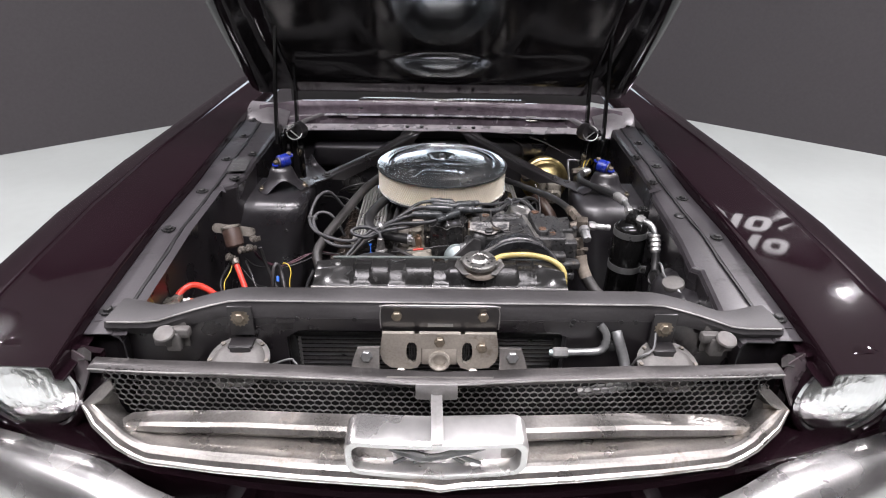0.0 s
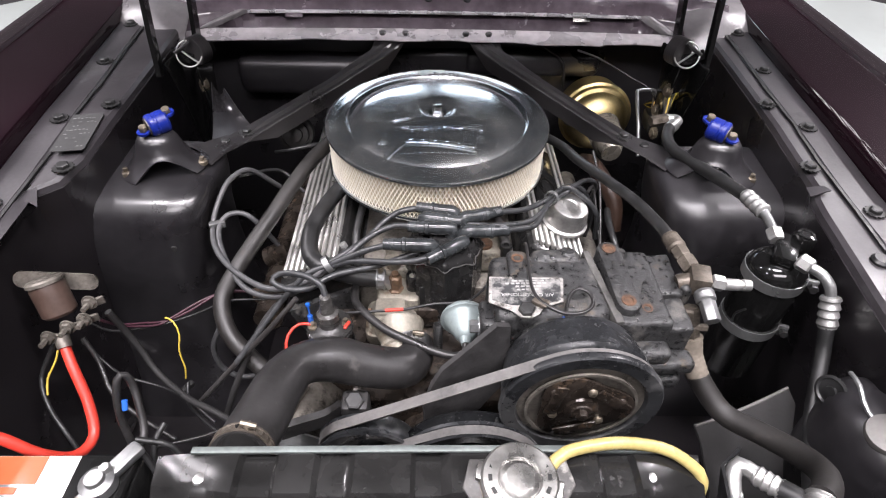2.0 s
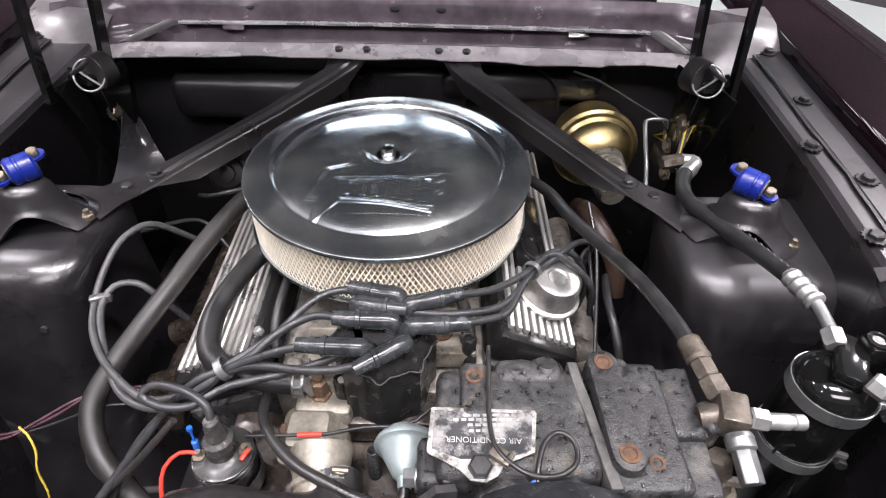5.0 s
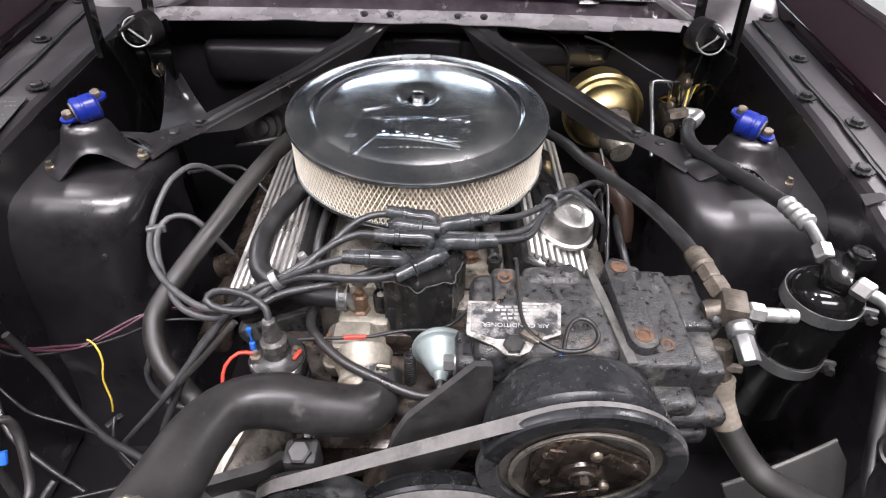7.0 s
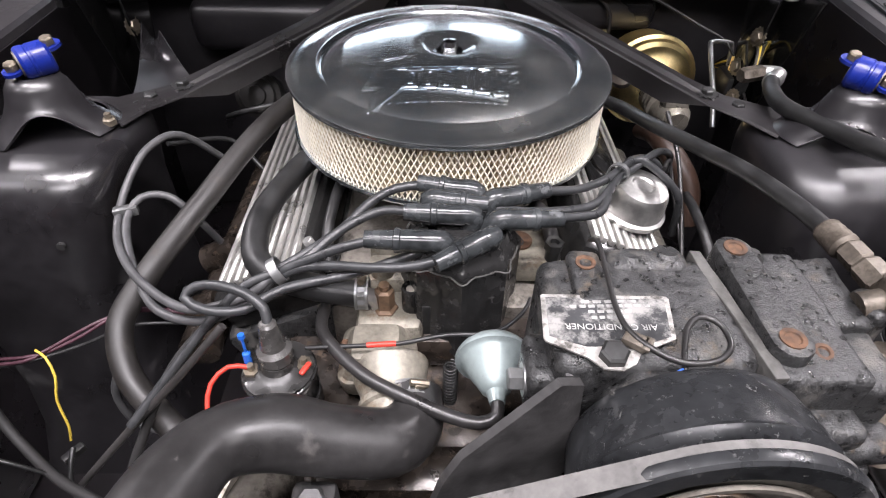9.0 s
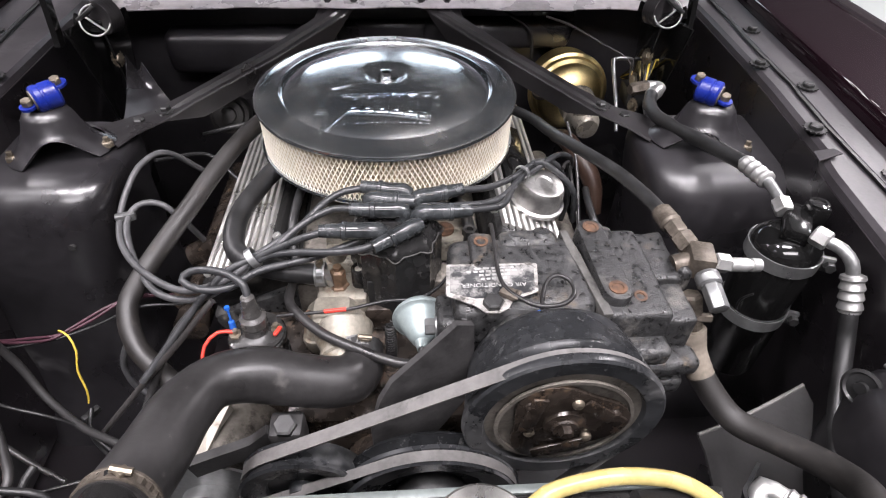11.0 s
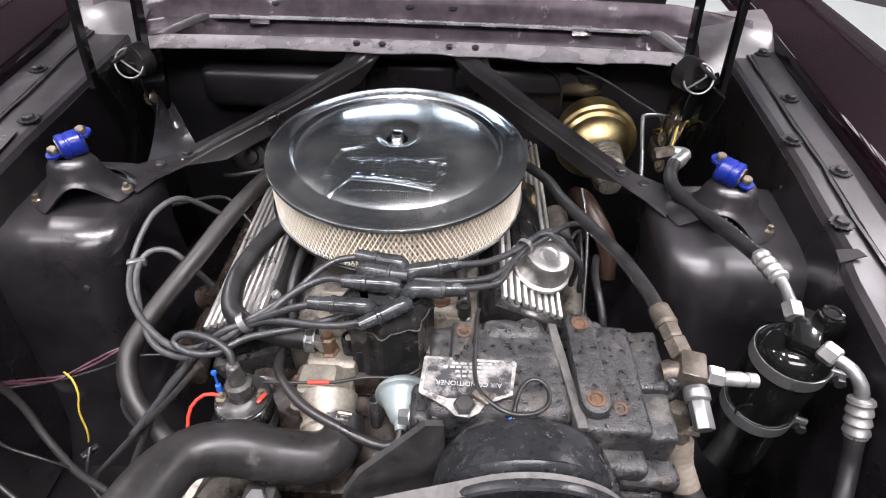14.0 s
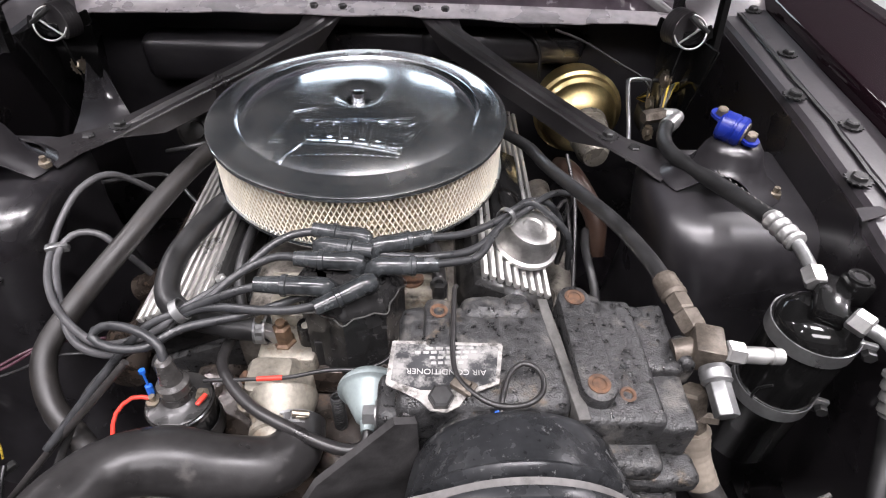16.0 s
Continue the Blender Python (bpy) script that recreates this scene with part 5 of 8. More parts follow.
# ignition leads: boot at the cap, then the cable
LEADS = [
    [(0.020, 1.280, 0.884), (-0.002, 1.284, 0.886), (-0.022, 1.288, 0.886), (-0.053, 1.284, 0.884), (-0.077, 1.268, 0.878), (-0.097, 1.247, 0.868), (-0.120, 1.230, 0.860), (-0.150, 1.212, 0.850)],
    [(0.016, 1.246, 0.884), (-0.004, 1.244, 0.886), (-0.035, 1.247, 0.886), (-0.061, 1.253, 0.883), (-0.086, 1.246, 0.876), (-0.106, 1.234, 0.868), (-0.125, 1.219, 0.858), (-0.152, 1.209, 0.847)],
    [(-0.012, 1.214, 0.882), (-0.026, 1.212, 0.884), (-0.065, 1.216, 0.882), (-0.092, 1.213, 0.876), (-0.116, 1.211, 0.866), (-0.141, 1.210, 0.854), (-0.155, 1.207, 0.846)],
    [(0.030, 1.217, 0.886), (0.018, 1.210, 0.886), (-0.006, 1.197, 0.880), (-0.035, 1.195, 0.872), (-0.068, 1.197, 0.868), (-0.102, 1.205, 0.862), (-0.131, 1.209, 0.855), (-0.154, 1.206, 0.844)],
    [(0.032, 1.268, 0.884), (0.048, 1.272, 0.886), (0.078, 1.285, 0.882), (0.119, 1.303, 0.872), (0.153, 1.329, 0.866), (0.173, 1.352, 0.862)],
    [(0.036, 1.238, 0.886), (0.052, 1.241, 0.887), (0.081, 1.245, 0.882), (0.111, 1.258, 0.875), (0.135, 1.274, 0.868), (0.157, 1.321, 0.862), (0.175, 1.350, 0.858)],
    [(-0.022, 1.268, 0.884), (-0.004, 1.264, 0.886), (0.018, 1.262, 0.885), (0.049, 1.264, 0.876), (0.093, 1.269, 0.872), (0.134, 1.289, 0.866), (0.171, 1.343, 0.860)],
]
BOOT_LEN = [0.046, 0.052, 0.055, 0.046, 0.050, 0.050, 0.044]
for pts, bl in zip(LEADS, BOOT_LEN):
    a, b = Vector(pts[0]), Vector(pts[2])
    d = (b - a).normalized()
    e = a + d * bl
    lead = thing("ignition_lead", a, "dark grey ignition lead with a smoky rubber boot", "ignition lead", "ignition leads")
    part("boot", join(tube([Vector((a.x * 0.75 + cx * 0.25, a.y * 0.75 + cy * 0.25, 0.868)), a + Vector((0, 0, 0.0)), a + d * 0.02], 0.0095, 14, 0.004), lathe(a + d * 0.008, d, [(0, 0.0095), (bl * 0.45, 0.0095), (bl * 0.47, 0.0105), (bl * 0.55, 0.0105), (bl * 0.57, 0.0085), (bl, 0.0075)], 16)), M_BOOT, lead, "translucent smoky boot")
    part("cable", tube([e - d * 0.004] + [Vector(p) for p in pts[2:]], 0.0042, 12), M_WIRE, lead, "grey silicone cable", angle=80)
# leads running on to the plugs
for k, pts in enumerate(([(-0.150, 1.210, 0.850), (-0.177, 1.195, 0.835), (-0.228, 1.193, 0.820), (-0.288, 1.235, 0.810), (-0.330, 1.285, 0.806), (-0.347, 1.330, 0.812), (-0.344, 1.368, 0.832), (-0.332, 1.405, 0.848), (-0.31, 1.44, 0.842), (-0.28, 1.48, 0.78)],
                         [(-0.152, 1.208, 0.846), (-0.180, 1.195, 0.825), (-0.221, 1.190, 0.808), (-0.271, 1.213, 0.800), (-0.316, 1.274, 0.800), (-0.336, 1.322, 0.811), (-0.328, 1.348, 0.821), (-0.305, 1.356, 0.818), (-0.285, 1.353, 0.80), (-0.26, 1.36, 0.74)],
                         [(-0.152, 1.208, 0.850), (-0.176, 1.200, 0.843), (-0.200, 1.185, 0.825), (-0.225, 1.165, 0.80), (-0.27, 1.12, 0.755)],
                         [(0.173, 1.352, 0.862), (0.196, 1.379, 0.856), (0.215, 1.380, 0.850), (0.25, 1.365, 0.82), (0.262, 1.37, 0.76)],
                         [(0.173, 1.350, 0.860), (0.200, 1.388, 0.852), (0.232, 1.40, 0.838), (0.26, 1.41, 0.78), (0.262, 1.42, 0.72)],
                         [(0.171, 1.345, 0.858), (0.195, 1.372, 0.850), (0.235, 1.41, 0.848), (0.27, 1.45, 0.81), (0.27, 1.47, 0.74)])):
    line_thing("plug_cable", pts, 0.0042, M_CABLEGREY if k < 2 else M_WIRE, "grey spark plug cable running to the cylinder head", "cable", group="plug cables")
clip = thing("cable_clip", (-0.312, 1.335, 0.815), "small bright clip holding two plug cables", "clip")
part("clip_body", box((-0.3405, 1.334, 0.8140), (0.024, 0.010, 0.011), 0.002, rz(20)), M_STRAP, clip)
clip = thing("cable_tie", (-0.147, 1.212, 0.85), "pale cable tie round the lead bundle", "cable tie")
part("tie_band", lathe((-0.147, 1.212, 0.852), (-0.75, -0.3, -0.35), [(0, 0.0105), (0, 0.012), (0.008, 0.012), (0.008, 0.0105)], 18, True), M_STRAP, clip)
clip = thing("cable_tie", (0.168, 1.342, 0.86), "pale cable tie round the lead bundle", "cable tie")
part("tie_band", lathe((0.168, 1.342, 0.8625), (0.5, 0.8, -0.1), [(0, 0.0095), (0, 0.011), (0.007, 0.011), (0.007, 0.0095)], 18, True), M_STRAP, clip)

# ---- air cleaner ----
AX, AY = -0.003, 1.4725
air = thing("air_cleaner", (AX, AY, 0.83), "round chrome air cleaner with a tan mesh filter", "air cleaner")
DOME = [(0.0, 0.9412), (0.045, 0.9405), (0.07, 0.9385), (0.095, 0.9355), (0.115, 0.932), (0.13, 0.9285), (0.1375, 0.9245)]
prof = [(0.9165, 0.170), (0.9160, 0.1765), (0.9172, 0.1780), (0.9200, 0.1785), (0.9222, 0.1778), (0.9233, 0.1757), (0.9238, 0.170), (0.9243, 0.1505), (0.9264, 0.1468), (0.9264, 0.1448), (0.9236, 0.1425), (0.9228, 0.1408), (0.9245, 0.1375)]
prof += [(z, r) for r, z in DOME[-2:0:-1]] + [(0.9412, 0.030), (0.9402, 0.0262), (0.9355, 0.0200), (0.9335, 0.0135), (0.9335, 0.0)]
lid = part("lid", lathe((AX, AY, 0), (0, 0, 1), prof, 120), M_LID, air, "chrome lid with a flat ring and shallow dome", angle=32)
part("wing_nut", join(lathe((AX, AY, 0.9335), (0, 0, 1), [(0, 0.0095), (0.005, 0.0095), (0.009, 0.0078), (0.0115, 0.0072), (0.0125, 0.005)], 18), lathe((AX, AY, 0.932), (0, 0, 1), [(0, 0.0145), (0.003, 0.0145)], 24)), M_CHROME, lid, "chrome centre nut")
outline = [(-0.079, -0.126), (-0.075, -0.091), (-0.087, -0.089), (-0.07, -0.035), (-0.043, -0.028), (-0.057, -0.054), (-0.006, -0.054), (0.039, -0.049), (0.067, -0.043), (0.066, -0.057), (0.069, -0.057), (0.067, -0.076), (0.062, -0.08), (0.054, -0.108), (0.002, -0.1), (-0.05, -0.095)]


def on_lid(u, v, lift=0.0):
    return Vector((AX + u, AY + v, interp(math.hypot(u, v), DOME) + lift))


def pressed(name, poly, r, label=""):
    """A closed pressed ridge line that follows the dome of the lid."""
    pts = []
    for (u0, v0), (u1, v1) in zip(poly, poly[1:] + poly[:1]):
        k = max(1, int(math.hypot(u1 - u0, v1 - v0) / 0.012))
        pts += [on_lid(u0 + (u1 - u0) * t / k, v0 + (v1 - v0) * t / k) for t in range(k)]
    part(name, sweep(pts + pts[:1], [(-r * 1.2, -r), (r * 1.2, -r), (r * 0.55, r * 1.0), (-r * 0.55, r * 1.0)], smooth=False), M_LID, lid, label)


def inset(poly, d):
    cu, cv = sum(u for u, v in poly) / len(poly), sum(v for u, v in poly) / len(poly)
    return [(u + math.copysign(min(d, abs(cu - u)), cu - u), v + math.copysign(min(d, abs(cv - v)), cv - v)) for u, v in poly]


pressed("pressed_border", outline, 0.0012, "plain pressed border line")
pressed("pressed_border", inset(outline, 0.0035), 0.0009, "plain pressed border line")
for k in range(6):
    u = -0.047 + k * 0.0178
    v0, v1 = -0.089 - 0.0020 * k, -0.060 + 0.0010 * k
    pressed("pressed_block", [(u, v0), (u + 0.0136, v0), (u + 0.0171, v1), (u + 0.0035, v1)], 0.0014, "plain pressed block outline")
    pressed("pressed_block", [(u + 0.0048, v0 + 0.005), (u + 0.0088, v0 + 0.005), (u + 0.0112, v1 - 0.005), (u + 0.0072, v1 - 0.005)], 0.0007, "plain pressed block outline")
for k in range(14):
    u = -0.060 + k * 0.0086
    p = on_lid(u, -0.112, -0.0002)
    part("raised_dash", plate(rounded(0.0050, 0.0042, 0.001, 2), 0.0005, Matrix.Translation(p) @ Matrix.Rotation(math.radians(5), 4, "X")), M_LID, lid)
N, RF, Z0, Z1 = 176, 0.1735, 0.8555, 0.9175
verts, faces = [], []
for z in (Z0, Z1):
    for k in range(2 * N):
        a = math.pi * k / N
        r = RF - 0.003 - (0.011 if k % 2 else 0)
        verts.append((AX + r * math.cos(a), AY + r * math.sin(a), z))
for k in range(2 * N):
    faces.append((k, (k + 1) % (2 * N), 2 * N + (k + 1) % (2 * N), 2 * N + k))
element = part("filter_element", mesh(verts, faces), M_PAPER, air, "tan pleated paper filter", angle=20)
verts, faces = [], []
for hand in (1, -1):
    for k in range(N):
        rows = 22
        for j in range(rows + 1):
            a = 2 * math.pi * k / N + hand * 2 * math.pi / N * j * 0.23
            z = Z0 + (Z1 - Z0) * j / rows
            for da, dr in ((-0.00085 / RF, 0.0), (0.0, 0.0010), (0.00085 / RF, 0.0)):
                verts.append((AX + (RF + dr) * math.cos(a + da), AY + (RF + dr) * math.sin(a + da), z))
            if j:
                b = len(verts) - 6
                faces += [(b, b + 1, b + 4, b + 3), (b + 1, b + 2, b + 5, b + 4)]
wm2 = part("wire_screen", mesh(verts, faces), M_MESHWIRE, element, "expanded wire screen", angle=80)
wm2["kind"] = "stuff"
part("base_pan", lathe((AX, AY, 0), (0, 0, 1), [(0.838, 0.10), (0.845, 0.15), (0.8495, 0.172), (0.8515, 0.1765), (0.8545, 0.1780), (0.8575, 0.1772), (0.8575, 0.173)], 96), M_LID, air, "chrome base pan")

# ---- oil breather cap ----
br = thing("breather_cap", (0.203, 1.362, 0.79), "chrome oil breather cap on the valve cover", "breather cap")
part("cap", lathe((0.200, 1.362, 0.803), (0.16, -0.10, 1), [(0, 0.036), (0.001, 0.0385), (0.006, 0.0385), (0.008, 0.035), (0.030, 0.031), (0.035, 0.028), (0.037, 0.022), (0.037, 0.013), (0.035, 0.011), (0.035, 0.0)], 40), M_BREATHER, br, "chrome pressed cap", angle=30)
part("vent_teeth", lathe((0.200, 1.362, 0.797), (0.16, -0.10, 1), [(0, 0.030), (0.008, 0.034)], 36), M_DARKALU, br)

# ---- coil ----
coil = thing("ignition_coil", (-0.146, 1.148, 0.70), "black ignition coil with a clear boot", "ignition coil")
part("can", lathe((-0.146, 1.150, 0.68), (0, 0, 1), [(0, 0.028), (0.105, 0.029), (0.108, 0.031), (0.113, 0.031), (0.115, 0.028), (0.117, 0.02)], 32), M_TANK, coil, "black steel can")
part("top", lathe((-0.146, 1.150, 0.7935), (0, 0, 1), [(0, 0.0295), (0.003, 0.0295), (0.004, 0.027), (0.004, 0.020), (0.008, 0.014), (0.014, 0.012)], 32), M_COILTOP, coil, "dusty moulded coil top")
part("boot", lathe((-0.146, 1.152, 0.797), (-0.02, 0.05, 1), [(0, 0.0095), (0.009, 0.0095), (0.011, 0.0140), (0.022, 0.0145), (0.024, 0.0125), (0.026, 0.0105), (0.050, 0.0072), (0.052, 0.005)], 20), M_CLEAR, coil, "smoky translucent boot")
for x, y in ((-0.167, 1.146), (-0.125, 1.153)):
    part("terminal", join(lathe((x, y, 0.796), (0, 0, 1), [(0, 0.007), (0.004, 0.007), (0.004, 0.003), (0.010, 0.003)], 6)), M_OLDBOLT, coil, "brass terminal nut")
part("blue_terminal", lathe((-0.170, 1.152, 0.802), (-0.05, 0.15, 1), [(0, 0.0036), (0.010, 0.0034), (0.011, 0.0012), (0.026, 0.0012), (0.0265, 0.0030), (0.030, 0.0028)], 10), M_BLUETAB, coil)
part("red_terminal", box((-0.122, 1.145, 0.803), (0.0045, 0.013, 0.004), 0.0015, rz(-25)), M_RED, coil)
part("strap", lathe((-0.146, 1.150, 0.745), (0, 0, 1), [(0, 0.0295), (0, 0.031), (0.02, 0.031), (0.02, 0.0295)], 30, True), M_BOLT, coil)
line_thing("coil_lead", [(-0.147, 1.155, 0.845), (-0.150, 1.163, 0.856), (-0.165, 1.172, 0.863), (-0.186, 1.179, 0.864), (-0.208, 1.184, 0.858), (-0.217, 1.177, 0.852), (-0.199, 1.170, 0.845), (-0.170, 1.173, 0.843), (-0.14, 1.19, 0.850), (-0.08, 1.205, 0.855), (-0.02, 1.22, 0.870)], 0.0042, M_WIRE, "grey coil lead looped towards the distributor", "cable")
part("mount_plate", box((-0.052, 1.262, 0.822), (0.052, 0.006, 0.046), 0.003, Matrix.Rotation(math.radians(-25), 4, "X")), M_CREAM, engine, "cream stained bracket plate")
sock = part("socket_bolt", lathe((-0.038, 1.221, 0.783), (0, 0, 1), [(0, 0.009), (0.036, 0.009), (0.038, 0.0085), (0.038, 0.0062), (0.034, 0.0062)], 18), M_CAP, engine)
part("bolt_core", cyl((-0.038, 1.221, 0.813), (-0.038, 1.221, 0.8195), 0.0045, 10), M_ALU, sock)
line_thing("red_wire", [(-0.168, 1.146, 0.803), (-0.185, 1.146, 0.803), (-0.198, 1.135, 0.795), (-0.200, 1.12, 0.78), (-0.195, 1.105, 0.76)], 0.0021, M_RED, "short red wire on the ignition coil", "wire", 8)
line_thing("black_wire", [(-0.124, 1.162, 0.808), (-0.082, 1.159, 0.815), (-0.045, 1.158, 0.820), (-0.008, 1.163, 0.825), (0.033, 1.166, 0.826), (0.057, 1.183, 0.830), (0.066, 1.20, 0.83)], 0.0019, M_RUBBER, "thin black wire with red tape across the engine", "wire", 8)
line_thing("red_tape", [(-0.072, 1.1587, 0.8165), (-0.048, 1.158, 0.8198)], 0.0024, M_RED, "red tape on a thin black wire", "tape", 8)
line_thing("vacuum_hose", [(0.033, 1.116, 0.803), (0.032, 1.104, 0.800), (0.018, 1.099, 0.798), (-0.005, 1.104, 0.800), (-0.034, 1.115, 0.805), (-0.070, 1.132, 0.810), (-0.101, 1.162, 0.810), (-0.117, 1.196, 0.800), (-0.115, 1.25, 0.79)], 0.0055, M_HOSE, "grey rubber vacuum hose to the distributor", "hose")

# ---- hoses on the engine ----
uh = thing("upper_radiator_hose", (-0.1, 1.08, 0.80), "thick black upper radiator hose bent to the radiator", "hose")
UP = [(-0.036, 1.135, 0.780), (-0.035, 1.110, 0.779), (-0.050, 1.090, 0.786), (-0.090, 1.082, 0.802), (-0.130, 1.078, 0.820), (-0.163, 1.062, 0.832), (-0.180, 1.030, 0.838), (-0.188, 0.990, 0.844), (-0.192, 0.955, 0.856), (-0.192, 0.925, 0.872)]
part("hose", tube(UP, 0.0262, 24, scale=lambda t: 1.0 + 0.05 * math.sin(t * 20) * (0.35 < t < 0.6) + 0.10 * min(1, max(0, (t - 0.55) / 0.2))), M_HOSE, uh)
clamp(uh, (-0.192, 0.934, 0.867), (0.02, -1, 0.45), 0.0292, 0.012, M_FIT)
clamp(uh, (-0.037, 1.128, 0.778), (0.1, -1, 0), 0.0262, 0.013)
hh = line_thing("heater_hose", [(-0.165, 1.545, 0.860), (-0.185, 1.50, 0.860), (-0.209, 1.452, 0.855), (-0.232, 1.395, 0.845), (-0.253, 1.344, 0.830), (-0.275, 1.295, 0.814), (-0.295, 1.252, 0.797), (-0.309, 1.212, 0.777), (-0.296, 1.175, 0.752), (-0.262, 1.145, 0.733), (-0.215, 1.11, 0.715), (-0.16, 1.07, 0.70)], 0.0120, M_BROWNHOSE, "brown-black heater hose looping past the tower", "hose", 16)
clamp(hh, (-0.175, 1.54, 0.856), (-0.3, -0.9, 0), 0.0138, 0.010, M_BOLT)
sp = thing("splash_sheet", (0.40, 1.0, 0.70), "limp black rubber splash sheet with a pale edge", "rubber sheet")
rows = []
for k in range(7):
    t = k / 6
    e = Vector((0.335 + 0.125 * t, 1.050 + 0.035 * t, 0.715 + 0.035 * t * t))
    rows.append([e, e + Vector((0.004, -0.02, -0.008)), e + Vector((0.006 - 0.02 * t, -0.07, -0.035 - 0.02 * math.sin(3 * t))), e + Vector((-0.02 * t, -0.12, -0.09))])
part("sheet", loft(rows, thick=0.003), M_MATT, sp)
part("edge", tube([r[0] for r in rows], 0.0022, 8), M_GREY, sp)
line_thing("bypass_hose", [(-0.150, 1.40, 0.845), (-0.168, 1.36, 0.843), (-0.186, 1.30, 0.838), (-0.184, 1.255, 0.830), (-0.165, 1.232, 0.826), (-0.125, 1.221, 0.820), (-0.082, 1.219, 0.813)], 0.0125, M_RUBBER, "black rubber hose from manifold to thermostat housing", "hose", 16)
bp = thing("hose_clamp", (-0.083, 1.206, 0.812), "bright screw clamp at the thermostat housing", "hose clamp")
clamp(bp, (-0.082, 1.220, 0.813), (1, 0, 0), 0.0132, 0.012)
line_thing("manifold_hose", [(0.085, 1.35, 0.82), (0.092, 1.31, 0.835), (0.096, 1.275, 0.83), (0.098, 1.255, 0.80), (0.10, 1.245, 0.76)], 0.0075, M_HOSE, "black hose beside the valve cover", "hose")
line_thing("manifold_hose", [(-0.11, 1.42, 0.83), (-0.12, 1.35, 0.83), (-0.125, 1.30, 0.815), (-0.12, 1.27, 0.79)], 0.006, M_RUBBER, "black hose beside the valve cover", "hose")
line_thing("dipstick_tube", [(-0.185, 1.160, 0.838), (-0.225, 1.140, 0.797), (-0.262, 1.131, 0.757), (-0.306, 1.122, 0.707), (-0.350, 1.114, 0.656)], 0.0036, M_BARSTEEL, "dull steel dipstick tube", "tube", 10, 0.02)
line_thing("loom", [(-0.19, 1.24, 0.80), (-0.235, 1.165, 0.79), (-0.275, 1.12, 0.72), (-0.30, 1.10, 0.66)], 0.0042, M_MATT, "black wiring loom going down beside the engine", "cable")

# ---- air-conditioning compressor ----
comp = thing("compressor", (0.17, 1.13, 0.70), "dirty cast air-conditioning compressor", "compressor")


def cast(x0, x1, y0, y1, z0, z1, bevel=0.008, lump=0.0009, skew=0.0, drop=0.0):
    """A rough sand-cast block: rounded edges, an uneven skin, sides that may lean."""
    bm = box(((x0 + x1) / 2, (y0 + y1) / 2, (z0 + z1) / 2), (x1 - x0, y1 - y0, z1 - z0), bevel, seg=3)
    bmesh.ops.subdivide_edges(bm, edges=[e for e in bm.edges if e.calc_length() > 0.016], cuts=5, use_grid_fill=True)
    for v in bm.verts:
        x, y, z = v.co
        w = lump * (math.sin(131 * x + 70 * y + 50 * z) + math.sin(103 * y - 160 * x + 90 * z + 2) + 0.6 * math.sin(310 * x + 230 * y - 170 * z))
        t = (y1 - y) / (y1 - y0)
        v.co = Vector((x + w * 0.5 + skew * t, y + w * 0.6, z + w - drop * (1 - t)))
    return bm


part("main_body", cast(0.060, 0.196, 1.080, 1.186, 0.76, 0.897, 0.013, 0.0004), M_CAST, comp, "dusty black cast body", angle=60)
part("back_ridge", cast(0.112, 0.176, 1.165, 1.193, 0.84, 0.9005, 0.010, 0.0004), M_CAST, comp, angle=60)
part("joint_strip", cast(0.179, 0.188, 1.072, 1.189, 0.76, 0.8974, 0.0008, 0.0004, 0.016), M_JOINT, comp, "pale dusty joint line", angle=60)
part("head_body", cast(0.198, 0.262, 1.070, 1.192, 0.80, 0.896, 0.006, 0.0004), M_CAST, comp, angle=60)
part("end_block", cast(0.254, 0.289, 1.118, 1.188, 0.81, 0.8938, 0.004, 0.0004), M_CAST, comp, angle=60)
part("end_block", cast(0.248, 0.288, 1.072, 1.124, 0.82, 0.8850, 0.004, 0.0004), M_CAST, comp, angle=60)
part("end_cap", cast(0.284, 0.300, 1.120, 1.152, 0.87, 0.900, 0.007, 0.0004), M_CAST, comp, angle=60)
for x0, x1, y, z in ((0.205, 0.262, 1.062, 0.856), (0.236, 0.295, 1.061, 0.838), (0.222, 0.285, 1.060, 0.812)):
    part("cast_lug", cast(x0, x1, y - 0.012, y + 0.016, z - 0.011, z + 0.010, 0.007, 0.0004), M_CAST, comp, angle=60)
for x, y, r in ((0.132, 1.185, 0.014), (0.160, 1.189, 0.016), (0.226, 1.190, 0.011)):
    part("cast_bump", lathe((x, y - 0.008, 0.880), (0, 0.25, 1), [(0, r * 1.2), (0.014, r), (0.021, r * 0.55)], 14), M_CAST, comp)
boss = part("mounting_boss", cast(0.081, 0.107, 1.128, 1.184, 0.87, 0.9035, 0.006, 0.0004), M_CAST, comp, angle=60)
part("rusty_plug", lathe((0.0935, 1.168, 0.9030), (0, 0, 1), [(0, 0.0075), (0.0016, 0.0075), (0.0016, 0.005), (0.0006, 0.0042)], 18), M_RUST, boss, "rusty threaded hole")
mb = Matrix.Translation((0.211, 1.1395, 0.885)) @ rz(2)
rings = [[mb @ Vector((u * k, v * (1 - (1 - k) * 0.24), w)) for u, v in rounded(0.0275, 0.116, 0.0135, 8)] for w, k in ((-0.004, 1.06), (0.010, 1.02), (0.019, 1.0), (0.0208, 0.95), (0.0215, 0.84))]
bar = part("mounting_bar", loft(rings, True, True), M_CAST, comp, "long cast mounting bar", angle=40)
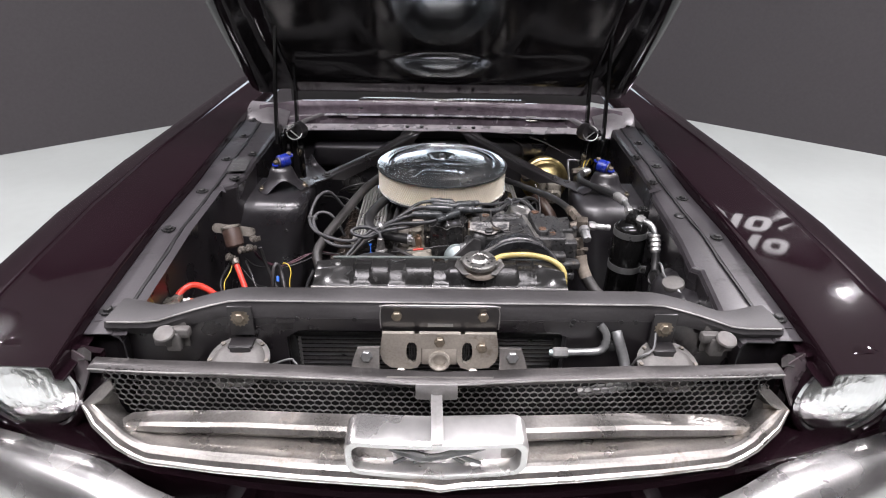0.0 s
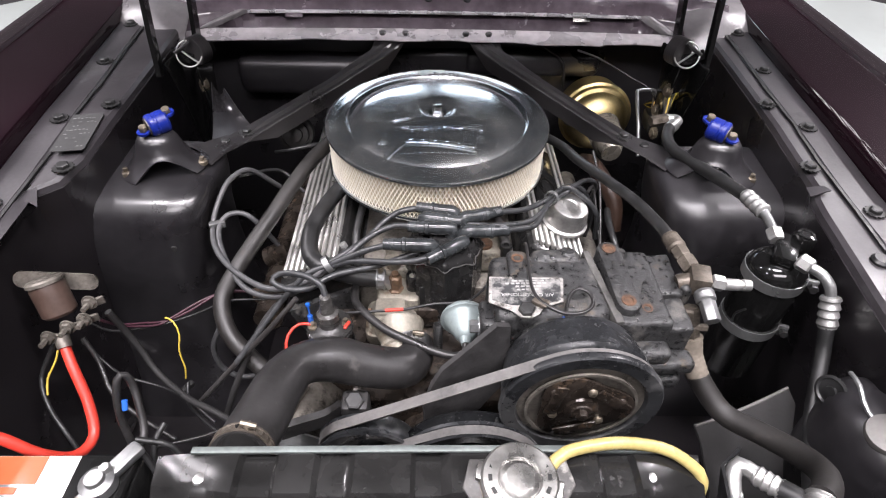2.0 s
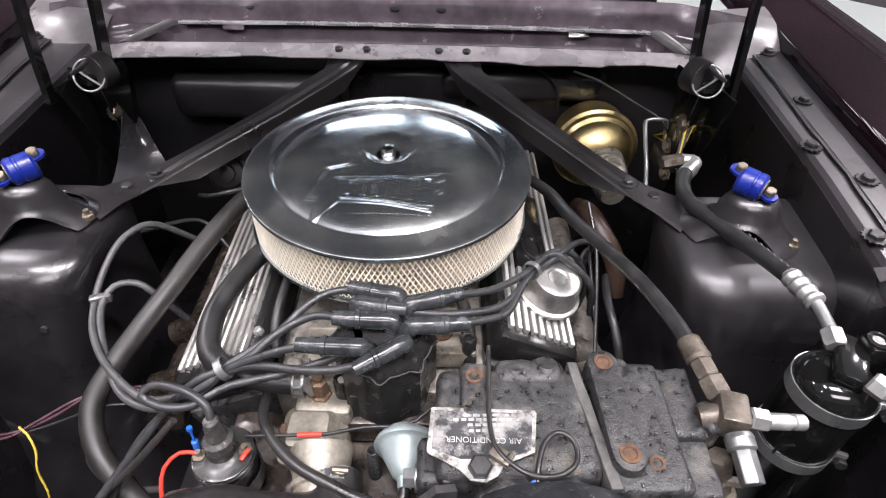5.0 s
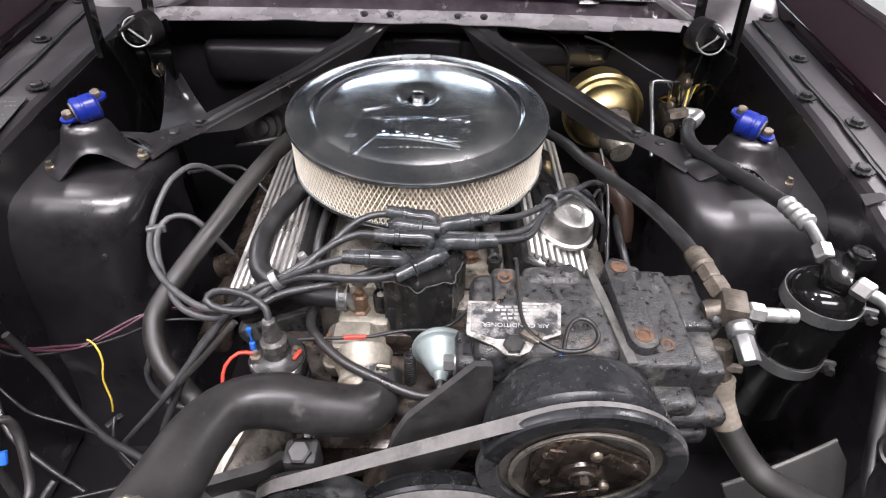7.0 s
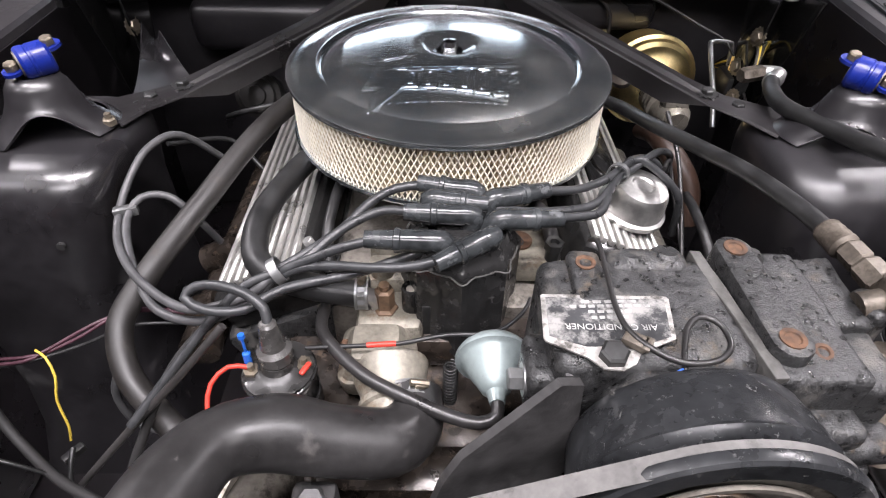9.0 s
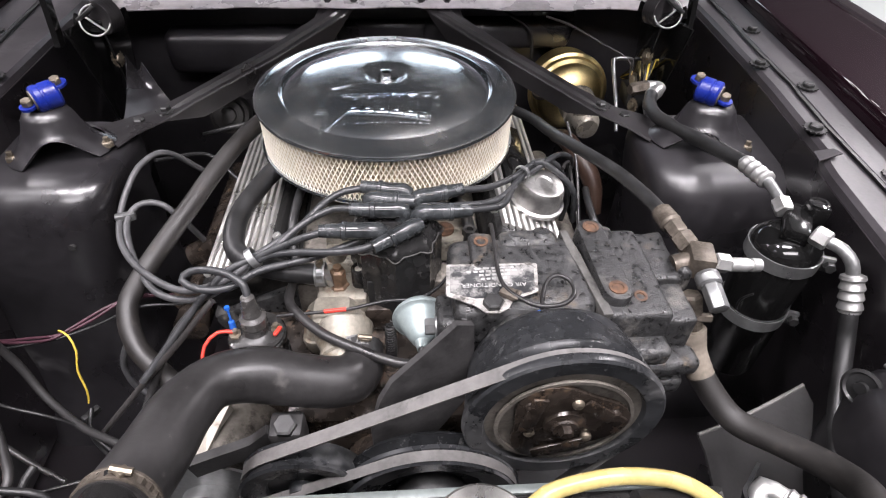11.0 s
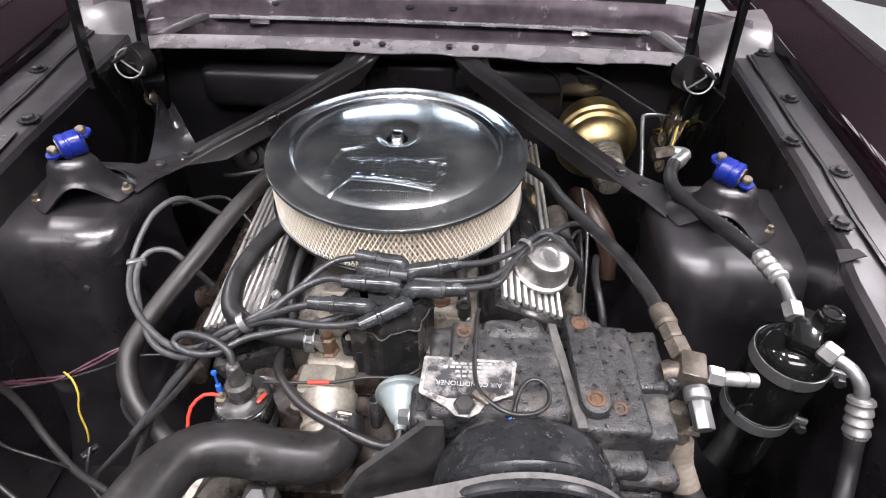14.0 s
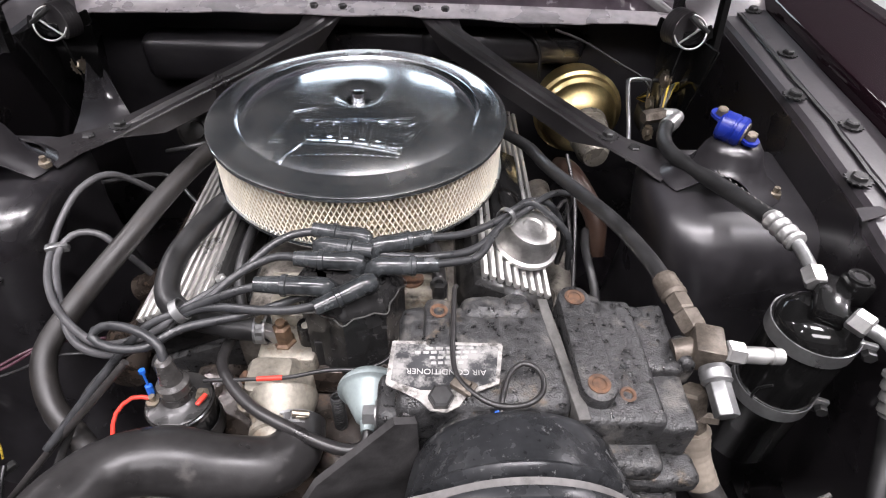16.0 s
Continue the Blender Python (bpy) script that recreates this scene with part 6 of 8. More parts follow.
for v in (0.0435, -0.0435):
    q = mb @ Vector((0, v, 0.0213))
    part("rusty_plug", lathe(q, (0, 0, 1), [(0, 0.0085), (0.0014, 0.0085), (0.0014, 0.0056), (0.0004, 0.0048)], 20), M_RUST, bar, "rusty threaded hole")
part("pin_hole", lathe((0.236, 1.094, 0.8955), (0, -0.2, 1), [(0, 0.0065), (0.0018, 0.0062), (0.0018, 0.004), (0.0006, 0.0034)], 14), M_RUST, comp, "small stained hole")
part("side_lug", cast(0.045, 0.072, 1.082, 1.128, 0.835, 0.876, 0.008, 0.0004), M_CAST, comp, angle=60)
part("lug_bolt", join(cyl((0.034, 1.098, 0.858), (0.050, 1.098, 0.858), 0.0085, 6, bevel=0.001), cyl((0.044, 1.098, 0.858), (0.048, 1.098, 0.858), 0.012, 18)), M_STRAP, comp)
front = part("front_flange", plate([(-0.048, 0.0), (-0.030, 0.018), (0.030, 0.020), (0.052, 0.006), (0.060, -0.022), (-0.052, -0.024)], 0.014, Matrix.Translation((0.140, 1.080, 0.872)) @ Matrix.Rotation(math.radians(72), 4, "X"), 0.003), M_CAST, comp, "cast flange behind the clutch")
for x, z in ((0.100, 0.876), (0.176, 0.874)):
    part("flange_bolt", bolt_mesh((x, 1.070, z), (0, -1, 0.35), 0.0085, False), M_CAST, front)
# worn plate with its printed lines
mt = Matrix.Translation((0.098, 1.110, 0.9012)) @ Matrix.Rotation(math.radians(-2), 4, "Y")
TAG = [(-0.0415, 0.0275), (-0.040, 0.0285), (0.0445, 0.0245), (0.046, 0.022), (0.0405, -0.0125), (0.0160, -0.0225), (0.0105, -0.0310), (0.001, -0.0365), (-0.011, -0.0345), (-0.019, -0.0260), (-0.0435, -0.0125), (-0.0445, -0.010)]
tag = part("rating_plate", plate(TAG, 0.0013, mt), M_TAGRIM, comp, "worn dark plate with pale border and print")
part("plate_face", plate([(-0.0385, 0.0252), (0.0425, 0.0215), (0.0378, -0.0108), (0.018, -0.0178), (-0.018, -0.0178), (-0.0405, -0.0088)], 0.0003, mt @ Matrix.Translation((0, 0, 0.0014))), M_TAG, tag)
for x, y, w in ((0.002, 0.0060, 0.026), (0.003, 0.0112, 0.031), (0.004, 0.0160, 0.056), (0.004, 0.0200, 0.040)):
    k = 5 if w < 0.05 else 9
    for i in range(k):
        part("print_bar", plate(rounded(w / k * 0.72, 0.0026, 0.0005, 2), 0.0002, mt @ Matrix.Translation((x - w / 2 + w * (i + 0.5) / k, y, 0.0019))), M_PALE, tag)
txt = bpy.data.curves.new("print", "FONT")
txt.body, txt.size, txt.align_x, txt.align_y, txt.extrude = "AIR CONDITIONER", 0.0070, "CENTER", "CENTER", 0.0001
tob = new("print", txt)
dg = bpy.context.evaluated_depsgraph_get()
me = bpy.data.meshes.new_from_object(tob.evaluated_get(dg))
bpy.data.objects.remove(tob)
bm = bmesh.new()
bm.from_mesh(me)
bmesh.ops.transform(bm, matrix=mt @ Matrix.Translation((0.001, -0.0020, 0.0019)) @ rz(178), verts=bm.verts)
part("lettering", bm, M_PALE, tag)
part("plate_bolt", bolt_mesh(mt @ Vector((-0.003, -0.0255, 0.0012)), (0, -0.1, 1), 0.0095, False), M_BOLT, tag)
part("clip", join(box((0.1105, 1.0935, 0.9065), (0.016, 0.011, 0.006), 0.0015, rz(-35)), box((0.1165, 1.0895, 0.908), (0.006, 0.012, 0.003), 0.001, rz(-35))), M_FIT, tag, "tarnished clip")
wire = thing("clutch_wire", (0.13, 1.08, 0.90), "grey clutch wire looped on the compressor", "wire")
part("wire", tube([(0.110, 1.215, 0.885), (0.107, 1.190, 0.905), (0.105, 1.150, 0.908), (0.104, 1.120, 0.908), (0.108, 1.098, 0.909), (0.122, 1.083, 0.908), (0.138, 1.077, 0.906), (0.158, 1.079, 0.906), (0.170, 1.090, 0.907), (0.169, 1.106, 0.908), (0.158, 1.112, 0.909), (0.147, 1.104, 0.908), (0.140, 1.086, 0.904), (0.138, 1.070, 0.899)], 0.0021, 8, 0.004), M_HOSE, wire, angle=80)
part("eyelet", lathe((0.138, 1.066, 0.8965), (0, -0.35, 1), [(0, 0.0022), (0, 0.0046), (0.0012, 0.0046), (0.0012, 0.0022)], 16, True), M_ZINC, wire, "bright ring terminal")
part("blue_crimp", cyl((0.138, 1.069, 0.8978), (0.1355, 1.0765, 0.8995), 0.0027, 10), M_BLUETAB, wire)

# clutch and pulley
CL = Vector((0.153, 1.013, 0.833))
clutch = thing("compressor_clutch", CL, "black compressor clutch with a belt pulley", "pulley")
part("drum", lathe(CL + Vector((0, 0.058, 0)), (0, -1, 0), [(-0.004, 0.060), (-0.004, 0.070), (-0.001, 0.0750), (0.006, 0.0785), (0.018, 0.0815), (0.030, 0.0838), (0.041, 0.0850)], 72), M_DRUM, clutch, "scuffed black clutch drum", angle=70)
part("pulley", lathe(CL + Vector((0, 0.016, 0)), (0, -1, 0), [(-0.003, 0.0845), (0.0, 0.0858), (0.003, 0.0840), (0.008, 0.078), (0.014, 0.0845), (0.0165, 0.0895), (0.0195, 0.0905), (0.0235, 0.0900), (0.0255, 0.0880), (0.0250, 0.0725), (0.020, 0.0700), (0.002, 0.0655), (0.001, 0.056)], 72, False), M_DRUM, clutch, "black pulley rim with bare edge", angle=30)
part("inner_rim", lathe(CL + Vector((0, 0.0, 0)), (0, -1, 0), [(0, 0.058), (0.001, 0.0710), (0.0045, 0.0710), (0.003, 0.067)], 64), M_DARKALU, clutch, "rubbed steel friction face")
plate_pts = []
for k in range(36):
    a = 2 * math.pi * k / 36
    r = 0.052 + 0.008 * math.cos(3 * a)
    plate_pts.append((r * math.cos(a), r * math.sin(a)))
mc = Matrix.Translation(CL + Vector((0, -0.006, 0))) @ Matrix.Rotation(math.radians(90), 4, "X")
front_plate = part("armature", plate(plate_pts, 0.004, mc, 0.0004), M_OILY, clutch, "oily brown-black three-lobed front plate")
for k in range(3):
    a = 2 * math.pi * k / 3 + 0.5
    part("leaf_spring", box(CL + Vector((0.036 * math.cos(a), -0.0125, 0.036 * math.sin(a))), (0.05, 0.003, 0.014), 0.001, Matrix.Rotation(-a + 1.2, 4, "Y")), M_OILY, front_plate)
part("balance_ring", lathe(CL + Vector((0, -0.0065, 0)), (0, -1, 0), [(0, 0.062), (0.003, 0.062), (0.003, 0.0585), (0, 0.0585)], 48, True), M_DARKALU, clutch)
part("hub", lathe(CL + Vector((0, -0.010, 0)), (0, -1, 0), [(0, 0.020), (0.003, 0.019), (0.004, 0.012), (0.006, 0.011), (0.006, 0.006)], 24), M_OILY, front_plate)
part("hub_bolt", bolt_mesh(CL + Vector((0, -0.015, 0)), (0, -1, 0), 0.007, False), M_OILY, front_plate)
for k in range(6):
    a = math.pi * k / 3 + 0.3
    r = 0.032 if k % 2 else 0.045
    p = CL + Vector((r * math.cos(a), -0.010, r * math.sin(a)))
    part("rivet", lathe(p, (0, -1, 0), [(0, 0.0055), (0.003, 0.005), (0.0045, 0.003)], 12), M_OLDBOLT if k % 2 else M_OILY, front_plate)

# water pump pulley, idler and belts
wp = thing("water_pump_pulley", (0.037, 1.01, 0.715), "black water pump pulley below the belt", "pulley")
part("sheave", lathe((0.037, 1.02, 0.715), (0, -1, 0), [(0, 0.05), (0.0, 0.086), (0.004, 0.088), (0.009, 0.078), (0.014, 0.088), (0.018, 0.088), (0.023, 0.078), (0.028, 0.086), (0.031, 0.083), (0.026, 0.06), (0.014, 0.05), (0.014, 0.02)], 56), M_DRUM, wp, angle=30)
part("hub", lathe((0.037, 1.006, 0.715), (0, -1, 0), [(0, 0.035), (0.02, 0.033), (0.022, 0.015), (0.03, 0.014)], 24), M_BOLT, wp)
idl = thing("idler_pulley", (-0.165, 1.0, 0.72), "black idler pulley with a steel face", "pulley")
IC = Vector((-0.088, 1.010, 0.733))
part("sheave", lathe(IC, (0, -1, 0), [(-0.012, 0.03), (-0.012, 0.060), (-0.004, 0.055), (0.004, 0.055), (0.012, 0.060), (0.014, 0.057), (0.008, 0.036), (0.004, 0.034), (0.004, 0.014), (0.014, 0.013), (0.014, 0.006)], 48), M_DRUM, idl)
part("arm", join(sweep([(-0.200, 1.030, 0.735), (-0.165, 1.038, 0.742), (-0.135, 1.042, 0.752), (-0.115, 1.046, 0.768)], [(-0.005, -0.012), (0.005, -0.012), (0.005, 0.012), (-0.005, 0.012)], 0.02), box((-0.104, 1.050, 0.758), (0.034, 0.030, 0.040), 0.006)), M_BRK, idl, "grimy steel adjusting arm")
part("arm_bolt", bolt_mesh((-0.104, 1.046, 0.778), (0, -0.2, 1), 0.012, False), M_BOLT, idl)


def belt(name, circles, width, thick, y, label):
    """A flat loop round pulleys given as (x, z, radius) in turning order."""
    pts = []
    n = len(circles)
    for i in range(n):
        (x0, z0, r0), (x1, z1, r1) = circles[i], circles[(i + 1) % n]
        d = math.hypot(x1 - x0, z1 - z0)
        base = math.atan2(z1 - z0, x1 - x0)
        off = math.acos((r0 - r1) / d)
        pts.append((i, base - off))
    loop = []
    for i in range(n):
        x, z, r = circles[i]
        a0 = pts[i - 1][1]
        a1 = pts[i][1]
        while a1 < a0:
            a1 += 2 * math.pi
        k = max(2, int((a1 - a0) / 0.1))
        for j in range(k + 1):
            a = a0 + (a1 - a0) * j / k
            loop.append((x + r * math.cos(a), z + r * math.sin(a), math.cos(a), math.sin(a)))
    rings = []
    for x, z, nx, nz in loop + loop[:1]:
        rings.append([Vector((x + nx * t, y + w, z + nz * t)) for t, w in ((thick, -width / 2), (thick, width / 2), (0, width / 2 - 0.002), (0, -width / 2 + 0.002))])
    ob = part(name, loft(rings, True), M_BELT)
    return tagged(ob, label, "belt")


belt("drive_belt", [(0.153, 0.833, 0.0835), (-0.088, 0.733, 0.055), (-0.02, 0.52, 0.07)], 0.0135, 0.0045, 1.0115, "grey compressor drive belt round the pulleys")
belt("fan_belt", [(0.037, 0.715, 0.082), (-0.20, 0.64, 0.035), (-0.02, 0.50, 0.07)], 0.0105, 0.0045, 0.996, "grey fan belt round the water pump pulley")
brk = thing("compressor_bracket", (0.04, 1.07, 0.78), "black steel bracket plate under the compressor", "bracket")
WEB = [(-0.022, 1.045, 0.775), (-0.012, 1.050, 0.815), (0.000, 1.055, 0.838), (0.060, 1.075, 0.893), (0.076, 1.080, 0.886), (0.080, 1.070, 0.80), (0.03, 1.05, 0.73), (-0.02, 1.04, 0.72)]
part("web", loft([[Vector(p) for p in WEB], [Vector(p) + Vector((0.002, -0.006, 0.0)) for p in WEB]], True, True), M_BRK, brk)
part("flange", box((0.070, 1.098, 0.845), (0.007, 0.036, 0.085), 0.002), M_BRK, brk)
alt = thing("alternator", (-0.19, 1.08, 0.66), "grimy cast alternator below the radiator hose", "alternator")
part("housing", lathe((-0.195, 1.15, 0.67), (0, -1, 0), [(0, 0.05), (0.02, 0.068), (0.05, 0.072), (0.08, 0.070), (0.10, 0.062), (0.105, 0.02)], 36), M_DARKALU, alt, "stained grimy aluminium housing")
part("fan", lathe((-0.195, 1.035, 0.67), (0, -1, 0), [(0, 0.06), (0.004, 0.062), (0.006, 0.03), (0.02, 0.032), (0.022, 0.01)], 30), M_STRAP, alt)
part("ear", loft([[Vector(p) for p in ((-0.172, 1.092, 0.752), (-0.196, 1.094, 0.750), (-0.222, 1.05, 0.728), (-0.214, 1.030, 0.722), (-0.190, 1.045, 0.735))], [Vector(p) for p in ((-0.172, 1.092, 0.700), (-0.196, 1.094, 0.700), (-0.222, 1.05, 0.680), (-0.214, 1.030, 0.680), (-0.190, 1.045, 0.690))]], True, True), M_ALU, alt, "pale cast mounting ear")
part("ear_bolt", bolt_mesh((-0.195, 1.035, 0.733), (0.1, -0.4, 1), 0.008, False), M_OLDBOLT, alt)
part("body", box((-0.1, 1.1, 0.60), (0.18, 0.06, 0.2), 0.02), M_OILY, engine)

# compressor valves and hoses
cv = thing("service_valve", (0.30, 1.13, 0.885), "tarnished brass service valve on the compressor", "valve")
part("valve_body", box((0.309, 1.136, 0.900), (0.024, 0.031, 0.026), 0.003, rz(-14)), M_FIT, cv, "tarnished block")
hexfit("nut", (0.305, 1.150, 0.902), (0.302, 1.170, 0.903), 0.0135, cv, M_FIT)
hexfit("nut", (0.302, 1.170, 0.903), (0.300, 1.188, 0.903), 0.0122, cv, M_FIT)
part("ferrule", lathe((0.300, 1.188, 0.902), (-0.10, 1, -0.05), [(0, 0.009), (0.003, 0.0118), (0.006, 0.0118), (0.008, 0.0110), (0.011, 0.0116), (0.014, 0.0108), (0.017, 0.0114), (0.020, 0.0108), (0.024, 0.0112), (0.026, 0.010)], 18), M_FIT, cv)
part("stem", cyl((0.284, 1.137, 0.893), (0.300, 1.137, 0.897), 0.0105, 16), M_FIT, cv)
hexfit("nipple_nut", (0.323, 1.134, 0.899), (0.339, 1.132, 0.897), 0.0115, cv, M_ZINC)
part("nipple", lathe((0.338, 1.132, 0.897), (1, 0.03, -0.10), [(0, 0.0066), (0.002, 0.0072), (0.020, 0.0072), (0.021, 0.0055), (0.024, 0.0055), (0.025, 0.0072), (0.034, 0.0070), (0.034, 0.004)], 16), M_ZINC, cv, "bright charging nipple")
part("cap_collar", lathe((0.309, 1.119, 0.898), (0.02, -0.9, -0.25), [(0, 0.0105), (0.004, 0.0120), (0.006, 0.0114), (0.008, 0.0120), (0.010, 0.0114), (0.012, 0.0120), (0.014, 0.0100)], 20), M_STRAP, cv)
star = [(0.0096 * (1 if k % 2 else 0.84) * math.cos(2 * math.pi * k / 12), 0.0096 * (1 if k % 2 else 0.84) * math.sin(2 * math.pi * k / 12)) for k in range(12)]
part("valve_cap", plate(star, 0.027, Matrix.Translation((0.3095, 1.107, 0.895)) @ frame_of((0.02, -0.9, -0.25)), 0.001), M_STRAP, cv, "grey fluted cap")
dv = thing("discharge_valve", (0.298, 1.09, 0.84), "grimy brass discharge fitting", "valve")
hexfit("nut", (0.298, 1.112, 0.878), (0.302, 1.104, 0.856), 0.0125, dv, M_FIT)
hexfit("nut", (0.302, 1.104, 0.856), (0.306, 1.098, 0.838), 0.012, dv, M_FIT)
part("side_nut", cyl((0.304, 1.10, 0.856), (0.320, 1.098, 0.856), 0.005, 6), M_FIT, dv)

line_thing("suction_hose", [(0.2975, 1.206, 0.901), (0.2925, 1.24, 0.899), (0.277, 1.30, 0.893), (0.254, 1.37, 0.880), (0.230, 1.45, 0.862), (0.215, 1.53, 0.842), (0.17, 1.62, 0.82), (0.14, 1.75, 0.76)], 0.0080, M_RUBBER, "black suction hose passing under the brace", "hose", 16)
dh = thing("discharge_hose", (0.33, 1.05, 0.77), "dusty black discharge hose curving to the front", "hose")
D = [(0.305, 1.099, 0.840), (0.309, 1.088, 0.818), (0.318, 1.072, 0.798), (0.345, 1.035, 0.772), (0.372, 1.00, 0.785), (0.388, 0.965, 0.806), (0.386, 0.930, 0.832), (0.368, 0.905, 0.852), (0.350, 0.890, 0.862)]
part("hose", tube(D, 0.0135, 16), M_BROWNHOSE, dh)
part("ferrule", tube(D[:3], 0.0146, 16, 0.0022, scale=lambda t: 1.02 + 0.022 * math.sin(46 * t) - 0.06 * t), M_DUSTHOSE, dh, "dust-caked crimped ferrule")
crimp("front_crimp", (0.352, 0.892, 0.862), (0.336, 0.872, 0.858), 0.0165, dh, M_ZINC)
part("front_pipe", tube([(0.337, 0.874, 0.858), (0.334, 0.855, 0.845), (0.334, 0.84, 0.815), (0.335, 0.83, 0.76)], 0.009, 14), M_STRAP, dh, "pale aluminium pipe")
lf = thing("liquid_line", (0.30, 0.93, 0.83), "short hose with bright crimped fittings", "hose")
crimp("crimp", (0.328, 0.905, 0.846), (0.310, 0.925, 0.840), 0.012, lf, M_ZINC)
part("elbow", tube([(0.312, 0.924, 0.840), (0.300, 0.936, 0.838), (0.291, 0.925, 0.832), (0.290, 0.905, 0.82), (0.293, 0.875, 0.79), (0.298, 0.84, 0.745)], 0.0085, 14), M_ZINC, lf, "bright aluminium elbow")
hexfit("nut", (0.2905, 0.915, 0.826), (0.2905, 0.897, 0.812), 0.0115, lf, M_ZINC)
part("sleeve", tube([(0.345, 0.885, 0.852), (0.335, 0.897, 0.85), (0.326, 0.907, 0.846)], 0.0105, 12), M_RUBBER, lf)

# ---- receiver drier ----
dr = thing("receiver_drier", (0.408, 1.145, 0.70), "black receiver drier with grey straps", "receiver drier")
DX, DY = 0.445, 1.193
part("canister", lathe((DX, DY, 0.66), (0, 0, 1), [(0, 0.02), (0.004, 0.028), (0.01, 0.0380), (0.205, 0.0380), (0.212, 0.0355), (0.219, 0.029), (0.224, 0.022), (0.226, 0.0)], 40), M_GLOSS, dr, "gloss black canister", angle=60)
part("top_block", join(box((0.4490, 1.1990, 0.8910), (0.028, 0.058, 0.018), 0.004, rz(-32)), box((0.4730, 1.2090, 0.8960), (0.022, 0.022, 0.026), 0.004)), M_GLOSS, dr)
part("sight_glass", lathe((0.4730, 1.2100, 0.9080), (0, 0, 1), [(0, 0.0105), (0.003, 0.0105), (0.0035, 0.007), (0.002, 0.006)], 20), M_PLASTIC, dr)
for z in (0.858, 0.768):
    st = part("strap", lathe((DX, DY, z - 0.009), (0, 0, 1), [(0, 0.0383), (0, 0.0396), (0.016, 0.0396), (0.016, 0.0383)], 40, True), M_STRAP, dr, "grey steel strap")
    part("strap_tab", box((0.478, 1.172, z - 0.002), (0.026, 0.006, 0.020), 0.002, rz(-22)), M_STRAP, st)
    part("bolt", bolt_mesh((0.484, 1.166, z - 0.002), (-0.4, -1, 0.2), 0.0065, False), M_BOLT, st)
line_thing("tail_wire", [(0.3950, 1.1560, 0.8000), (0.3870, 1.1490, 0.8150), (0.3850, 1.1460, 0.8300), (0.3910, 1.1410, 0.8420)], 0.0013, M_BOLT, "thin wire end beside the drier", "wire", 6)
rh = thing("drier_inlet_hose", (0.41, 1.35, 0.90), "black air-conditioning hose over the tower", "hose")
hexfit("nut", (0.4420, 1.2140, 0.8950), (0.4440, 1.2320, 0.8980), 0.0125, rh, M_ZINC, "bright hexagon nut")
part("pipe", tube([(0.4440, 1.2310, 0.8980), (0.4430, 1.2500, 0.9020), (0.4420, 1.2640, 0.9040)], 0.0065, 12), M_STRAP, rh, "bare aluminium pipe")
crimp("crimp", (0.4420, 1.2610, 0.9040), (0.4346, 1.3058, 0.9017), 0.0125, rh, M_ZINC)
part("hose", tube([(0.4353, 1.3012, 0.9016), (0.4226, 1.3523, 0.8924), (0.4018, 1.4082, 0.8853), (0.3840, 1.4550, 0.8820), (0.3880, 1.4950, 0.8800), (0.4040, 1.5300, 0.8770)], 0.0096, 16), M_RUBBER, rh, "black rubber hose with faint print")
crimp("crimp", (0.402, 1.527, 0.877), (0.420, 1.550, 0.873), 0.0125, rh, M_ZINC)
part("elbow", tube([(0.420, 1.550, 0.873), (0.430, 1.562, 0.872), (0.430, 1.574, 0.869), (0.415, 1.578, 0.868)], 0.009, 12), M_ZINC, rh)
hexfit("nut", (0.418, 1.578, 0.868), (0.385, 1.570, 0.866), 0.012, rh, M_FIT, "brown hexagon nut")
for k in range(9):
    y = 1.31 + 0.010 * k
    t = (y - 1.31) / 0.09
    part("print_mark", box((0.4330 - 0.020 * t, y, 0.9095 - 0.0125 * t), (0.0014, 0.004, 0.0006), 0.0, rz(4)), M_GREY, rh)
oh = thing("drier_outlet_hose", (0.46, 1.08, 0.80), "black hose with a bent pipe down to the front", "hose")
hexfit("nut", (0.4480, 1.1720, 0.9000), (0.4580, 1.1580, 0.8990), 0.0125, oh, M_ZINC, "bright hexagon nut")
part("pipe", tube([(0.4570, 1.1600, 0.8990), (0.4670, 1.1480, 0.8980), (0.4740, 1.1360, 0.8900), (0.4765, 1.1280, 0.8780)], 0.0066, 12), M_STRAP, oh, "bent aluminium pipe")
crimp("crimp", (0.4765, 1.1290, 0.8800), (0.4780, 1.1080, 0.8440), 0.0135, oh, M_ZINC)
part("hose", tube([(0.477, 1.109, 0.848), (0.474, 1.085, 0.815), (0.452, 1.03, 0.775), (0.435, 0.985, 0.76), (0.41, 0.945, 0.77), (0.385, 0.915, 0.80), (0.36, 0.895, 0.835)], 0.0088, 14), M_RUBBER, oh)

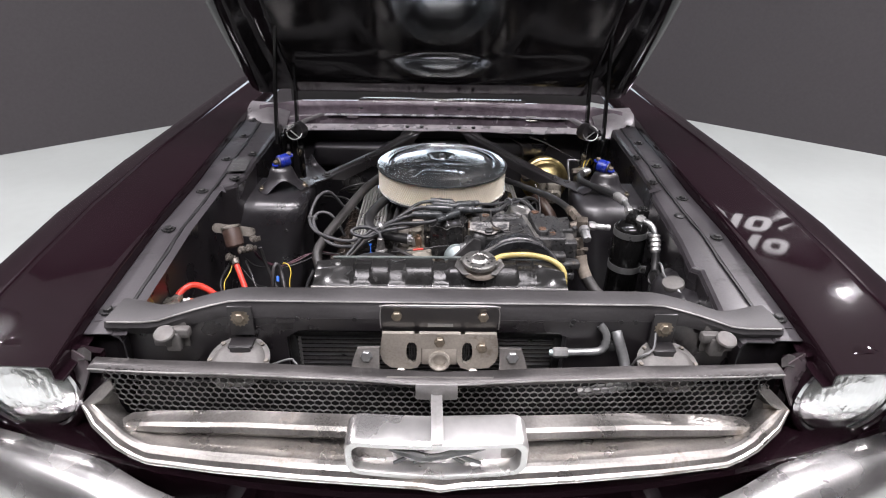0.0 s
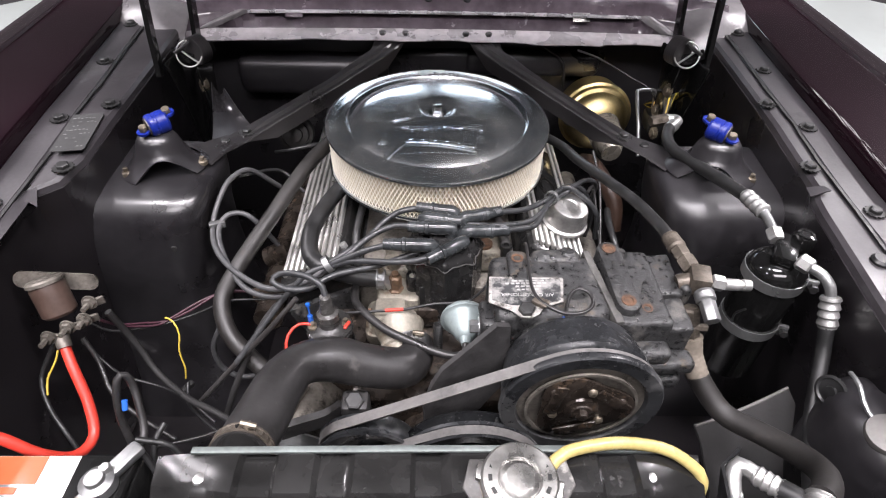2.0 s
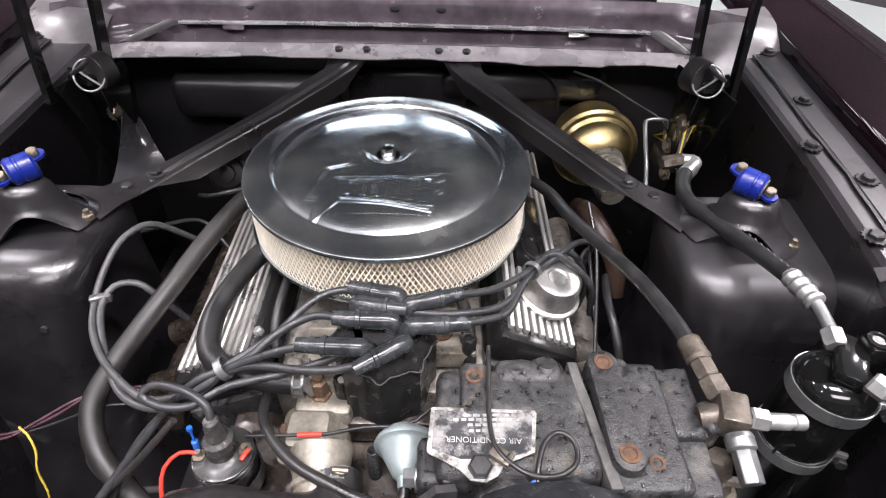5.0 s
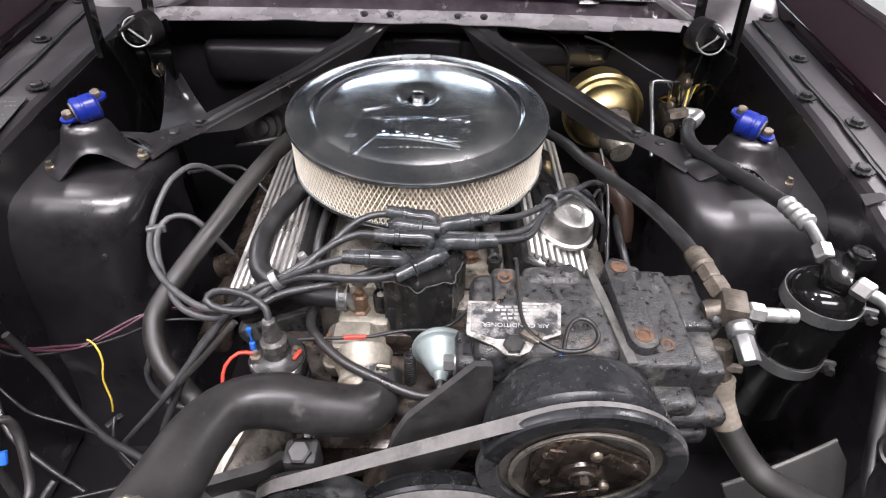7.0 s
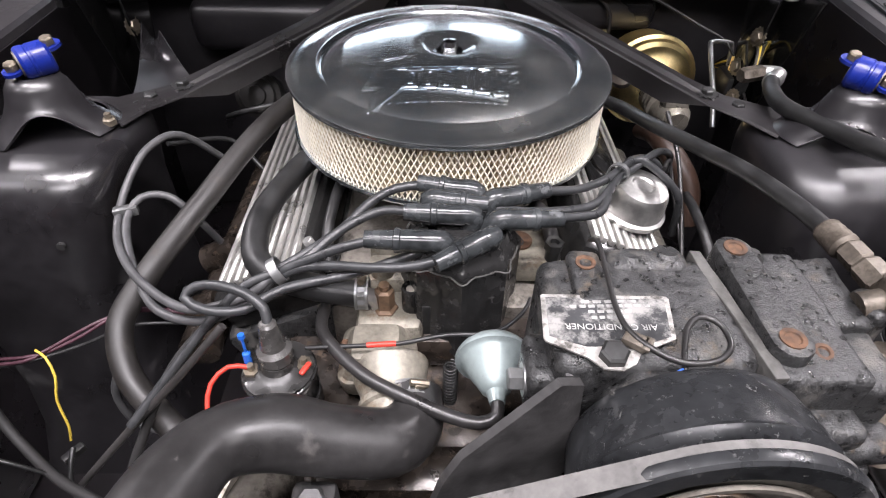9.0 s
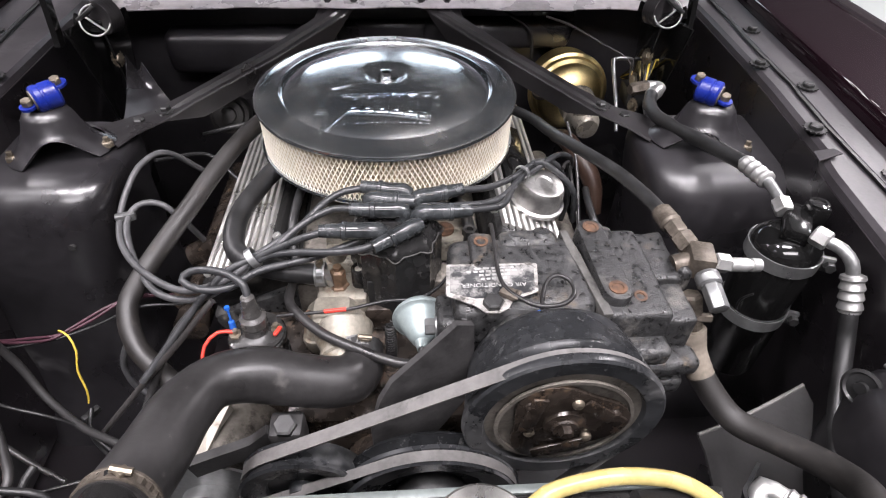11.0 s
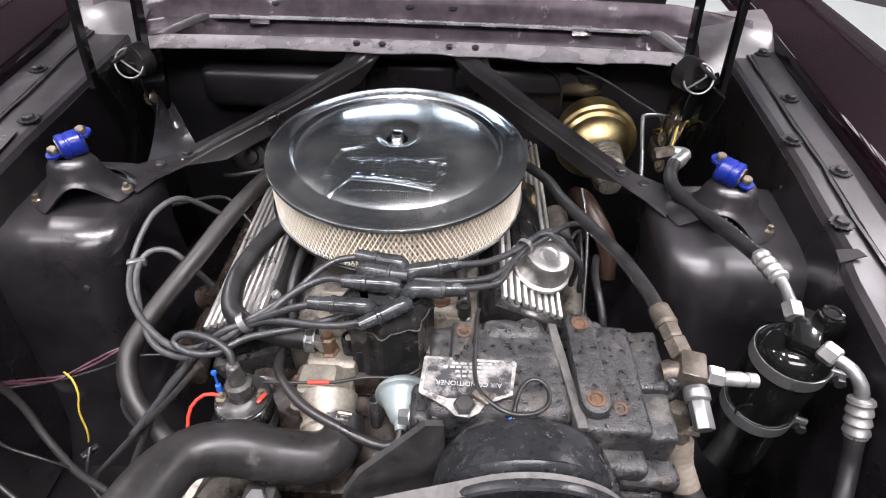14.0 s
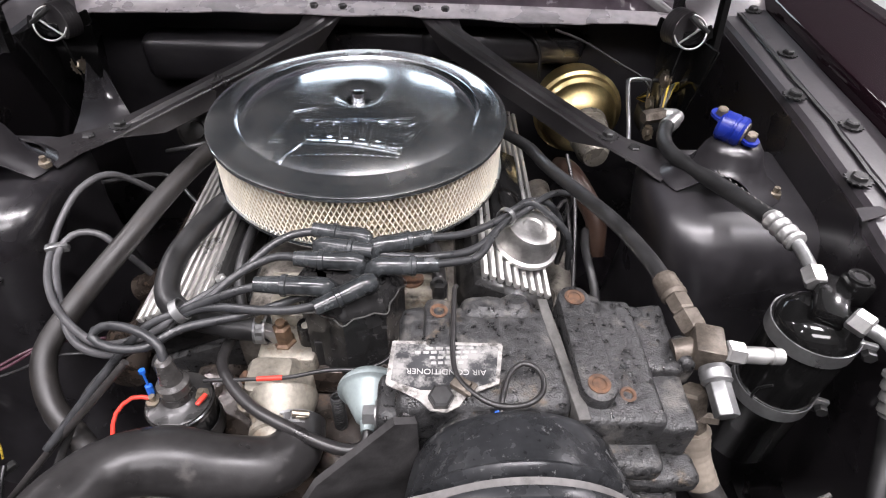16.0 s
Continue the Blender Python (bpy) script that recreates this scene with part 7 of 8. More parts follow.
# ---- brake booster and lines ----
bo = thing("brake_booster", (0.337, 1.78, 0.80), "gold-plated brake booster with a pale cylinder", "brake booster")
part("shell", lathe((0.352, 1.845, 0.752), (-0.02, -1, 0.06), [(0, 0.070), (0.03, 0.073), (0.05, 0.076), (0.054, 0.0795), (0.061, 0.0795), (0.064, 0.074), (0.074, 0.072), (0.080, 0.066), (0.092, 0.063), (0.104, 0.055), (0.112, 0.042), (0.116, 0.034), (0.118, 0.02)], 44), M_GOLD, bo, "shiny gold shell", angle=25)
part("master_cylinder", join(lathe((0.352, 1.735, 0.760), (0.06, -1, -0.12), [(0, 0.033), (0.02, 0.032), (0.075, 0.028), (0.09, 0.02)], 24), box((0.356, 1.69, 0.776), (0.044, 0.075, 0.036), 0.014), *[lathe((0.354, 1.728 - 0.012 * k, 0.766 - 0.0014 * k), (0.06, -1, -0.12), [(0, 0.030), (0.002, 0.0345), (0.005, 0.0345), (0.007, 0.030)], 24) for k in range(4)]), M_CYL, bo, "pale cast master cylinder")
part("lever", tube([(0.285, 1.60, 0.765), (0.29, 1.555, 0.785), (0.305, 1.515, 0.775), (0.325, 1.485, 0.745), (0.33, 1.46, 0.70)], 0.014, 16, scale=lambda t: 0.8 + 0.35 * math.sin(3 * t)), M_PRIMER, bo, "rust-brown linkage")
part("port_cap", lathe((0.275, 1.70, 0.80), (-0.3, -0.6, 0.7), [(0, 0.018), (0.012, 0.017), (0.014, 0.01)], 18), M_FIT, bo)
line_thing("brake_line", [(0.402, 1.62, 0.76), (0.404, 1.66, 0.80), (0.406, 1.715, 0.842), (0.412, 1.728, 0.848), (0.445, 1.742, 0.842), (0.452, 1.742, 0.835), (0.456, 1.735, 0.80), (0.458, 1.70, 0.76)], 0.0038, M_STRAP, "pale steel brake line bent in a loop", "pipe", 10, 0.005)
line_thing("brake_line", [(0.29, 1.80, 0.90), (0.34, 1.79, 0.885), (0.40, 1.76, 0.86), (0.44, 1.735, 0.842), (0.462, 1.70, 0.80), (0.45, 1.62, 0.78), (0.42, 1.57, 0.80)], 0.0022, M_HOSE, "thin dark pipe along the booster", "pipe", 8)
pv = thing("proportioning_valve", (0.445, 1.70, 0.78), "small brass valve block with wires", "valve")
part("valve_block", box((0.448, 1.700, 0.795), (0.035, 0.05, 0.035), 0.005), M_BOLT, pv)
part("brass_nut", cyl((0.448, 1.705, 0.812), (0.450, 1.71, 0.832), 0.008, 6), M_GOLD, pv)
for k in range(5):
    line_thing("hinge_wire", [(0.42 + 0.006 * k, 1.60 + 0.01 * k, 0.845 + 0.004 * k), (0.43 + 0.007 * k, 1.63 + 0.008 * k, 0.875), (0.452 + 0.005 * k, 1.68, 0.86), (0.462 + 0.006 * k, 1.74, 0.83 - 0.01 * k), (0.46, 1.80, 0.78)], 0.002, (M_HOSE, M_YELLOW, M_RUBBER, M_HOSE, M_YELLOW)[k], "thin wires gathered under the hinge", "wire", 8, 0.01, "hinge wires")

# ---- radiator ----
TY, TZ = -0.006, 0.007
rad = thing("radiator", (-0.01, 0.86, 0.6), "black radiator with a ribbed top tank", "radiator")
RX0, RX1 = -0.238, 0.214
rings = []
n = 110
for i in range(n + 1):
    x = RX0 + (RX1 - RX0) * i / n
    t = (x - RX0) / (RX1 - RX0)
    groove = 0.0
    for c in (0.190, 0.325, 0.497, 0.835):
        d = abs(t - c)
        if d < 0.032:
            groove = 0.0060 * min(1, (0.032 - d) / 0.0035)
    e = min(t, 1 - t)
    k = min(1.0, e / 0.16)
    low = 0.017 * (1 - k) ** 1.6
    zt = 0.9345 - groove
    rings.append([Vector((x, y + TY, q + TZ)) for y, q in ((0.846, 0.899), (0.8450, 0.9035), (0.8485, 0.9055), (0.8515, 0.9070), (0.8560 + 0.006 * (1 - k), 0.9155 - groove * 0.4 - low * 0.35), (0.8625 + 0.010 * (1 - k), zt - 0.0075 - low), (0.8690 + 0.012 * (1 - k), zt - 0.0015 - low), (0.882, zt - low), (0.898, zt - 0.001 - low * 0.7), (0.9045, zt - 0.003 - low * 0.5), (0.9065, 0.917), (0.907, 0.870), (0.846, 0.870))])
tank = part("top_tank", loft(rings, True, True), M_TANK, rad, "glossy black pressed top tank", angle=30)
part("tank_seam", sweep([(RX0 + 0.030, 0.899, 0.9385), (0.0, 0.899, 0.9405), (RX1 - 0.030, 0.899, 0.9385)], rounded(0.006, 0.0035, 0.001, 2), 0.05), M_SEAM, rad, "pale soldered seam")
part("lower_lip", sweep([(RX0 + 0.002, 0.841, 0.910), (RX0 + 0.02, 0.8395, 0.9105), (0.0, 0.8388, 0.911), (RX1 - 0.02, 0.8395, 0.9105), (RX1 - 0.002, 0.841, 0.910)], rounded(0.004, 0.005, 0.0015, 2), 0.03), M_EDGE, rad, "bright lower lip")
part("core", box(((RX0 + RX1) / 2, 0.876, 0.70), (RX1 - RX0 - 0.01, 0.052, 0.40), 0.003), M_CORE, rad)
for x in (-0.196, 0.166):
    part("rivet", lathe((x, 0.876, 0.9355), (0, 0, 1), [(0, 0.0055), (0.0025, 0.0045), (0.0035, 0.002)], 12), M_ZINC, rad)
part("neck_boss", plate([(-0.044, -0.006), (-0.030, -0.028), (0.030, -0.028), (0.046, -0.004), (0.040, 0.016), (-0.038, 0.016)], 0.004, Matrix.Translation((0.0565, 0.872, 0.9405)) @ Matrix.Rotation(math.radians(14), 4, "X"), 0.0015), M_BOSS, rad, "scuffed boss under the filler neck")
part("inlet_neck", cyl((-0.190, 0.900, 0.885), (-0.192, 0.945, 0.872), 0.022, 20), M_TANK, rad)
part("filler_neck", lathe((0.0565, 0.868, 0.933), (0, -0.06, 1), [(0, 0.034), (0.004, 0.032), (0.007, 0.028), (0.014, 0.028), (0.016, 0.031)], 32), M_FIT, rad)
cap = part("pressure_cap", lathe((0.0565, 0.867, 0.947), (0, -0.06, 1), [(0, 0.028), (0.0, 0.0300), (0.007, 0.0305), (0.0095, 0.0285), (0.0105, 0.0175), (0.009, 0.0160), (0.0105, 0.0145), (0.0125, 0.011), (0.0128, 0.0)], 48), M_CAPZINC, rad, "bright pressure cap with stamped ring", angle=25)
for a in (165, -15):
    q = Vector((0.0565 + 0.029 * math.cos(math.radians(a)), 0.867 + 0.029 * math.sin(math.radians(a)), 0.9505))
    part("ear", box(q, (0.011, 0.016, 0.007), 0.003, rz(a)), M_CAPZINC, cap)
for k in range(14):
    a = 2 * math.pi * k / 14
    if k in (3, 10):
        continue
    part("stamp_mark", box((0.0565 + 0.0230 * math.cos(a), 0.867 + 0.0230 * math.sin(a), 0.9572), (0.003, 0.005, 0.0006), 0, rz(math.degrees(a))), M_BOLT, cap)
line_thing("overflow_hose", [(0.082, 0.879, 0.946), (0.098, 0.892, 0.948), (0.140, 0.900, 0.948), (0.180, 0.898, 0.943), (0.203, 0.888, 0.935), (0.214, 0.880, 0.922), (0.219, 0.876, 0.88)], 0.0052, M_OVERFLOW, "yellowed clear overflow hose from the filler neck", "hose", 12)
sh = thing("side_shroud", (0.25, 0.90, 0.7), "loose black rubber flap beside the radiator", "flap")
part("rubber_sheet", loft([[Vector((0.262 + 0.01 * math.sin(j), 0.885 - 0.01 * j, 0.86 - 0.05 * j)) for j in range(5)], [Vector((0.275 + 0.012 * math.sin(j * 1.4), 0.93 - 0.01 * j, 0.85 - 0.055 * j)) for j in range(5)], [Vector((0.33, 0.975 - 0.01 * j, 0.80 - 0.05 * j)) for j in range(5)]], thick=0.003), M_RUBBER, sh)

# ---- battery ----
bat = thing("battery", (-0.445, 0.892, 0.60), "black car battery with a red and green label", "battery")
case = box((-0.445, 0.892, 0.695), (0.245, 0.165, 0.19), 0.006)
part("case", case, M_PLASTIC, bat)
part("top_cover", box((-0.445, 0.905, 0.795), (0.240, 0.125, 0.012), 0.004), M_PLASTIC, bat)
for x in (-0.51, -0.385):
    v = part("vent_cover", box((x, 0.862, 0.800), (0.10, 0.045, 0.012), 0.004), M_PLASTIC, bat)
    part("print_line", box((x - 0.01, 0.862, 0.8066), (0.055, 0.004, 0.0006), 0), M_PALE, v)
    part("print_line", box((x - 0.02, 0.870, 0.8066), (0.035, 0.003, 0.0006), 0), M_PALE, v)
zl = 0.8012
lab = part("label", box((-0.4620, 0.9310, zl + 0.0004), (0.158, 0.068, 0.0008), 0), M_WHITE, bat, "white, red and green printed label")
part("red_field", box((-0.4670, 0.9495, zl + 0.0012), (0.102, 0.030, 0.0006), 0), M_LRED, lab)
part("grey_field", box((-0.4670, 0.9275, zl + 0.0012), (0.102, 0.0135, 0.0006), 0), M_STRAP, lab)
part("red_field", box((-0.4630, 0.9275, zl + 0.0018), (0.062, 0.007, 0.0004), 0), M_LRED, lab)
part("green_field", box((-0.4670, 0.9085, zl + 0.0012), (0.102, 0.022, 0.0006), 0), M_LGREEN, lab)
part("yellow_shape", plate([(-0.516, 0.940), (-0.493, 0.941), (-0.489, 0.9565), (-0.515, 0.958)], 0.0005, Matrix.Translation((0, 0, zl + 0.0016))), M_YELLOW, lab)
for k in range(9):
    part("print_bar", box((-0.400, 0.909 + 0.005 * k, zl + 0.0010), (0.022, 0.0018, 0.0005), 0), M_STRAP, lab)
bt = thing("battery_terminal", (-0.540, 0.920, 0.815), "dull lead clamp on the battery post", "terminal", "battery terminals")
part("clamp", join(lathe((-0.541, 0.918, 0.802), (0, 0, 1), [(0, 0.012), (0.004, 0.021), (0.018, 0.020), (0.022, 0.012), (0.026, 0.011)], 22), box((-0.536, 0.941, 0.814), (0.016, 0.03, 0.014), 0.004, rz(-12))), M_DARKALU, bt)
part("bolt", bolt_mesh((-0.552, 0.905, 0.822), (0, 0, 1), 0.007, False), M_OLDBOLT, bt)
bt = thing("battery_terminal", (-0.345, 0.938, 0.805), "bright lead clamp on the battery post", "terminal", "battery terminals")
part("clamp", join(lathe((-0.349, 0.932, 0.800), (0, 0, 1), [(0, 0.012), (0.003, 0.018), (0.014, 0.017), (0.017, 0.010), (0.022, 0.009)], 22), box((-0.333, 0.957, 0.808), (0.018, 0.04, 0.012), 0.004, rz(-32)), box((-0.355, 0.918, 0.806), (0.016, 0.02, 0.014), 0.004, rz(-32))), M_STRAP, bt)
part("bolt", bolt_mesh((-0.343, 0.943, 0.815), (0, 0, 1), 0.006, False), M_ZINC, bt)
part("battery_tray", box((-0.445, 0.892, 0.594), (0.26, 0.19, 0.012), 0.004), M_BAY, car)

# ---- starter relay and cables ----
rl = thing("starter_relay", (-0.483, 1.15, 0.83), "brown starter relay with corroded metal terminals", "relay")
ra = Vector((-0.25, 0.38, 0.85)).normalized()
rc = Vector((-0.477, 1.140, 0.828))
part("body", lathe(rc, ra, [(0, 0.017), (0.004, 0.0205), (0.040, 0.0205), (0.044, 0.0195)], 28), M_BAKELITE, rl)
part("end_cover", lathe(rc + ra * 0.044, ra, [(0, 0.0220), (0.004, 0.0220), (0.006, 0.020), (0.0065, 0.011), (0.008, 0.009)], 28), M_DARKALU, rl, "dull metal end cover")
part("base_plate", plate(rounded(0.095, 0.022, 0.010), 0.003, Matrix.Translation(rc + ra * 0.026 + Vector((-0.004, 0.022, 0.004))) @ frame_of((-0.2, 0.9, -0.35)) @ rz(12)), M_DARKALU, rl, "mounting ear plate")
for d in ((-0.008, -0.028, -0.012), (0.035, -0.012, 0.004), (0.022, -0.026, 0.006), (0.043, 0.0, 0.022)):
    p = rc + Vector(d)
    part("terminal", join(lathe(p, (d[0], -1, 0.2), [(0, 0.0072), (0.005, 0.0072), (0.0055, 0.0036), (0.016, 0.0034)], 6), lathe(p, (d[0], -1, 0.2), [(-0.002, 0.0095), (0.0, 0.0095)], 14), box(p + Vector((0.004, 0.005, -0.004)), (0.020, 0.004, 0.012), 0.0015, rz(40 * d[0] * 20))), M_DARKALU, rl, "corroded terminal nut")
pc = thing("positive_cable", (-0.45, 1.03, 0.77), "thick red battery cable from battery to relay", "cable")
RED = [(-0.472, 1.112, 0.800), (-0.458, 1.090, 0.782), (-0.440, 1.062, 0.752), (-0.428, 1.030, 0.728), (-0.434, 1.000, 0.735), (-0.452, 0.985, 0.768), (-0.482, 0.985, 0.805), (-0.510, 0.978, 0.826), (-0.528, 0.962, 0.824), (-0.534, 0.950, 0.818)]
part("cable", tube(RED, 0.0064, 14), M_RED, pc)
part("cable_lug", tube([(-0.476, 1.120, 0.808), (-0.471, 1.110, 0.799)], 0.009, 12), M_DARKALU, pc)
nc = thing("negative_cable", (-0.35, 1.02, 0.79), "black battery cable with a blue crimp", "cable")
part("cable", tube([(-0.332, 0.965, 0.785), (-0.336, 1.000, 0.786), (-0.342, 1.020, 0.804), (-0.350, 1.038, 0.824), (-0.355, 1.042, 0.838), (-0.362, 1.036, 0.838), (-0.364, 1.015, 0.80), (-0.36, 1.00, 0.72), (-0.35, 0.99, 0.62)], 0.0043, 12), M_HOSE, nc)
part("blue_crimp", cyl((-0.3525, 1.020, 0.8235), (-0.3515, 1.012, 0.815), 0.0032, 10), M_BLUETAB, nc)
line_thing("yellow_wire", [(-0.394, 1.202, 0.748), (-0.390, 1.198, 0.754), (-0.377, 1.190, 0.754), (-0.370, 1.180, 0.738), (-0.374, 1.170, 0.714), (-0.370, 1.160, 0.686), (-0.373, 1.155, 0.668)], 0.0013, M_YELLOW, "loose yellow wire hanging by the tower", "wire", 8)
line_thing("yellow_wire", [(-0.480, 1.118, 0.802), (-0.484, 1.100, 0.785), (-0.494, 1.085, 0.768), (-0.492, 1.07, 0.755)], 0.0014, M_YELLOW, "short yellow wire on the starter relay", "wire", 8)
for k, (pts, r, mt_) in enumerate((
        ([(-0.440, 1.140, 0.822), (-0.432, 1.160, 0.785), (-0.412, 1.185, 0.758), (-0.392, 1.200, 0.745), (-0.36, 1.215, 0.752), (-0.315, 1.24, 0.765), (-0.27, 1.25, 0.75)], 0.0018, M_PLUM),
        ([(-0.436, 1.142, 0.815), (-0.425, 1.165, 0.775), (-0.40, 1.190, 0.748), (-0.385, 1.204, 0.748), (-0.33, 1.235, 0.762), (-0.28, 1.26, 0.745)], 0.0018, M_PLUM),
        ([(-0.47, 1.16, 0.79), (-0.45, 1.165, 0.765), (-0.42, 1.18, 0.752), (-0.392, 1.198, 0.742), (-0.35, 1.21, 0.75), (-0.30, 1.215, 0.772), (-0.25, 1.22, 0.77)], 0.0018, M_RUBBER),
        ([(-0.474, 1.140, 0.775), (-0.438, 1.120, 0.741), (-0.409, 1.105, 0.742), (-0.370, 1.10, 0.728), (-0.345, 1.10, 0.70), (-0.30, 1.07, 0.69)], 0.0018, M_RUBBER),
        ([(-0.485, 1.115, 0.802), (-0.505, 1.09, 0.765), (-0.49, 1.06, 0.745), (-0.46, 1.03, 0.72), (-0.43, 1.0, 0.66)], 0.003, M_RUBBER),
        ([(-0.319, 1.200, 0.733), (-0.338, 1.195, 0.690), (-0.337, 1.195, 0.640), (-0.312, 1.195, 0.615), (-0.27, 1.19, 0.63)], 0.0042, M_CABLEGREY),
        ([(-0.455, 1.125, 0.80), (-0.44, 1.11, 0.77), (-0.42, 1.08, 0.745), (-0.385, 1.06, 0.72), (-0.34, 1.04, 0.70)], 0.003, M_HOSE),
        ([(-0.426, 1.150, 0.822), (-0.413, 1.150, 0.759), (-0.389, 1.130, 0.718), (-0.344, 1.100, 0.703), (-0.298, 1.080, 0.696), (-0.22, 1.05, 0.66)], 0.0045, M_MATT),
        ([(-0.367, 1.147, 0.668), (-0.36, 1.12, 0.66), (-0.33, 1.09, 0.665), (-0.29, 1.06, 0.67)], 0.0026, M_RUBBER),
        ([(-0.31, 1.005, 0.80), (-0.318, 0.985, 0.79), (-0.315, 0.965, 0.76), (-0.30, 0.95, 0.70)], 0.0035, M_RUBBER),
        ([(-0.335, 0.985, 0.80), (-0.30, 0.985, 0.785), (-0.285, 0.97, 0.75), (-0.28, 0.95, 0.69)], 0.0035, M_RUBBER),
        ([(-0.322, 0.97, 0.80), (-0.308, 0.955, 0.77), (-0.305, 0.93, 0.71)], 0.0035, M_RUBBER),
        ([(-0.36, 1.03, 0.70), (-0.31, 1.05, 0.69), (-0.27, 1.06, 0.70), (-0.25, 1.045, 0.71), (-0.26, 1.02, 0.72), (-0.268, 0.99, 0.72)], 0.0022, M_HOSE),
        ([(0.24, 1.395, 0.835), (0.255, 1.42, 0.83), (0.262, 1.40, 0.80), (0.262, 1.33, 0.76), (0.255, 1.28, 0.72)], 0.0025, M_HOSE),
        ([(0.262, 1.48, 0.86), (0.268, 1.43, 0.83), (0.265, 1.37, 0.79), (0.258, 1.30, 0.74)], 0.0025, M_HOSE),
        ([(0.29, 1.42, 0.78), (0.275, 1.36, 0.80), (0.28, 1.31, 0.78), (0.29, 1.27, 0.72)], 0.0055, M_RUBBER),
        ([(-0.30, 1.56, 0.80), (-0.26, 1.52, 0.83), (-0.22, 1.53, 0.835), (-0.19, 1.56, 0.82)], 0.0035, M_RUBBER),
        ([(-0.33, 1.44, 0.83), (-0.28, 1.50, 0.80), (-0.23, 1.47, 0.77), (-0.20, 1.50, 0.74)], 0.003, M_RUBBER),
        ([(0.20, 1.88, 0.90), (0.23, 1.85, 0.885), (0.27, 1.83, 0.86), (0.28, 1.83, 0.80)], 0.003, M_RUBBER))):
    line_thing("loose_cable", pts, r, mt_, "dark loose wire among the engine parts", "wire", 8, 0.01, "loose wires")
ptie = thing("loose_connector", (-0.345, 1.10, 0.68), "small dull connector on the loom", "connector")
part("connector_body", box((-0.372, 1.148, 0.655), (0.009, 0.022, 0.009), 0.002, rz(-35)), M_BOLT, ptie)

# fittings behind the hoses
eg = thing("exhaust_fitting", (-0.275, 1.60, 0.78), "dull dark fitting behind the heater hose", "fitting")
part("cap", lathe((-0.275, 1.632, 0.796), (0.1, -0.85, 0.4), [(-0.05, 0.030), (0, 0.032), (0.012, 0.032), (0.015, 0.026), (0.022, 0.024), (0.024, 0.014), (0.032, 0.013), (0.034, 0.005)], 28), M_BROWNHOSE, eg, "dark round end of the fitting")
part("manifold_stub", join(cyl((-0.245, 1.36, 0.74), (-0.285, 1.36, 0.72), 0.018, 18), cyl((-0.245, 1.28, 0.735), (-0.285, 1.28, 0.715), 0.016, 18), cyl((-0.265, 1.24, 0.70), (-0.265, 1.6, 0.70), 0.022, 18)), M_OILY, eg, "grimy exhaust manifold")
er = thing("exhaust_manifold", (0.25, 1.45, 0.70), "grimy exhaust manifold below the valve cover", "manifold")
part("log", join(cyl((0.262, 1.28, 0.70), (0.262, 1.62, 0.70), 0.022, 18), cyl((0.235, 1.34, 0.73), (0.27, 1.34, 0.71), 0.017, 16)), M_DARKALU, er)

# ---- washer reservoir on the apron ----
wr = thing("washer_reservoir", (0.47, 0.96, 0.70), "black washer bag with a grey cap", "reservoir")
rings = []
for z, k in ((0.66, 0.85), (0.70, 1.0), (0.78, 1.05), (0.825, 0.98), (0.845, 0.8), (0.85, 0.6)):
    ring = []
    for j in range(32):
        a = 2 * math.pi * j / 32
        ring.append(Vector((0.478 + 0.042 * k * math.cos(a) * (1 + 0.08 * math.sin(3 * a)), 0.965 + 0.085 * k * math.sin(a), z + 0.004 * math.sin(5 * a))))
    rings.append(ring)
part("bag", loft(rings, True, True), M_BAY, wr, "wrinkled black vinyl bag", angle=60)
part("filler_cap", lathe((0.462, 0.960, 0.846), (-0.25, -0.1, 1), [(0, 0.020), (0.008, 0.022), (0.012, 0.021), (0.014, 0.012)], 24), M_GREY, wr, "grey screw cap")
part("cap_tether", tube([(0.455, 1.03, 0.862), (0.452, 1.01, 0.866), (0.452, 0.985, 0.856), (0.462, 0.94, 0.852), (0.47, 0.915, 0.842), (0.48, 0.895, 0.846), (0.50, 0.885, 0.846)], 0.0026, 8), M_STRAP, wr)
for y, z in ((1.03, 0.825), (0.885, 0.80)):
    part("grommet", lathe((0.452, y, z), (-1, -0.3, 0.3), [(0, 0.019), (0.002, 0.019), (0.003, 0.016), (0.001, 0.014), (0.001, 0.007), (0.004, 0.006)], 24), M_RUBBER, wr)
nut = thing("rubber_bumper", (0.535, 1.155, 0.91), "black rubber stop on the apron flange", "rubber stop")
part("stop", lathe((0.535, 1.155, 0.903), (0, 0, 1), [(0, 0.012), (0.014, 0.012), (0.017, 0.009), (0.017, 0.005)], 18), M_RUBBER, nut)

# ---- hood latch on the radiator support ----
LX = -0.0135
lt = thing("hood_latch", (LX, 0.75, 0.8), "steel hood latch bolted to the radiator support", "hood latch")


def standing(y):
    return Matrix.Translation((LX, y, 0)) @ Matrix.Rotation(math.radians(90), 4, "X")


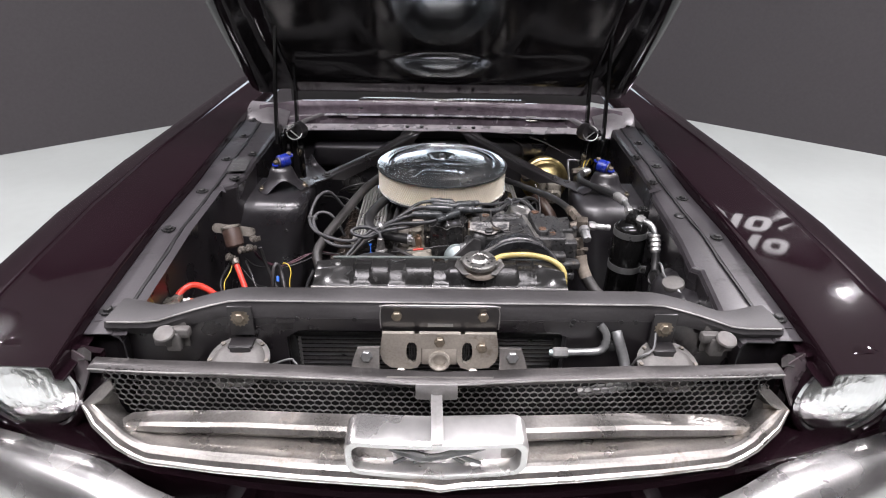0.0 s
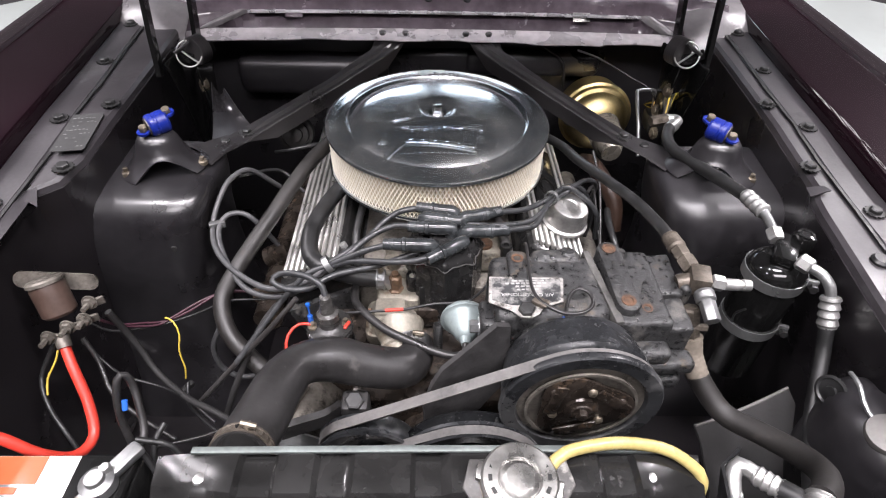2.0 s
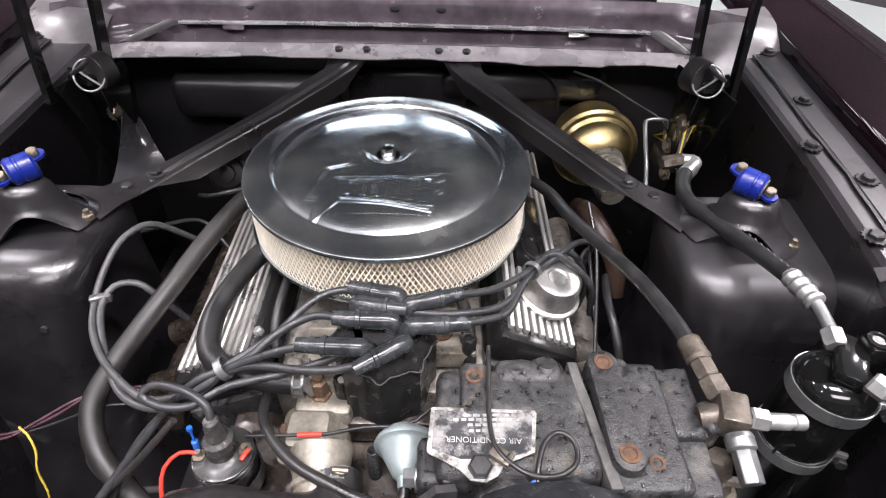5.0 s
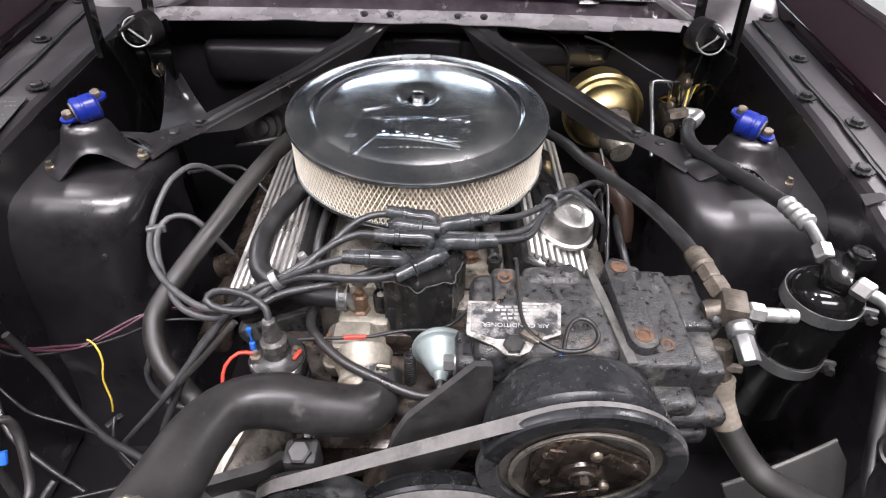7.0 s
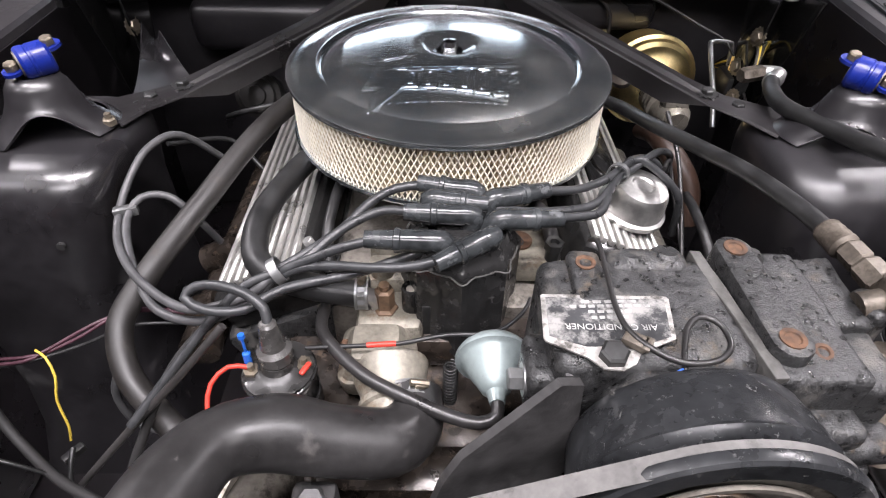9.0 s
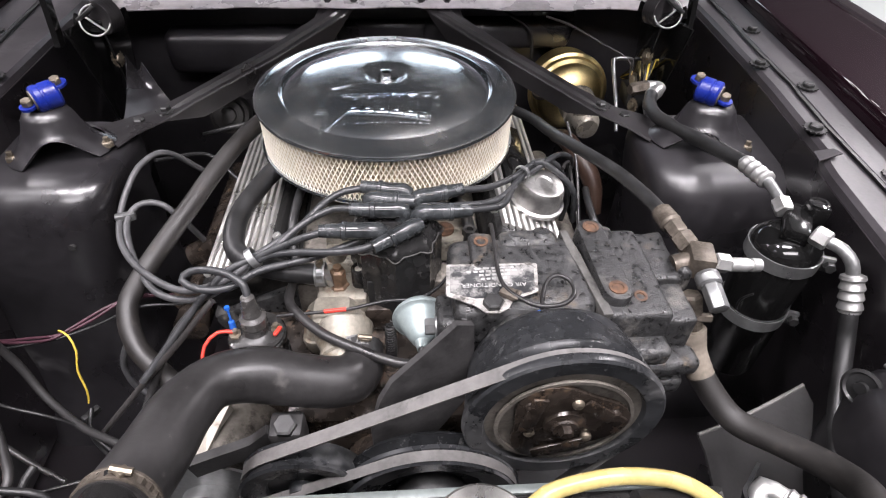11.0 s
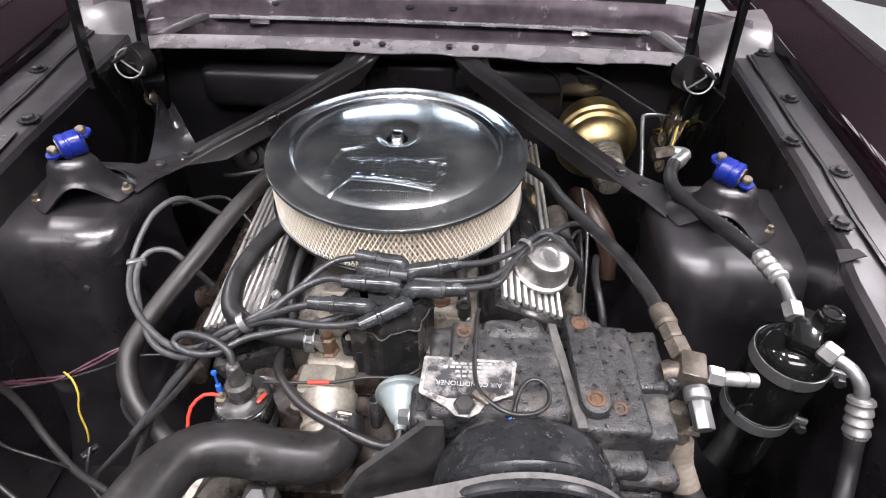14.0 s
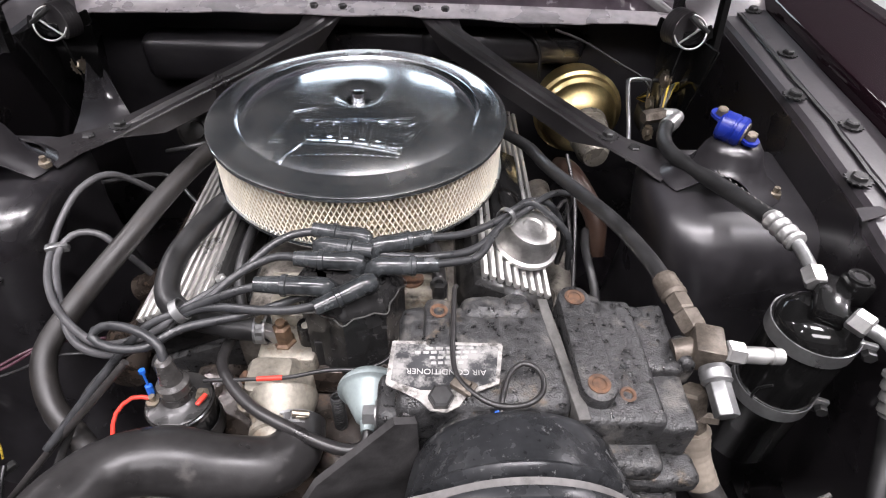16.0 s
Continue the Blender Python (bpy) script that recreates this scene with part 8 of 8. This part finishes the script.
rings = []
for y, z, w, r in ((0.7625, 0.874, 0.0945, 0.0), (0.7600, 0.884, 0.0955, 0.0), (0.7590, 0.905, 0.0968, 0.0), (0.7585, 0.914, 0.0972, 0.0), (0.7582, 0.923, 0.0958, 0.0), (0.7572, 0.9285, 0.0915, 0.0), (0.7555, 0.9305, 0.0875, 0.0)):
    rings.append([Vector((LX + w * k / 8, y, z)) for k in range(-8, 9)])
up = part("upper_plate", loft(rings, thick=0.003), M_BAYTOP, lt, "black upper latch plate with a rolled top edge")
part("pale_edge", sweep([(LX + x, y, z) for x, y, z in ((-0.0975, 0.757, 0.884), (-0.0980, 0.756, 0.908), (-0.0958, 0.7565, 0.9235), (-0.0885, 0.7545, 0.9308), (0.0, 0.7545, 0.9312), (0.0885, 0.7545, 0.9308), (0.0958, 0.7565, 0.9235), (0.0980, 0.756, 0.908), (0.0975, 0.757, 0.884))], circle(0.0011, 6), 0.01), M_EDGE, up, "thin pale edge line")
part("slot", box((LX + 0.001, 0.7565, 0.8915), (0.042, 0.001, 0.006), 0), M_STRAP, lt, "pale slot")
for x in (-0.0705, 0.0705):
    part("bolt", bolt_mesh((LX + x, 0.755, 0.911), (0, -1, 0.1), 0.009, False), M_OLDBOLT, lt, "yellowed bolt")
for k in (1, -1):
    out = [(0.094, 0.882), (0.0975, 0.862), (0.099, 0.840), (0.095, 0.824), (0.084, 0.812), (0.050, 0.807), (0.036, 0.812), (0.030, 0.824), (0.030, 0.868), (0.034, 0.882)]
    hole = [(0.051, 0.864), (0.0545, 0.856), (0.0555, 0.846), (0.055, 0.834), (0.052, 0.824), (0.046, 0.820), (0.040, 0.823), (0.038, 0.832), (0.038, 0.856), (0.042, 0.864)]
    part("cheek", ringplate([(k * u, v) for u, v in out], [(k * u, v) for u, v in hole], 0.007, standing(0.752)), M_LATCH, lt, "bare gold-grey cheek plate with a slot")
    for n in range(3):
        part("slot_spring", cyl((LX + k * (0.042 + 0.0042 * n), 0.755, 0.815), (LX + k * (0.042 + 0.0042 * n), 0.755, 0.870), 0.0015, 6), M_BOLT, lt)
part("bridge", plate([(-0.042, 0.882), (0.042, 0.882), (0.041, 0.862), (0.028, 0.852), (0.012, 0.847), (-0.012, 0.847), (-0.028, 0.852), (-0.041, 0.862)], 0.0078, standing(0.752)), M_LATCH, lt, "arched gold-grey bridge plate")
part("striker_cup", join(box((LX, 0.748, 0.836), (0.060, 0.008, 0.036), 0.003), lathe((LX, 0.744, 0.829), (0, -1, 0.15), [(0, 0.019), (0.007, 0.018), (0.008, 0.015), (0.006, 0.011), (-0.004, 0.010)], 24)), M_LATCH, lt, "bare striker plate with a round mouth")
part("bolt", bolt_mesh((LX, 0.741, 0.870), (0, -1, 0.1), 0.009, False), M_OLDBOLT, lt)
part("bolt", bolt_mesh((LX + 0.070, 0.744, 0.857), (0, -1, 0.1), 0.009, False), M_OLDBOLT, lt)
for k in (1, -1):
    foot = [[Vector((LX + k * x, y + d, z)) for x, y, z in ((0.098, 0.728, 0.866), (0.134, 0.728, 0.864), (0.141, 0.724, 0.846), (0.146, 0.712, 0.826), (0.098, 0.712, 0.826))] for d in (0, 0.005)]
    part("foot", loft(foot, True, True), M_GUARD, lt, "black side foot")
    part("bolt", bolt_mesh((LX + k * 0.119, 0.724, 0.853), (0, -1, 0.25), 0.010, False), M_STRAP, lt)
rows = [[(x, 0.742, 0.806) for x in (-0.095, -0.05, 0, 0.05, 0.095)], [(x, 0.714, 0.824) for x in (-0.146, -0.075, 0, 0.075, 0.146)], [(x, 0.700, 0.836) for x in (-0.148, -0.075, 0, 0.075, 0.148)], [(x, 0.678, 0.852) for x in (-0.108, -0.06, 0, 0.06, 0.108)], [(x, 0.658, 0.867) for x in (-0.080, -0.045, 0, 0.045, 0.080)]]
part("lower_guard", loft([[Vector((LX + x, y, z)) for x, y, z in r] for r in rows], thick=0.003), M_GUARD, lt, "stained steel lower guard")
for x in (-0.0605, 0.0520):
    part("bolt", bolt_mesh((LX + x, 0.682, 0.851), (0, -0.5, 1), 0.009, False), M_LATCH, lt)

# ---- condenser, horns, stops in the nose ----
cd = thing("condenser", (-0.03, 0.80, 0.6), "black condenser with bright looped tube ends", "condenser")
part("core", box((-0.035, 0.810, 0.70), (0.45, 0.014, 0.30), 0.002), M_CORE, cd)
part("top_frame", box((-0.035, 0.800, 0.846), (0.47, 0.022, 0.012), 0.003), M_BOLT, cd)
for s, x in ((-1, -0.268), (1, 0.196)):
    part("side_frame", box((x, 0.800, 0.70), (0.014, 0.022, 0.30), 0.003), M_BOLT, cd)
for k in range(27):
    z = 0.842 - 0.0092 * k
    part("tube", box((-0.035, 0.7985, z), (0.45, 0.006, 0.0022), 0.0), M_STRAP if k % 2 else M_PAD, cd)
    part("tube_end", cyl((-0.258, 0.791, z), (-0.258, 0.800, z), 0.0028, 8), M_ZINC, cd)
for s in (1, -1):
    hx = -0.342 if s < 0 else 0.366
    hn = thing("horn", (hx, 0.735, 0.81), "grey disc horn on a steel bracket", "horn", "horns")
    part("disc", lathe((hx, 0.728, 0.828), (0, -0.30, 1), [(-0.03, 0.028), (0.0, 0.046), (0.008, 0.0505), (0.012, 0.0505), (0.0125, 0.0425), (0.018, 0.037), (0.021, 0.028), (0.019, 0.012)], 40), M_GREY, hn, "ribbed grey diaphragm housing")
    for k in range(8):
        a = 2 * math.pi * k / 8
        q = Vector((hx, 0.728, 0.828)) + frame_of((0, -0.30, 1)).to_3x3() @ Vector((0.0455 * math.cos(a), 0.0455 * math.sin(a), 0.0125))
        part("screw", lathe(q, (0, -0.30, 1), [(0, 0.004), (0.003, 0.0035)], 8), M_DARKALU, hn)
    bx = -0.340 if s < 0 else 0.360
    part("bracket", join(box((bx, 0.760, 0.888 + 0.006 * (s < 0)), (0.040, 0.005, 0.056), 0.002), box((bx, 0.748, 0.858), (0.04, 0.028, 0.006), 0.002), box((bx, 0.735, 0.845), (0.034, 0.005, 0.03), 0.002)), M_BAYTOP, hn)
    part("bolt", bolt_mesh((bx, 0.757, 0.902 if s < 0 else 0.889), (0, -1, 0.2), 0.009), M_OLDBOLT, hn)
    part("horn_wire", tube([(hx + 0.05, 0.74, 0.82), (hx + 0.085, 0.735, 0.835), (hx + 0.092, 0.73, 0.815), (hx + 0.075, 0.735, 0.79)] if s < 0 else [(0.345, 0.75, 0.885), (0.34, 0.735, 0.862), (0.318, 0.735, 0.845), (0.312, 0.74, 0.82)], 0.002, 8), M_STRAP, hn)
    st = thing("hood_stop", (s * 0.452, 0.745, 0.86), "grey rubber hood stop on a steel bracket", "hood stop", "hood stops")
    part("bracket", join(box((s * 0.450, 0.748, 0.862), (0.024, 0.02, 0.034), 0.004), box((s * 0.440, 0.752, 0.876), (0.034, 0.016, 0.018), 0.004), box((s * 0.462, 0.762, 0.868), (0.06, 0.005, 0.056), 0.002)), M_GREY, st)
    part("rubber", lathe((s * 0.456, 0.735, 0.880), (0, -0.35, 1), [(-0.022, 0.007), (0.0, 0.008), (0.0, 0.015), (0.006, 0.0165), (0.009, 0.015), (0.011, 0.008)], 24), M_GREY, st, "grey rubber button")
acl = thing("condenser_line", (0.25, 0.75, 0.84), "pale aluminium pipes beside the condenser", "pipe")
part("pipe", tube([(0.19, 0.748, 0.844), (0.225, 0.746, 0.847), (0.252, 0.745, 0.850), (0.263, 0.746, 0.860), (0.264, 0.752, 0.880), (0.254, 0.760, 0.893)], 0.0065, 14), M_STRAP, acl, "bent pale pipe")
hexfit("nut", (0.178, 0.749, 0.843), (0.203, 0.747, 0.845), 0.0105, acl, M_ZINC)
part("green_cap", cyl((0.172, 0.75, 0.843), (0.178, 0.749, 0.843), 0.0055, 12), M_VAC, acl)
part("pipe", tube([(0.282, 0.758, 0.882), (0.286, 0.747, 0.868), (0.297, 0.737, 0.836), (0.300, 0.715, 0.812)], 0.0088, 14), M_STRAP, acl, "pale pipe going down")
part("tee", box((0.272, 0.752, 0.856), (0.03, 0.012, 0.016), 0.003), M_BOLT, acl)
crimp("crimp", (0.288, 0.690, 0.825), (0.212, 0.690, 0.808), 0.0095, acl, M_ZINC)
part("lower_hose", tube([(0.300, 0.715, 0.812), (0.303, 0.697, 0.822), (0.286, 0.690, 0.825)], 0.008, 12), M_STRAP, acl)
dc = thing("service_sticker", (-0.555, 1.43, 0.925), "dark data sticker on the apron flange", "sticker")
ms = Matrix.Translation((-0.535, 1.405, 0.9315)) @ rz(8)
part("sheet", plate(rounded(0.045, 0.105, 0.004), 0.0008, ms), M_INK, dc)
rnd = random.Random(4)
for k in range(56):
    if rnd.random() < 0.5:
        part("print_mark", plate(rounded(0.0022 + 0.003 * rnd.random(), 0.0018, 0.0004, 2), 0.0003, ms @ Matrix.Translation((-0.0165 + 0.0055 * (k % 7), -0.042 + 0.0115 * (k // 7) + 0.002 * rnd.random(), 0.0009))), M_PRINT, dc)
